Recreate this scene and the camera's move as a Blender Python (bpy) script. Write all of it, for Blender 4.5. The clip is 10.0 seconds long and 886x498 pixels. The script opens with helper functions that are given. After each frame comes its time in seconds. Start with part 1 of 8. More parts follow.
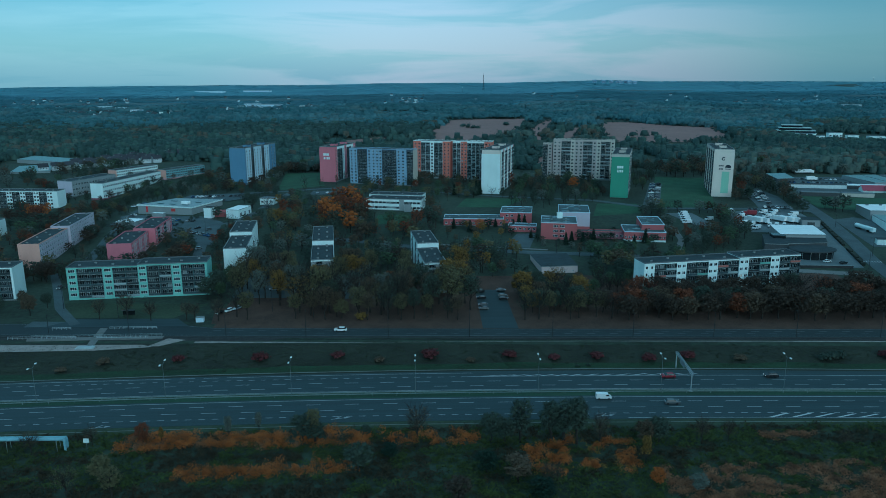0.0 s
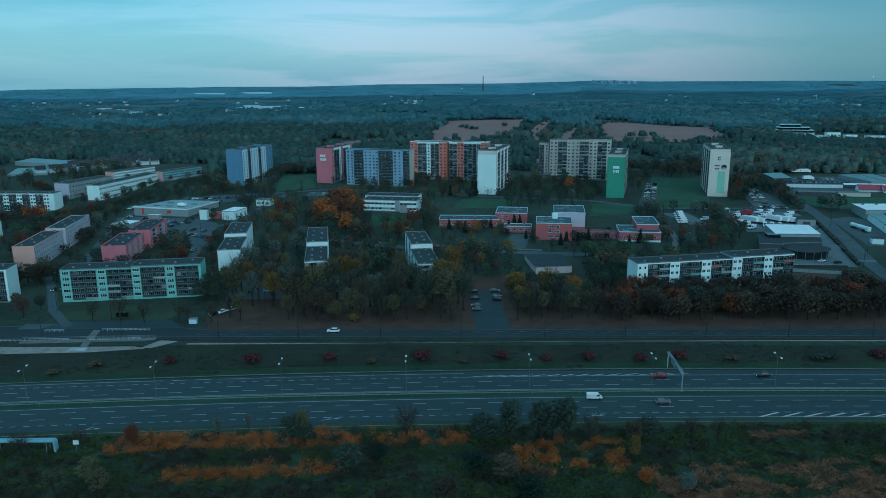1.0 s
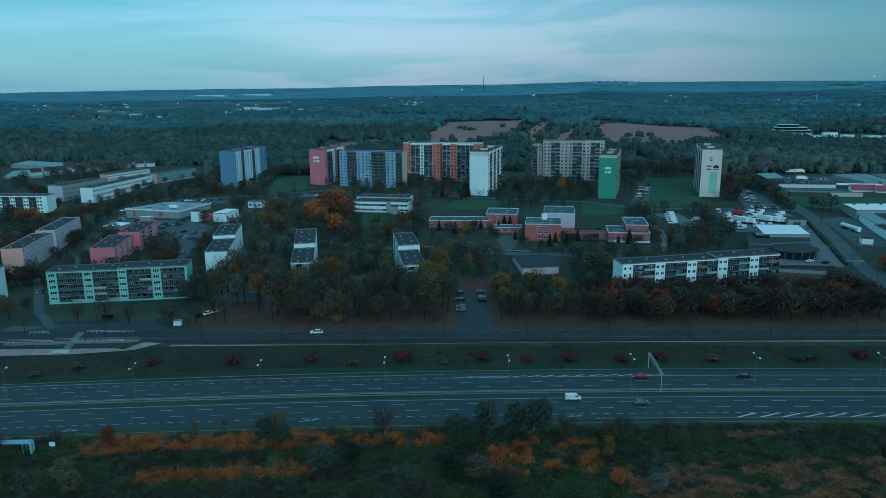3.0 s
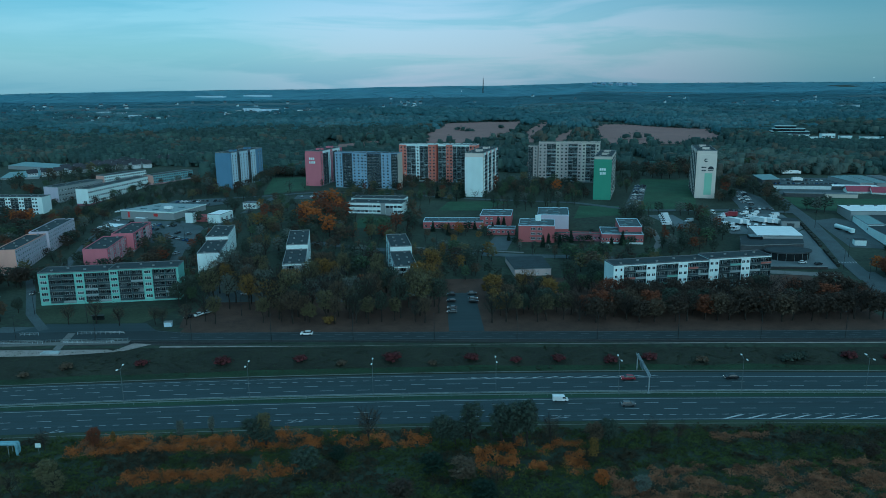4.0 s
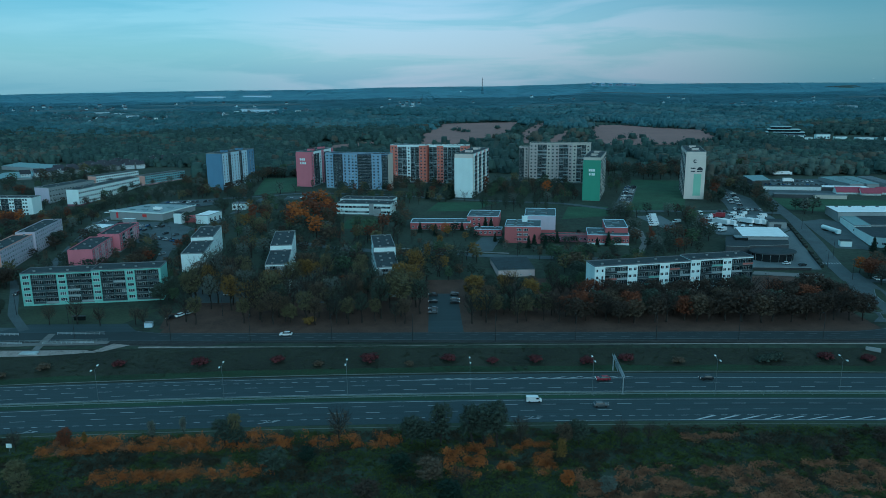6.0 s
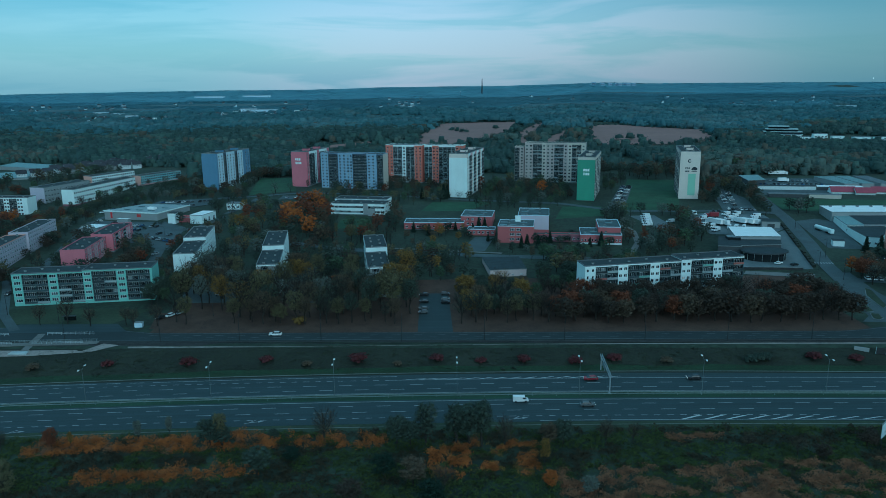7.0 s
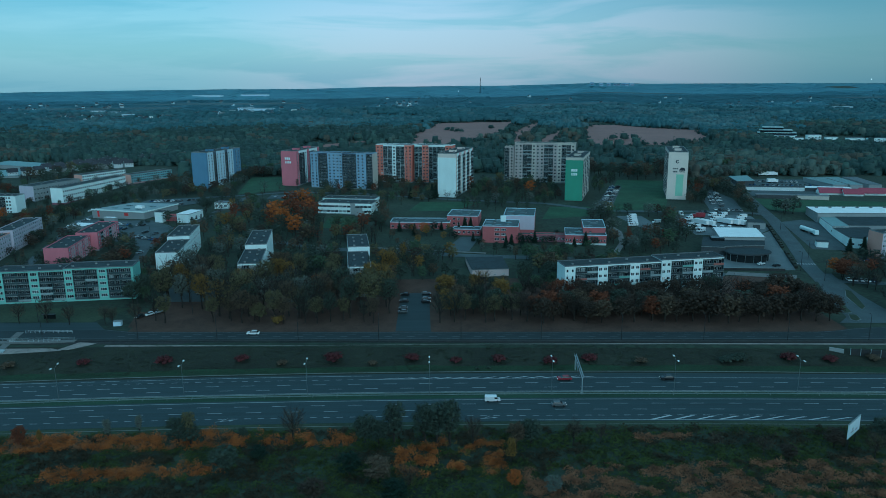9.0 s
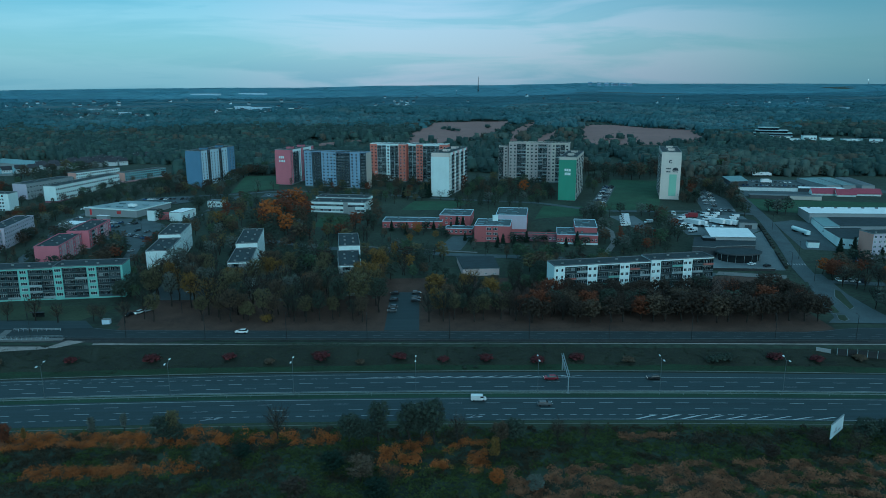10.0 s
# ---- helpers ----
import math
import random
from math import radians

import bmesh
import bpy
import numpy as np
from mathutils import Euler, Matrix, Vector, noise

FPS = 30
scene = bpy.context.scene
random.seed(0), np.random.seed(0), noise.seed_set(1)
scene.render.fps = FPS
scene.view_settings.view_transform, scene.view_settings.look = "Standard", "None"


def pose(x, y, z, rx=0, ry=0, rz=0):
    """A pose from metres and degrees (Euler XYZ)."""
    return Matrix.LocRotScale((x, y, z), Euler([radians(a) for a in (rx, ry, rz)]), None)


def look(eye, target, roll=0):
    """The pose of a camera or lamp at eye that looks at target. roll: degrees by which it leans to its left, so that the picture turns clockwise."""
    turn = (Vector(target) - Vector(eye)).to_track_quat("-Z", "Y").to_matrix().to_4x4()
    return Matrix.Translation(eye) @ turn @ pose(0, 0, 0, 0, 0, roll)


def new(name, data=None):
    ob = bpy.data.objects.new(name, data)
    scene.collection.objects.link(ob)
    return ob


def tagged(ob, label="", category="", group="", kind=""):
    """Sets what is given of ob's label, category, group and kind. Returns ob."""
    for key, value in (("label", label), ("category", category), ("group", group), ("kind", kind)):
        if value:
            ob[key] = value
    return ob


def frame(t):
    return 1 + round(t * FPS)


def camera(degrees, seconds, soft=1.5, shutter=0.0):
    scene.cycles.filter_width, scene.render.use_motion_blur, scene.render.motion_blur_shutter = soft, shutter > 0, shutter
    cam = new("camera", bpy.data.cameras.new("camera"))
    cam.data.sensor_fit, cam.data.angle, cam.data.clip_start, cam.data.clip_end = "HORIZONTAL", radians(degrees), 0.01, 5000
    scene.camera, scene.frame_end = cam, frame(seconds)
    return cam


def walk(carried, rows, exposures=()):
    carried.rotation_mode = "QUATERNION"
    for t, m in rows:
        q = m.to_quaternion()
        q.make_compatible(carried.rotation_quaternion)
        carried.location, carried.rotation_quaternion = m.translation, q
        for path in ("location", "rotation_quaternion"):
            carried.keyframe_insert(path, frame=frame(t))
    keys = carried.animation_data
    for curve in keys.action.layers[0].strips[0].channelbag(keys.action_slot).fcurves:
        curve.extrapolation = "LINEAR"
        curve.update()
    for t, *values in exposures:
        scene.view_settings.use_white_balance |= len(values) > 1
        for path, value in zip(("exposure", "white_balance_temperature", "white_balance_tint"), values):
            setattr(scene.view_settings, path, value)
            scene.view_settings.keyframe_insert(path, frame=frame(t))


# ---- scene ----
import collections

cam = camera(63.5, 10.0, soft=0.8)
METRES, EYE, TILT, LEAN, TURN = 41.5, 101.0, -1.3, 0.0, -0.9
ROWS = [
    (0.0, 0.0, 0.0, 0.0, -0.04, -11.9, 0.19),
    (0.5, 0.0399, -0.0021, -0.0007, -0.04, -11.86, 0.32),
    (1.0, 0.0828, -0.0048, -0.0008, -0.02, -11.83, 0.4),
    (1.5, 0.1283, -0.0073, -0.0007, 0.02, -11.81, 0.46),
    (2.0, 0.1743, -0.0096, -0.0002, 0.06, -11.79, 0.51),
    (2.5, 0.222, -0.0112, -0.0005, 0.10, -11.77, 0.56),
    (4.0, 0.3738, -0.0157, 0.0029, 0.17, -11.65, 0.59),
    (4.5, 0.4261, -0.0174, 0.0042, 0.18, -11.62, 0.57),
    (5.0, 0.4781, -0.0199, 0.0057, 0.19, -11.61, 0.54),
    (5.5, 0.531, -0.0222, 0.006, 0.21, -11.6, 0.55),
    (7.0, 0.6941, -0.0302, 0.0089, 0.27, -11.63, 0.61),
    (7.5, 0.7471, -0.0321, 0.0094, 0.27, -11.61, 0.6),
    (8.0, 0.802, -0.035, 0.0102, 0.28, -11.6, 0.56),
    (8.5, 0.8553, -0.0381, 0.0113, 0.28, -11.63, 0.51),
    (9.0, 0.9067, -0.0405, 0.011, 0.27, -11.66, 0.41),
    (9.5, 0.9546, -0.0422, 0.01, 0.22, -11.69, 0.31),
    (10.0, 0.9988, -0.0439, 0.0107, 0.16, -11.72, 0.21),
]
walk(cam, [(t, pose(0, 0, EYE, TILT, LEAN, TURN) @ pose(METRES * x, METRES * y, METRES * z, 90 + pitch, roll, yaw)) for t, x, y, z, yaw, pitch, roll in ROWS], exposures=[(0.0, -0.15, 4350, -21), (10.0, -0.15, 4350, -21)])

# ---- world, sun, exposure ----
world = bpy.data.worlds.new("sky")
scene.world = world
world.use_nodes = True
wn, wl = world.node_tree.nodes, world.node_tree.links
wn.clear()


def wnode(kind, **sets):
    n = wn.new(kind)
    for k, v in sets.items():
        if k in n.inputs:
            n.inputs[k].default_value = v
    return n


SUN_AZ, SUN_EL = 158.0, 24.0   # compass bearing from +y, clockwise; low behind the camera
sky = wn.new("ShaderNodeTexSky")
sky.sky_type = "NISHITA"
sky.sun_disc = False
sky.sun_elevation = radians(SUN_EL)
sky.sun_rotation = radians(SUN_AZ)
sky.air_density, sky.dust_density, sky.ozone_density = 1.0, 2.0, 1.0
coord = wn.new("ShaderNodeTexCoord")
stretch = wnode("ShaderNodeMapping")
stretch.inputs["Scale"].default_value = (1.9, 1.9, 17.0)
stretch.inputs["Rotation"].default_value = (0.0, radians(4.0), 0.0)
wl.new(coord.outputs["Generated"], stretch.inputs["Vector"])
cloud = wnode("ShaderNodeTexNoise", Scale=1.7, Detail=6.0, Roughness=0.52, Distortion=0.4)
wl.new(stretch.outputs["Vector"], cloud.inputs["Vector"])
cover = wn.new("ShaderNodeValToRGB")
cover.color_ramp.elements[0].position, cover.color_ramp.elements[1].position = 0.43, 0.55
cover.color_ramp.elements[0].color, cover.color_ramp.elements[1].color = (0, 0, 0, 1), (1, 1, 1, 1)
wl.new(cloud.outputs["Fac"], cover.inputs["Fac"])
split = wn.new("ShaderNodeSeparateXYZ")
wl.new(coord.outputs["Generated"], split.inputs["Vector"])
rise = wn.new("ShaderNodeValToRGB")   # overcast deck by height: pale low down, bluer above
els = rise.color_ramp.elements
els[0].position, els[0].color = 0.0, (0.25, 0.36, 0.395, 1)
els[1].position, els[1].color = 1.0, (0.475, 0.565, 0.605, 1)
e = els.new(0.035)
e.color = (0.275, 0.378, 0.388, 1)
e = els.new(0.075)
e.color = (0.236, 0.345, 0.376, 1)
e = els.new(0.098)
e.color = (0.165, 0.300, 0.338, 1)
e = els.new(0.130)
e.color = (0.150, 0.290, 0.328, 1)
wave = wn.new("ShaderNodeMath")   # the deck's edge is uneven
wave.operation = "MULTIPLY_ADD"
wave.inputs[1].default_value = 0.11
wl.new(cloud.outputs["Fac"], wave.inputs[0])
lower = wn.new("ShaderNodeMath")
lower.inputs[1].default_value = -0.055
wl.new(split.outputs["Z"], lower.inputs[0])
wl.new(lower.outputs[0], wave.inputs[2])
wl.new(wave.outputs[0], rise.inputs["Fac"])
pale = wn.new("ShaderNodeMix")
pale.data_type, pale.blend_type = "RGBA", "MIX"
wide_dir = wn.new("ShaderNodeVectorMath")   # the deck is brightest ahead, duller to both sides
wide_dir.operation = "DOT_PRODUCT"
wide_dir.inputs[1].default_value = (math.sin(radians(-4)), math.cos(radians(-4)), 0.0)
wl.new(coord.outputs["Generated"], wide_dir.inputs[0])
wide = wn.new("ShaderNodeMapRange")
wide.interpolation_type = "SMOOTHSTEP"
wide.inputs["From Min"].default_value, wide.inputs["From Max"].default_value = 0.78, 1.0
wide.inputs["To Min"].default_value, wide.inputs["To Max"].default_value = 0.25, 1.0
wl.new(wide_dir.outputs["Value"], wide.inputs["Value"])
lit_cover = wn.new("ShaderNodeMath")
lit_cover.operation = "MULTIPLY"
deck = wn.new("ShaderNodeMapRange")   # the pale streaks lie low over the land
deck.interpolation_type = "SMOOTHSTEP"
deck.inputs["From Min"].default_value, deck.inputs["From Max"].default_value = 0.075, 0.125
deck.inputs["To Min"].default_value, deck.inputs["To Max"].default_value = 1.0, 0.45
wl.new(split.outputs["Z"], deck.inputs["Value"])
low_cover = wn.new("ShaderNodeMath")
low_cover.operation = "MULTIPLY"
wl.new(cover.outputs["Color"], low_cover.inputs[0])
wl.new(deck.outputs[0], low_cover.inputs[1])
wl.new(low_cover.outputs[0], lit_cover.inputs[0])
wl.new(wide.outputs[0], lit_cover.inputs[1])
wl.new(lit_cover.outputs[0], pale.inputs["Factor"])
wl.new(rise.outputs["Color"], pale.inputs[6])
pale.inputs[7].default_value = (0.350, 0.428, 0.440, 1)
glow_dir = wn.new("ShaderNodeVectorMath")
glow_dir.operation = "DOT_PRODUCT"
glow_dir.inputs[1].default_value = Vector((math.sin(radians(5)), math.cos(radians(5)), 0.05)).normalized()
wl.new(coord.outputs["Generated"], glow_dir.inputs[0])
glow = wn.new("ShaderNodeMapRange")
glow.interpolation_type = "SMOOTHSTEP"
glow.inputs["From Min"].default_value, glow.inputs["From Max"].default_value = 0.91, 1.0
glow.inputs["To Min"].default_value, glow.inputs["To Max"].default_value = 0.0, 1.0
wl.new(glow_dir.outputs["Value"], glow.inputs["Value"])
rosy = wn.new("ShaderNodeMix")
rosy.data_type, rosy.blend_type = "RGBA", "MIX"
rosy.inputs[7].default_value = (0.59, 0.455, 0.49, 1)
half = wn.new("ShaderNodeMath")
half.operation = "MULTIPLY_ADD"
half.inputs[1].default_value, half.inputs[2].default_value = 0.50, 0.28
wl.new(low_cover.outputs[0], half.inputs[0])
both = wn.new("ShaderNodeMath")
both.operation = "MULTIPLY"
wl.new(half.outputs[0], both.inputs[0])
wl.new(glow.outputs[0], both.inputs[1])
wl.new(both.outputs[0], rosy.inputs["Factor"])
wl.new(pale.outputs[2], rosy.inputs[6])
thin = wn.new("ShaderNodeMix")   # a little of the clear sky shows through
thin.data_type, thin.blend_type = "RGBA", "ADD"
thin.inputs["Factor"].default_value = 0.05
wl.new(rosy.outputs[2], thin.inputs[6])
wl.new(sky.outputs["Color"], thin.inputs[7])
back = wnode("ShaderNodeBackground", Strength=0.97)
fade = wn.new("ShaderNodeMapRange")   # the sky dulls towards the east
fade.interpolation_type = "SMOOTHSTEP"
fade.inputs["From Min"].default_value, fade.inputs["From Max"].default_value = -0.1, 0.62
fade.inputs["To Min"].default_value, fade.inputs["To Max"].default_value = 0.97, 0.67
wl.new(split.outputs["X"], fade.inputs["Value"])
dull = wn.new("ShaderNodeMix")
dull.data_type, dull.blend_type = "RGBA", "MULTIPLY"
dull.inputs["Factor"].default_value = 1.0
wl.new(thin.outputs[2], dull.inputs[6])
wl.new(fade.outputs[0], dull.inputs[7])
wl.new(dull.outputs[2], back.inputs["Color"])
wout = wn.new("ShaderNodeOutputWorld")
wl.new(back.outputs["Background"], wout.inputs["Surface"])

sun_data = bpy.data.lights.new("sun", "SUN")
sun_data.energy, sun_data.angle, sun_data.color = 0.6, radians(40), (0.95, 0.98, 1.0)
sun = new("sun", sun_data)
sun.matrix_world = look((0, 0, 300), (-math.sin(radians(SUN_AZ)) * 400, -math.cos(radians(SUN_AZ)) * 400, 300 - 400 * math.tan(radians(SUN_EL))))

# ---- materials ----
MATS = {}


def mat(name, color, rough=0.8, metal=0.0, var=0.25, scale=0.6, fine=6.0, bump=0.2, rand=0.0, dark=None, coord_kind="Object", emit=None, spec=0.4, streak=0.0):
    """Surface with variation at two scales, fine relief and, where asked, a per-piece change of tone."""
    if name in MATS:
        return MATS[name]
    m = bpy.data.materials.new(name)
    m.use_nodes = True
    n, l = m.node_tree.nodes, m.node_tree.links
    b = n["Principled BSDF"]
    b.inputs["Roughness"].default_value = rough
    b.inputs["Metallic"].default_value = metal
    b.inputs["Specular IOR Level"].default_value = spec
    tc = n.new("ShaderNodeTexCoord")
    big = n.new("ShaderNodeTexNoise")
    big.inputs["Scale"].default_value, big.inputs["Detail"].default_value = scale, 4.0
    small = n.new("ShaderNodeTexNoise")
    small.inputs["Scale"].default_value, small.inputs["Detail"].default_value = fine, 3.0
    l.new(tc.outputs[coord_kind], big.inputs["Vector"])
    l.new(tc.outputs[coord_kind], small.inputs["Vector"])
    if streak:
        mp = n.new("ShaderNodeMapping")
        mp.inputs["Scale"].default_value = streak if isinstance(streak, tuple) else (1.0, 1.0, streak)
        l.new(tc.outputs[coord_kind], mp.inputs["Vector"])
        l.new(mp.outputs["Vector"], big.inputs["Vector"])
    add = n.new("ShaderNodeMath")
    add.operation = "ADD"
    l.new(big.outputs["Fac"], add.inputs[0])
    l.new(small.outputs["Fac"], add.inputs[1])
    last = add
    if rand:
        oi = n.new("ShaderNodeObjectInfo")
        mul = n.new("ShaderNodeMath")
        mul.operation = "MULTIPLY_ADD"
        mul.inputs[1].default_value, mul.inputs[2].default_value = rand, -rand / 2
        l.new(oi.outputs["Random"], mul.inputs[0])
        a2 = n.new("ShaderNodeMath")
        a2.operation = "ADD"
        l.new(add.outputs[0], a2.inputs[0])
        l.new(mul.outputs[0], a2.inputs[1])
        last = a2
    ramp = n.new("ShaderNodeMapRange")
    ramp.inputs["From Min"].default_value, ramp.inputs["From Max"].default_value = 0.65, 1.35
    l.new(last.outputs[0], ramp.inputs["Value"])
    mix = n.new("ShaderNodeMix")
    mix.data_type = "RGBA"
    lo = dark or tuple(c * (1 - var) for c in color)
    hi = tuple(min(1.0, c * (1 + var * 0.6)) for c in color)
    mix.inputs[6].default_value, mix.inputs[7].default_value = (*lo, 1), (*hi, 1)
    l.new(ramp.outputs[0], mix.inputs["Factor"])
    l.new(mix.outputs[2], b.inputs["Base Color"])
    if bump:
        bp = n.new("ShaderNodeBump")
        bp.inputs["Strength"].default_value, bp.inputs["Distance"].default_value = bump, 0.05
        l.new(small.outputs["Fac"], bp.inputs["Height"])
        l.new(bp.outputs["Normal"], b.inputs["Normal"])
    if emit:
        b.inputs["Emission Color"].default_value = (*emit[:3], 1)
        b.inputs["Emission Strength"].default_value = emit[3]
    MATS[name] = m
    return m


def leaf_mat(name, color, var=0.35, lump=0.45):
    """Foliage: tone changes from leaf clump to leaf clump and from tree to tree."""
    if name in MATS:
        return MATS[name]
    m = bpy.data.materials.new(name)
    m.use_nodes = True
    n, l = m.node_tree.nodes, m.node_tree.links
    b = n["Principled BSDF"]
    b.inputs["Roughness"].default_value = 0.75
    b.inputs["Specular IOR Level"].default_value = 0.25
    geo = n.new("ShaderNodeNewGeometry")
    oi = n.new("ShaderNodeObjectInfo")
    add = n.new("ShaderNodeMath")
    add.operation = "MULTIPLY_ADD"
    add.inputs[1].default_value = 0.10
    l.new(geo.outputs["Random Per Island"], add.inputs[0])
    sc = n.new("ShaderNodeMath")
    sc.operation = "MULTIPLY"
    sc.inputs[1].default_value = 0.2
    l.new(oi.outputs["Random"], sc.inputs[0])
    l.new(sc.outputs[0], add.inputs[2])
    tc = n.new("ShaderNodeTexCoord")
    lumps = n.new("ShaderNodeTexNoise")
    lumps.inputs["Scale"].default_value, lumps.inputs["Detail"].default_value = lump, 3.0
    l.new(tc.outputs["Object"], lumps.inputs["Vector"])
    wide_ = n.new("ShaderNodeMapRange")
    wide_.inputs["From Min"].default_value, wide_.inputs["From Max"].default_value = 0.34, 0.66
    wide_.inputs["To Min"].default_value, wide_.inputs["To Max"].default_value = 0.0, 0.55
    l.new(lumps.outputs["Fac"], wide_.inputs["Value"])
    last = n.new("ShaderNodeMath")
    l.new(add.outputs[0], last.inputs[0])
    l.new(wide_.outputs[0], last.inputs[1])
    ramp = n.new("ShaderNodeValToRGB")
    r = ramp.color_ramp.elements
    r[0].color = (*[c * (1 - var) for c in color], 1)
    r[1].color = (*[min(1, c * (1 + var)) for c in color], 1)
    mid = r.new(0.5)
    mid.color = (color[0] * 1.05, color[1], color[2] * 0.9, 1)
    l.new(last.outputs[0], ramp.inputs["Fac"])
    l.new(ramp.outputs["Color"], b.inputs["Base Color"])
    tr = n.new("ShaderNodeBsdfTranslucent")
    l.new(ramp.outputs["Color"], tr.inputs["Color"])
    ms = n.new("ShaderNodeMixShader")
    ms.inputs["Fac"].default_value = 0.2
    l.new(b.outputs[0], ms.inputs[1])
    l.new(tr.outputs[0], ms.inputs[2])
    l.new(ms.outputs[0], n["Material Output"].inputs["Surface"])
    MATS[name] = m
    return m


def glass_mat(name="window_glass", lit=False):
    """Panes: glossy, dark rooms behind most of them, pale curtains behind some."""
    if name in MATS:
        return MATS[name]
    m = bpy.data.materials.new(name)
    m.use_nodes = True
    n, l = m.node_tree.nodes, m.node_tree.links
    b = n["Principled BSDF"]
    b.inputs["Roughness"].default_value = 0.08
    b.inputs["Specular IOR Level"].default_value = 0.25
    oi = n.new("ShaderNodeObjectInfo")
    ramp = n.new("ShaderNodeValToRGB")
    ramp.color_ramp.interpolation = "CONSTANT"
    r = ramp.color_ramp.elements
    r[0].color = (0.010, 0.014, 0.018, 1)
    r[1].position, r[1].color = 0.55, (0.028, 0.036, 0.044, 1)
    x = r.new(0.87)
    x.color = (0.09, 0.105, 0.115, 1)
    x = r.new(0.965)
    x.color = (0.24, 0.27, 0.28, 1)
    l.new(oi.outputs["Random"], ramp.inputs["Fac"])
    l.new(ramp.outputs["Color"], b.inputs["Base Color"])
    if lit:
        b.inputs["Emission Color"].default_value = (1.0, 0.92, 0.80, 1)
        b.inputs["Emission Strength"].default_value = 0.4
    MATS[name] = m
    return m


ASPHALT = mat("asphalt", (0.034, 0.048, 0.053), 0.78, var=0.32, scale=0.55, fine=2.2, bump=0.15, streak=(0.02, 1.0, 1.0))
ASPHALT_OLD = mat("worn_asphalt", (0.080, 0.096, 0.102), 0.88, var=0.35, scale=0.12, fine=1.6, bump=0.2)
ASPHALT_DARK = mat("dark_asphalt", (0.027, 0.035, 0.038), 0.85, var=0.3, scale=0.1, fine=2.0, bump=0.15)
YARD = mat("pale_yard_asphalt", (0.135, 0.155, 0.162), 0.88, var=0.3, scale=0.12, fine=1.6, bump=0.2)
PAVING = mat("concrete_paving", (0.17, 0.168, 0.16), 0.9, var=0.3, scale=0.25, fine=3.0)
CONCRETE = mat("concrete", (0.235, 0.25, 0.25), 0.9, var=0.3, scale=0.4, fine=4.0)
PALE_EARTH = mat("pale_crushed_stone", (0.30, 0.262, 0.238), 0.95, var=0.35, scale=0.3, fine=3.0, bump=0.5)
BALLAST = mat("dark_ballast", (0.042, 0.040, 0.038), 0.95, var=0.5, scale=0.5, fine=5.0, bump=0.6)
PAINT_LINE = mat("road_paint", (0.34, 0.35, 0.35), 0.7, var=0.4, scale=0.8, fine=5.0, bump=0.1)
PAINT_WORN = mat("worn_road_paint", (0.17, 0.18, 0.18), 0.8, var=0.5, scale=0.8, fine=5.0, bump=0.1)
GRASS = mat("grass", (0.044, 0.057, 0.030), 0.95, var=0.5, scale=0.06, fine=0.9, bump=0.8)
GRASS_LAWN = mat("lawn", (0.044, 0.084, 0.041), 0.95, var=0.4, scale=0.1, fine=1.2, bump=0.6)
BANK = mat("dry_bank_grass", (0.026, 0.029, 0.018), 0.95, var=0.6, scale=0.06, fine=1.5, bump=0.8)
LITTER = mat("leaf_litter", (0.076, 0.046, 0.032), 0.95, var=0.5, scale=0.15, fine=1.8, bump=0.8)
FIELD = mat("ploughed_field", (0.240, 0.138, 0.118), 0.95, var=0.2, scale=0.012, fine=0.12, bump=0.4)
GROUND = mat("meadow_ground", (0.038, 0.050, 0.032), 0.95, var=0.6, scale=0.045, fine=0.5, bump=0.8)
ROOF = mat("bitumen_roof", (0.033, 0.042, 0.047), 0.9, var=0.45, scale=0.25, fine=3.0)
ROOF_PALE = mat("pale_roof_sheet", (0.88, 0.88, 0.86), 0.55, var=0.12, scale=0.2, fine=3.0)
ROOF_GREY = mat("grey_roof_sheet", (0.13, 0.14, 0.15), 0.6, var=0.25, scale=0.2, fine=3.0)
FRAME = mat("white_window_frame", (0.66, 0.70, 0.70), 0.5, var=0.15, rand=0.3)
GLASS = glass_mat()
GLASS_LIT = glass_mat("lit_window_glass", True)
METAL = mat("galvanised_steel", (0.27, 0.30, 0.30), 0.5, 0.4, var=0.2)
METAL_DARK = mat("dark_steel", (0.05, 0.052, 0.055), 0.55, 0.6, var=0.3)
SIGN_BLUE = mat("sign_sheet_back", (0.36, 0.38, 0.40), 0.5, 0.5, var=0.2)
BARK = mat("bark", (0.030, 0.026, 0.022), 0.95, var=0.5, scale=1.5, fine=8.0, bump=0.8)
RUBBER = mat("tyre_rubber", (0.02, 0.02, 0.02), 0.9)
CARGLASS = mat("car_glass", (0.015, 0.018, 0.02), 0.08, var=0.2)
LAMPHEAD = mat("lamp_head", (0.75, 0.76, 0.76), 0.35, var=0.1)


def plaster(name, color, var=0.10):
    return mat(name, color, 0.9, var=var, scale=0.22, fine=2.5, bump=0.12, streak=0.35)


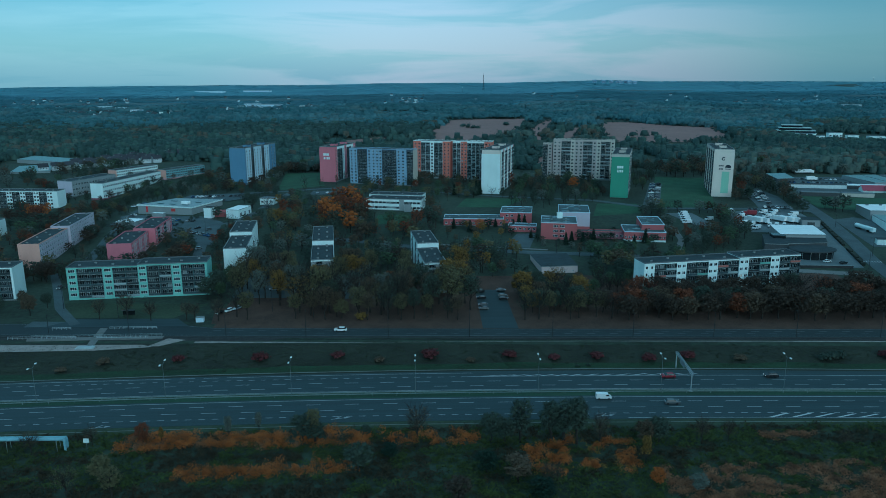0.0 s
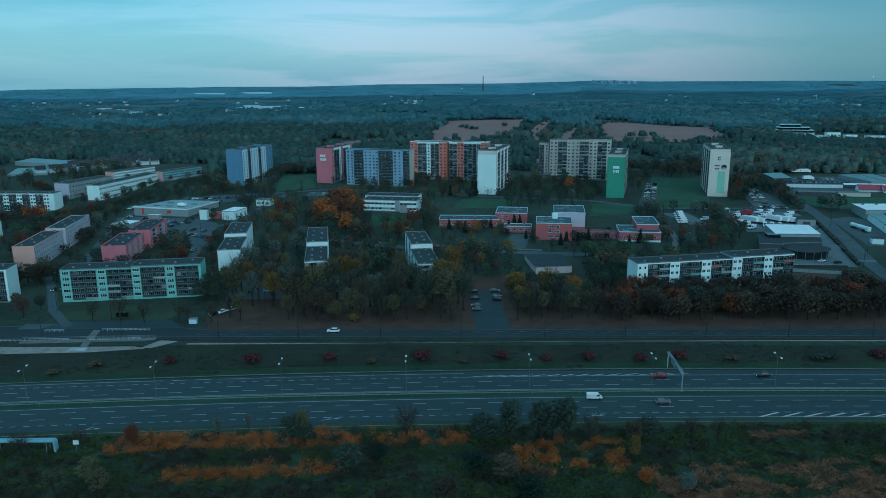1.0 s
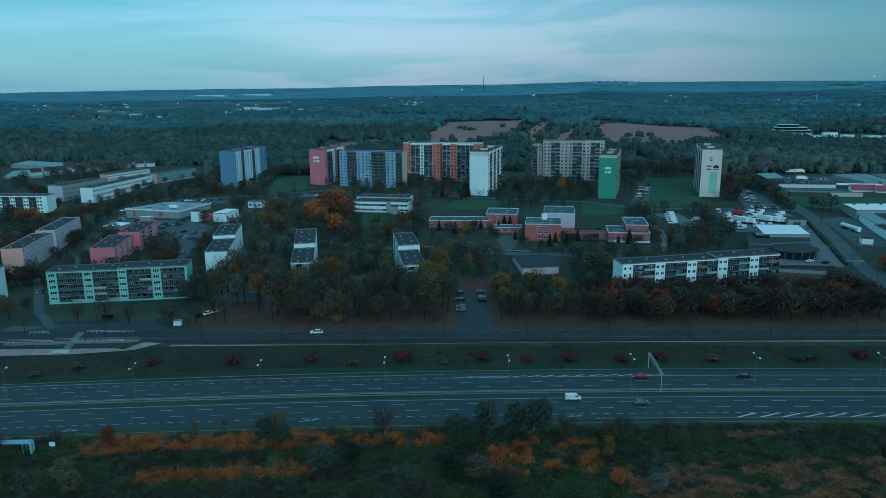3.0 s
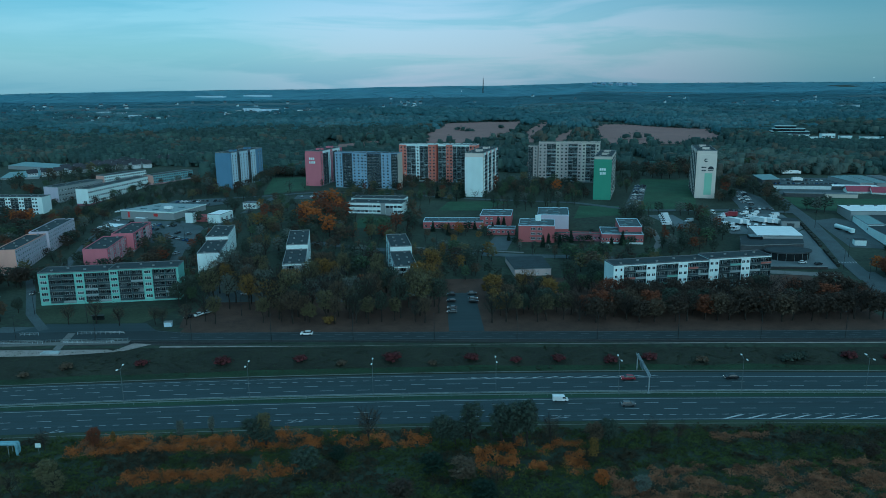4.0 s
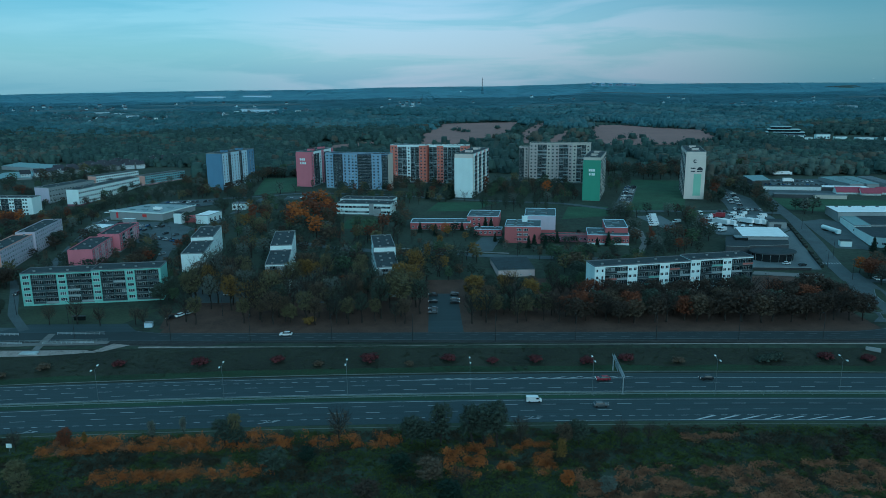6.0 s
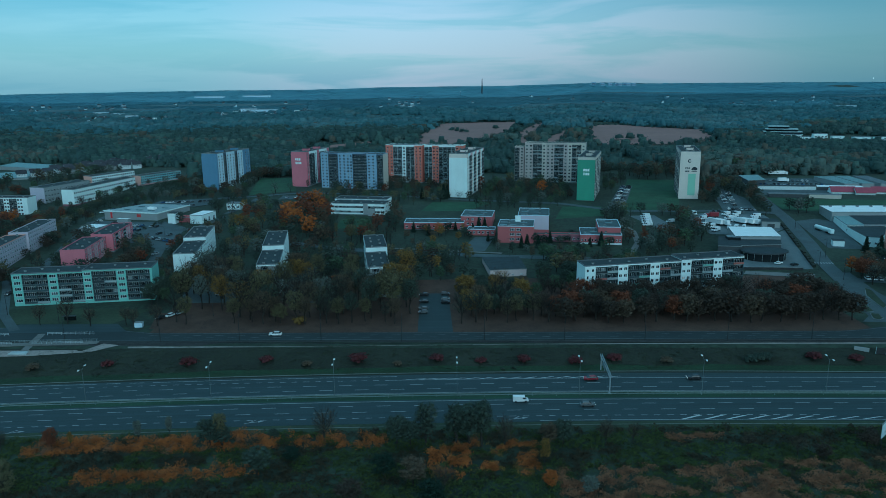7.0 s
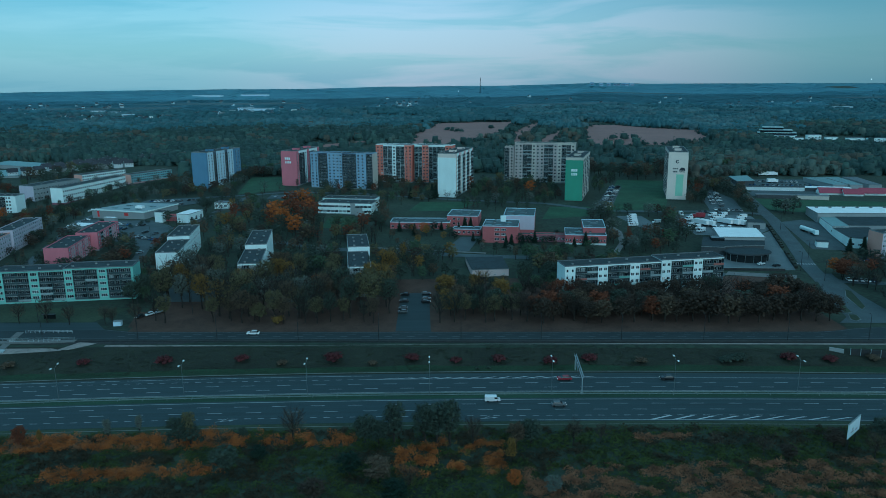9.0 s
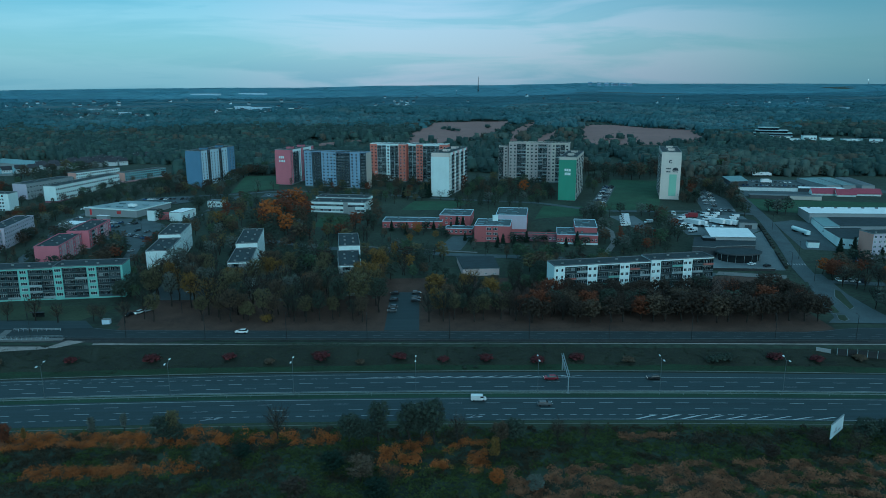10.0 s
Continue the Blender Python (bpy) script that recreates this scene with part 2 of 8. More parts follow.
# ---- mesh building ----
class Geo:
    """Collects faces for one mesh."""

    def __init__(self):
        self.v, self.f, self.m = [], [], []

    def face(self, pts, m=0):
        k = len(self.v)
        self.v.extend(pts)
        self.f.append(tuple(range(k, k + len(pts))))
        self.m.append(m)

    def box(self, x0, x1, y0, y1, z0, z1, m=0):
        k = len(self.v)
        self.v += [(x0, y0, z0), (x1, y0, z0), (x1, y1, z0), (x0, y1, z0), (x0, y0, z1), (x1, y0, z1), (x1, y1, z1), (x0, y1, z1)]
        for q in ((0, 3, 2, 1), (4, 5, 6, 7), (0, 1, 5, 4), (1, 2, 6, 5), (2, 3, 7, 6), (3, 0, 4, 7)):
            self.f.append(tuple(k + i for i in q))
            self.m.append(m)

    def prism(self, pts, z0, z1, m=0, m_top=None):
        """Upright prism over the counter-clockwise outline pts."""
        n, k = len(pts), len(self.v)
        self.v += [(x, y, z0) for x, y in pts] + [(x, y, z1) for x, y in pts]
        for i in range(n):
            j = (i + 1) % n
            self.f.append((k + i, k + j, k + n + j, k + n + i))
            self.m.append(m)
        self.f.append(tuple(k + n + i for i in range(n)))
        self.m.append(m if m_top is None else m_top)
        self.f.append(tuple(k + n - 1 - i for i in range(n)))
        self.m.append(m)

    def tube(self, a, b, r0, r1, sides=6, m=0):
        """Tapered round bar from a to b."""
        a, b = Vector(a), Vector(b)
        d = (b - a).normalized()
        u = d.orthogonal().normalized()
        w = d.cross(u)
        k = len(self.v)
        for p, r in ((a, r0), (b, r1)):
            for i in range(sides):
                t = 2 * math.pi * i / sides
                self.v.append(tuple(p + (u * math.cos(t) + w * math.sin(t)) * r))
        for i in range(sides):
            j = (i + 1) % sides
            self.f.append((k + i, k + j, k + sides + j, k + sides + i))
            self.m.append(m)
        self.f.append(tuple(k + sides + i for i in range(sides)))
        self.m.append(m)
        self.f.append(tuple(k + sides - 1 - i for i in range(sides)))
        self.m.append(m)

    def mesh(self, name, mats):
        me = bpy.data.meshes.new(name)
        me.from_pydata([tuple(p) for p in self.v], [], self.f)
        for m in mats:
            me.materials.append(m)
        if any(self.m):
            me.polygons.foreach_set("material_index", self.m)
        me.update()
        return me


def part(name, geo, mats, parent=None, label="", at=None):
    """One mesh object, under a thing or a part."""
    me = geo.mesh(name, mats if isinstance(mats, (list, tuple)) else [mats]) if isinstance(geo, Geo) else geo
    ob = new(name, me)
    if parent is not None:
        ob.parent = parent
    if at is not None:
        ob.matrix_basis = at
    if label:
        tagged(ob, label)
    return ob


def thing(name, label, category, at=None, group="", kind=""):
    ob = new(name)
    ob.empty_display_size = 0.5
    if at is not None:
        ob.matrix_basis = at
    return tagged(ob, label, category, group, kind)


def setting(name, geo, mats, label, category=""):
    return tagged(part(name, geo, mats), label, category or name.split("_")[0], "", "structure")


# ---- the lie of the land ----
KY = [-5200, 235, 258, 300, 360, 445, 525, 650, 900, 1460, 2500, 3900, 4700, 5200]
KZ = [0, 0, 3, 3, 5, 9, 13.5, 16, 14, 14, 25, 48, 88, 70]


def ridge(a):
    """Height of the skyline by bearing (degrees right of ahead)."""
    return np.interp(a, [-60, -34, -25, -9, -4, 6, 10, 13, 17, 30, 60], [-22, -20, -14, -7, 0, 1, 8, 16, 6, 4, 0])


def land(x, y):
    r = math.hypot(x, y)
    w = min(1.0, max(0.0, (y - 700) / 800))
    w = w * w * (3 - 2 * w)
    s = y + (r - y) * w
    z = float(np.interp(s, KY, KZ))
    if x < -100 and 445 < y < 780:   # the western quarter lies in a hollow
        z -= float(np.interp(-x, [100, 200, 300, 500], [0, 4.5, 9, 9]) * np.interp(y, [445, 525, 650, 780], [0, 1, 0.5, 0]))
    if s > 1500:
        far = min(1.0, (s - 1500) / 2800)
        z += far * float(ridge(math.degrees(math.atan2(x, y)))) + far * 5.0 * noise.noise((x * 0.0011, y * 0.0011, 0.3)) + 3 * far * noise.noise((x * 0.004, y * 0.004, 1.7))
    return z


def sheet(name, xs, ys, mats, label, lift=0.0, category=""):
    """Ground sheet over the grid lines xs, ys."""
    g = Geo()
    nx = len(xs)
    for y in ys:
        for x in xs:
            g.v.append((x, y, land(x, y) + lift))
    for j in range(len(ys) - 1):
        for i in range(nx - 1):
            k = j * nx + i
            g.f.append((k, k + 1, k + nx + 1, k + nx))
            g.m.append(0)
    return setting(name, g, mats, label, category)


def ysteps(a, b, step):
    out = [a]
    n = max(1, int(math.ceil((b - a) / step)))
    out = [a + (b - a) * i / n for i in range(n + 1)]
    return sorted(set(out + [k for k in KY if a < k < b]))


gx = sorted(set([-5200, -4200, -3400, -2800, -2300] + list(range(-2000, 2001, 100)) + [-350, -250, -150] + [2300, 2800, 3400, 4200, 5200]))
gy = sorted(set([-5200, -2500, -1000, -300, 0, 100] + KY[1:] + [485, 560, 600] + list(range(700, 2000, 80)) + list(range(2000, 5200, 120))))
sheet("ground", gx, gy, [GROUND], "dark autumn meadow and woodland ground", 0.0, "ground")


def curve(x, kl=0.00018, kr=0.00015, x0=25.0):
    """Gentle bend of the dual carriageway."""
    d = x - x0
    k = kl if d < 0 else kr
    c = 170.0
    return -k * d * d if abs(d) < c else -k * c * c - 2 * k * c * (abs(d) - c)


def ribbon(name, x0, x1, lo, hi, mats, label, lift=0.05, step=8.0, category="", skirt=0.0):
    """Strip along x between the curves lo(x) and hi(x), laid on the land."""
    g = Geo()
    n = int((x1 - x0) / step)
    cuts = [k for k in KY]
    for i in range(n):
        xa, xb = x0 + (x1 - x0) * i / n, x0 + (x1 - x0) * (i + 1) / n
        la, ha, lb, hb = lo(xa), hi(xa), lo(xb), hi(xb)
        m = [0.0] + sorted((k - la) / (ha - la) for k in cuts if la < k < ha) + [1.0]
        for p, q in zip(m, m[1:]):
            pts = [(xa, la + (ha - la) * p), (xb, lb + (hb - lb) * p), (xb, lb + (hb - lb) * q), (xa, la + (ha - la) * q)]
            g.face([(x, y, land(x, y) + lift) for x, y in pts])
        if skirt:
            for f in (lo, hi):
                ya, yb = f(xa), f(xb)
                g.face([(xa, ya, land(xa, ya) + lift), (xb, yb, land(xb, yb) + lift), (xb, yb, land(xb, yb) + lift - skirt), (xa, ya, land(xa, ya) + lift - skirt)])
    return setting(name, g, mats, label, category)


def patch(name, pts, mat_, label, lift=0.06, step=6.0, category=""):
    """Convex outline on the land, cut along the land's own folds."""
    bm = bmesh.new()
    bm.faces.new([bm.verts.new((x, y, 0)) for x, y in pts])
    ys = [p[1] for p in pts]
    xs = [p[0] for p in pts]
    for k in sorted(set([v for v in KY if min(ys) < v < max(ys)] + ([] if max(ys) < 700 else list(np.arange(min(ys), max(ys), 40.0))[1:]))):
        bmesh.ops.bisect_plane(bm, geom=bm.verts[:] + bm.edges[:] + bm.faces[:], plane_co=(0, float(k), 0), plane_no=(0, 1, 0))
    if max(ys) > 700 or min(xs) < -100:
        for k in list(np.arange(min(xs), max(xs), 40.0))[1:]:
            bmesh.ops.bisect_plane(bm, geom=bm.verts[:] + bm.edges[:] + bm.faces[:], plane_co=(float(k), 0, 0), plane_no=(1, 0, 0))
    for v in bm.verts:
        v.co.z = land(v.co.x, v.co.y) + lift
    bmesh.ops.recalc_face_normals(bm, faces=bm.faces[:])
    me = bpy.data.meshes.new(name)
    bm.to_mesh(me)
    bm.free()
    me.materials.append(mat_)
    ob = new(name, me)
    return tagged(ob, label, category or name, "", "structure")


def lane(name, line, width, mat_, label, lift=0.07, category="road"):
    """Road along a polyline in plan."""
    pts = []
    for (xa, ya), (xb, yb) in zip(line, line[1:]):
        n = max(1, int(math.hypot(xb - xa, yb - ya) / 6))
        pts += [(xa + (xb - xa) * i / n, ya + (yb - ya) * i / n) for i in range(n)]
    pts.append(line[-1])
    g = Geo()
    for i, (x, y) in enumerate(pts):
        a, b = pts[max(0, i - 1)], pts[min(len(pts) - 1, i + 1)]
        d = Vector((b[0] - a[0], b[1] - a[1])).normalized()
        for s in (1, -1):
            px, py = x - d.y * width / 2 * s, y + d.x * width / 2 * s
            g.v.append((px, py, land(px, py) + lift))
    for i in range(len(pts) - 1):
        g.f.append((2 * i, 2 * i + 1, 2 * i + 3, 2 * i + 2))
        g.m.append(0)
    return setting(name, g, [mat_], label, category)

# ---- roads ----
hw_lo = lambda x: 200.9 + curve(x)
hw_m1 = lambda x: 217.7 + curve(x)
hw_m2 = lambda x: 222.3 + curve(x)
hw_hi = lambda x: 237.8 + curve(x)
lr_lo = lambda x: 267.0 - 0.03 * x
lr_hi = lambda x: float(np.interp(x, [-108, -88, 195, 212], [281, 276, 276, 281])) - 0.03 * x
X0, X1 = -640, 760
ribbon("verge_south", X0, X1, lambda x: hw_lo(x) - 4.5, lambda x: hw_lo(x), [GRASS], "mown grass verge beside the dual carriageway", 0.04)
road_near = ribbon("road_eastbound", X0, X1, hw_lo, hw_m1, [ASPHALT], "three-lane dark asphalt carriageway with white lines", 0.10, category="road", skirt=0.1)
road_far = ribbon("road_westbound", X0, X1, hw_m2, hw_hi, [ASPHALT], "three-lane dark asphalt carriageway with a merging lane", 0.10, category="road", skirt=0.1)
MEDIAN_GRASS = mat("median_grass", (0.034, 0.062, 0.034), 0.95, var=0.5, scale=0.3, fine=1.6, bump=0.8, streak=(0.1, 1.0, 1.0))
FOOT_GRASS = mat("damp_foot_grass", (0.024, 0.044, 0.018), 0.95, var=0.5, scale=0.2, fine=1.4, bump=0.8, streak=(0.2, 1.0, 1.0))
ribbon("bank_foot", X0, X1, lambda x: hw_hi(x) + 1.5, lambda x: hw_hi(x) + 5.5 + 1.2 * noise.noise((x * 0.05, 0.0, 4.0)), [FOOT_GRASS], "damp green grass at the foot of the bank", 0.09, category="grass bank")
ribbon("gutter_north", X0, X1, lambda x: hw_hi(x) + 0.9, lambda x: hw_hi(x) + 1.35, [PAVING], "pale concrete gutter along the far carriageway", 0.13, category="gutter")
ribbon("gutter_south", X0, X1, lambda x: hw_lo(x) - 2.3, lambda x: hw_lo(x) - 2.0, [PAVING], "pale concrete gutter along the near carriageway", 0.11, category="gutter")
ribbon("median", X0, X1, hw_m1, hw_m2, [MEDIAN_GRASS], "narrow grass median between the carriageways", 0.12, category="median")
ribbon("bank", X0, X1, lambda x: hw_hi(x), lambda x: 258.5 - 0.03 * x, [BANK], "mown grass bank rising to the upper road", 0.05, category="grass bank")
ribbon("track_bed", -330, 460, lambda x: 261.5 - 0.03 * x if x < -60 else 264.6 - 0.042 * x, lambda x: lr_lo(x) - 0.3, [BALLAST], "dark ballast strip beside the upper road", 0.06, category="track bed")
path_w = lambda x: float(np.interp(x, [-92, -60, -42, -20, 60, 100, 460], [1.5, 1.2, 0.7, 0.3, 0.35, 0.75, 0.9])) * (1 + 0.5 * noise.noise((x * 0.21, 7.0, 0.0)))
def path_y(x):
    return 261.7 - 0.027 * x - 1.6 * max(0.0, min(1.0, (60 - x) / 90))


ribbon("footpath", -92, 460, lambda x: path_y(x) - path_w(x) / 2, lambda x: path_y(x) + path_w(x) / 2, [PALE_EARTH], "pale crushed-stone path along the bank top", 0.09, category="path")
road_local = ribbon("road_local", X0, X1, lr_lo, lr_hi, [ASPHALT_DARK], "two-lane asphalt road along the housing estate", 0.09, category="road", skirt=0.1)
ribbon("leaf_verge", -90, 205, lr_hi, lambda x: 300.0 - 0.03 * x, [LITTER], "leaf-covered verge under the roadside trees", 0.05, category="verge")
ribbon("wood_floor", -92, 205, lambda x: 300.0 - 0.03 * x, lambda x: 350.0, [LITTER], "brown leaf litter under the trees", 0.04, category="ground")


def dash_row(parent, f, x0, x1, period, length, width, phase=0.0, name="lane_dash"):
    """Painted dashes of one lane line, each a thin piece of its own."""
    g = Geo()
    g.box(-length / 2, length / 2, -width / 2, width / 2, 0, 0.012)
    me = g.mesh(name, [PAINT_WORN if parent is road_local else PAINT_LINE])
    x = x0 + phase
    while x < x1:
        y = f(x)
        slope = (f(x + 1) - f(x - 1)) / 2
        part(name, me, None, parent, at=pose(x, y, land(x, y) + 0.115, 0, 0, math.degrees(math.atan(slope))))
        x += period


def solid_line(parent, f, x0, x1, width, name="edge_line"):
    g = Geo()
    n = int((x1 - x0) / 8)
    for i in range(n):
        a, b = x0 + (x1 - x0) * i / n, x0 + (x1 - x0) * (i + 1) / n
        g.face([(a, f(a) - width / 2, land(a, f(a)) + 0.125), (b, f(b) - width / 2, land(b, f(b)) + 0.125), (b, f(b) + width / 2, land(b, f(b)) + 0.125), (a, f(a) + width / 2, land(a, f(a)) + 0.125)])
    part(name, g, [PAINT_WORN if parent is road_local else PAINT_LINE], parent)


DX0, DX1 = -190, 260
for off, ph in ((213.3, 4.0), (209.0, 9.0)):
    dash_row(road_near, lambda x, o=off: o + curve(x), DX0, DX1, 12.3, 4.6, 0.24, ph)
dash_row(road_near, lambda x: 204.8 + curve(x), DX0, 150, 4.1, 2.0, 0.26, 0.0, "short_dash")
for off, ph in ((230.0, 2.0), (226.2, 8.0)):
    dash_row(road_far, lambda x, o=off: o + curve(x), DX0, DX1, 12.3, 4.6, 0.24, ph)
dash_row(road_far, lambda x: 233.9 + curve(x), DX0, 12, 4.1, 2.0, 0.24, 0.0, "short_dash")
solid_line(road_near, lambda x: 216.5 + curve(x), X0, X1, 0.3)
solid_line(road_near, lambda x: 201.6 + curve(x), 60, X1, 0.26)
solid_line(road_far, lambda x: 223.0 + curve(x), X0, X1, 0.3)
solid_line(road_far, lambda x: 236.6 + curve(x), X0, 14, 0.26)
solid_line(road_far, lambda x: 233.9 + curve(x), 12, X1, 0.28)
solid_line(road_local, lambda x: lr_hi(x) - 0.7, X0, X1, 0.18)
solid_line(road_local, lambda x: 267.7 - 0.03 * x, X0, X1, 0.18)
dash_row(road_local, lambda x: 270.3 - 0.03 * x, -90, 230, 9.0, 3.2, 0.18)
dash_row(road_local, lambda x: 273.0 - 0.03 * x, -90, 230, 9.0, 3.2, 0.18, 3.0)


HATCH_PAINT = mat("fresh_road_paint", (0.52, 0.53, 0.53), 0.7, var=0.3, scale=0.8, fine=5.0, bump=0.1)


def chevron(parent, x, y, dx, dy, w):
    g = Geo()
    g.face([(0, 0, 0), (w, 0, 0), (w + dx, dy, 0), (dx, dy, 0)])
    part("hatch_stripe", g, [HATCH_PAINT], parent, at=pose(x, y, land(x, y) + 0.128))


for i in range(9):
    chevron(road_near, 103 + i * 6.9, 201.7 + curve(103 + i * 6.9), 6.4, 2.6 - 0.12 * i, 1.6)
for i in range(14):
    chevron(road_far, 16 + i * 5.3, 234.1 + curve(16 + i * 5.3), 7.4, min(2.2, 1.0 + 0.2 * i) if i < 9 else 2.2 - 0.2 * (i - 8), 1.5)


def arrow(x, y, rz):
    g = Geo()
    g.face([(-3.0, -0.12, 0), (1.2, -0.12, 0), (1.2, 0.12, 0), (-3.0, 0.12, 0)])
    g.face([(1.2, -0.5, 0), (3.0, 0, 0), (1.2, 0.5, 0)])
    g.face([(-1.6, 0.12, 0), (-1.1, 0.12, 0), (0.9, 1.5, 0), (0.4, 1.5, 0)])
    part("lane_arrow", g, [PAINT_LINE], road_near, at=pose(x, y, 0.128, 0, 0, rz))


arrow(-28.5, 203.0, 14)
arrow(-100, 198.6, 14)
arrow(53.5, 203.0, 10)

POLE = mat("weathered_pole_steel", (0.15, 0.17, 0.175), 0.6, 0.3, var=0.25)

# guard rails along the median
for rail_name, f in (("near", lambda x: hw_m1(x) + 1.7), ("far", lambda x: hw_m2(x) - 1.6)):
    gr = thing("guard_rail", "galvanised steel guard rail along the grass median", "guard rail", group="median guard rails")
    g = Geo()
    n = 90
    for i in range(n):
        a, b = -260 + 620 * i / n, -260 + 620 * (i + 1) / n
        for z0, z1, d in ((0.55, 0.65, 0.0), (0.65, 0.72, 0.05), (0.72, 0.82, 0.0)):
            g.face([(a, f(a) - 0.05 + d, z0 + 0.1), (b, f(b) - 0.05 + d, z0 + 0.1), (b, f(b) - 0.05 + d, z1 + 0.1), (a, f(a) - 0.05 + d, z1 + 0.1)])
        g.face([(a, f(a) - 0.05, 0.92), (b, f(b) - 0.05, 0.92), (b, f(b) + 0.05, 0.92), (a, f(a) + 0.05, 0.92)])
    part("rail_beam", g, [METAL], gr)
    pg = Geo()
    pg.box(-0.05, 0.05, -0.05, 0.05, 0, 0.72)
    pm = pg.mesh("post", [METAL])
    for i in range(78):
        x = -260 + i * 8
        part("post", pm, None, gr, at=pose(x, f(x), 0.1))

# ---- blocks of flats and other houses ----
WINDOWS, BALCONIES, FOOT = {}, {}, []
MID = Vector((20, 0, 0))   # walls that turn away from the path carry their panes in one mesh


def window_mesh(w, h, lit=False, t=0.12):
    key = (round(w, 2), round(h, 2), lit, t)
    if key not in WINDOWS:
        g = Geo()
        x0, x1, k = -w / 2, w / 2, t * 0.55
        mids = [] if w <= 1.0 else [0.0] if w < 1.9 else [-w / 6, w / 6]
        xs = [x0, x0 + t] + [c + e * k for c in mids for e in (-1, 1)] + [x1 - t, x1]
        zs = [0.0, t, h - t, h]
        n = len(xs)
        g.v = [(x, -0.02, z) for z in zs for x in xs]
        for r in range(3):
            for c in range(n - 1):
                q = [r * n + c, r * n + c + 1, (r + 1) * n + c + 1, (r + 1) * n + c]
                if r == 1 and c % 2:   # a pane, set back
                    b0 = len(g.v)
                    g.v += [(g.v[p][0], 0.04, g.v[p][2]) for p in q]
                    g.f.append((b0, b0 + 1, b0 + 2, b0 + 3))
                    g.m.append(1)
                    for e in range(4):
                        g.f.append((q[e], q[(e + 1) % 4], b0 + (e + 1) % 4, b0 + e))
                        g.m.append(0)
                else:
                    g.f.append(tuple(q))
                    g.m.append(0)
        rim = [0, n - 1, 4 * n - 1, 3 * n]
        b0 = len(g.v)
        g.v += [(g.v[p][0], 0.05, g.v[p][2]) for p in rim]
        for e in range(4):
            g.f.append((rim[(e + 1) % 4], rim[e], b0 + e, b0 + (e + 1) % 4))
            g.m.append(0)
        WINDOWS[key] = g.mesh("window", [FRAME, GLASS_LIT if lit else GLASS])
    return WINDOWS[key]


def balcony_mesh(w, m, depth=0.25, h=1.0):
    key = (round(w, 1), m.name, depth)
    if key not in BALCONIES:
        g = Geo()
        g.box(-w / 2, w / 2, -depth, 0.9, -0.18, 0.0, 1)
        g.box(-w / 2, w / 2, -depth, -depth + 0.08, 0.08, h - 0.06)
        g.box(-w / 2, w / 2, -depth - 0.04, -depth + 0.12, h - 0.05, h + 0.02, 1)
        g.box(-w / 2, -w / 2 + 0.08, -depth + 0.09, 0.0, 0.08, h - 0.06)
        g.box(w / 2 - 0.08, w / 2, -depth + 0.09, 0.0, 0.08, h - 0.06)
        BALCONIES[key] = g.mesh("balcony", [m, CONCRETE])
    return BALCONIES[key]


KINDS = {"w": (1.55, 1.4), "W": (2.9, 1.5), "s": (0.75, 0.75), "t": (1.0, 1.4), "h": (1.3, 0.55)}


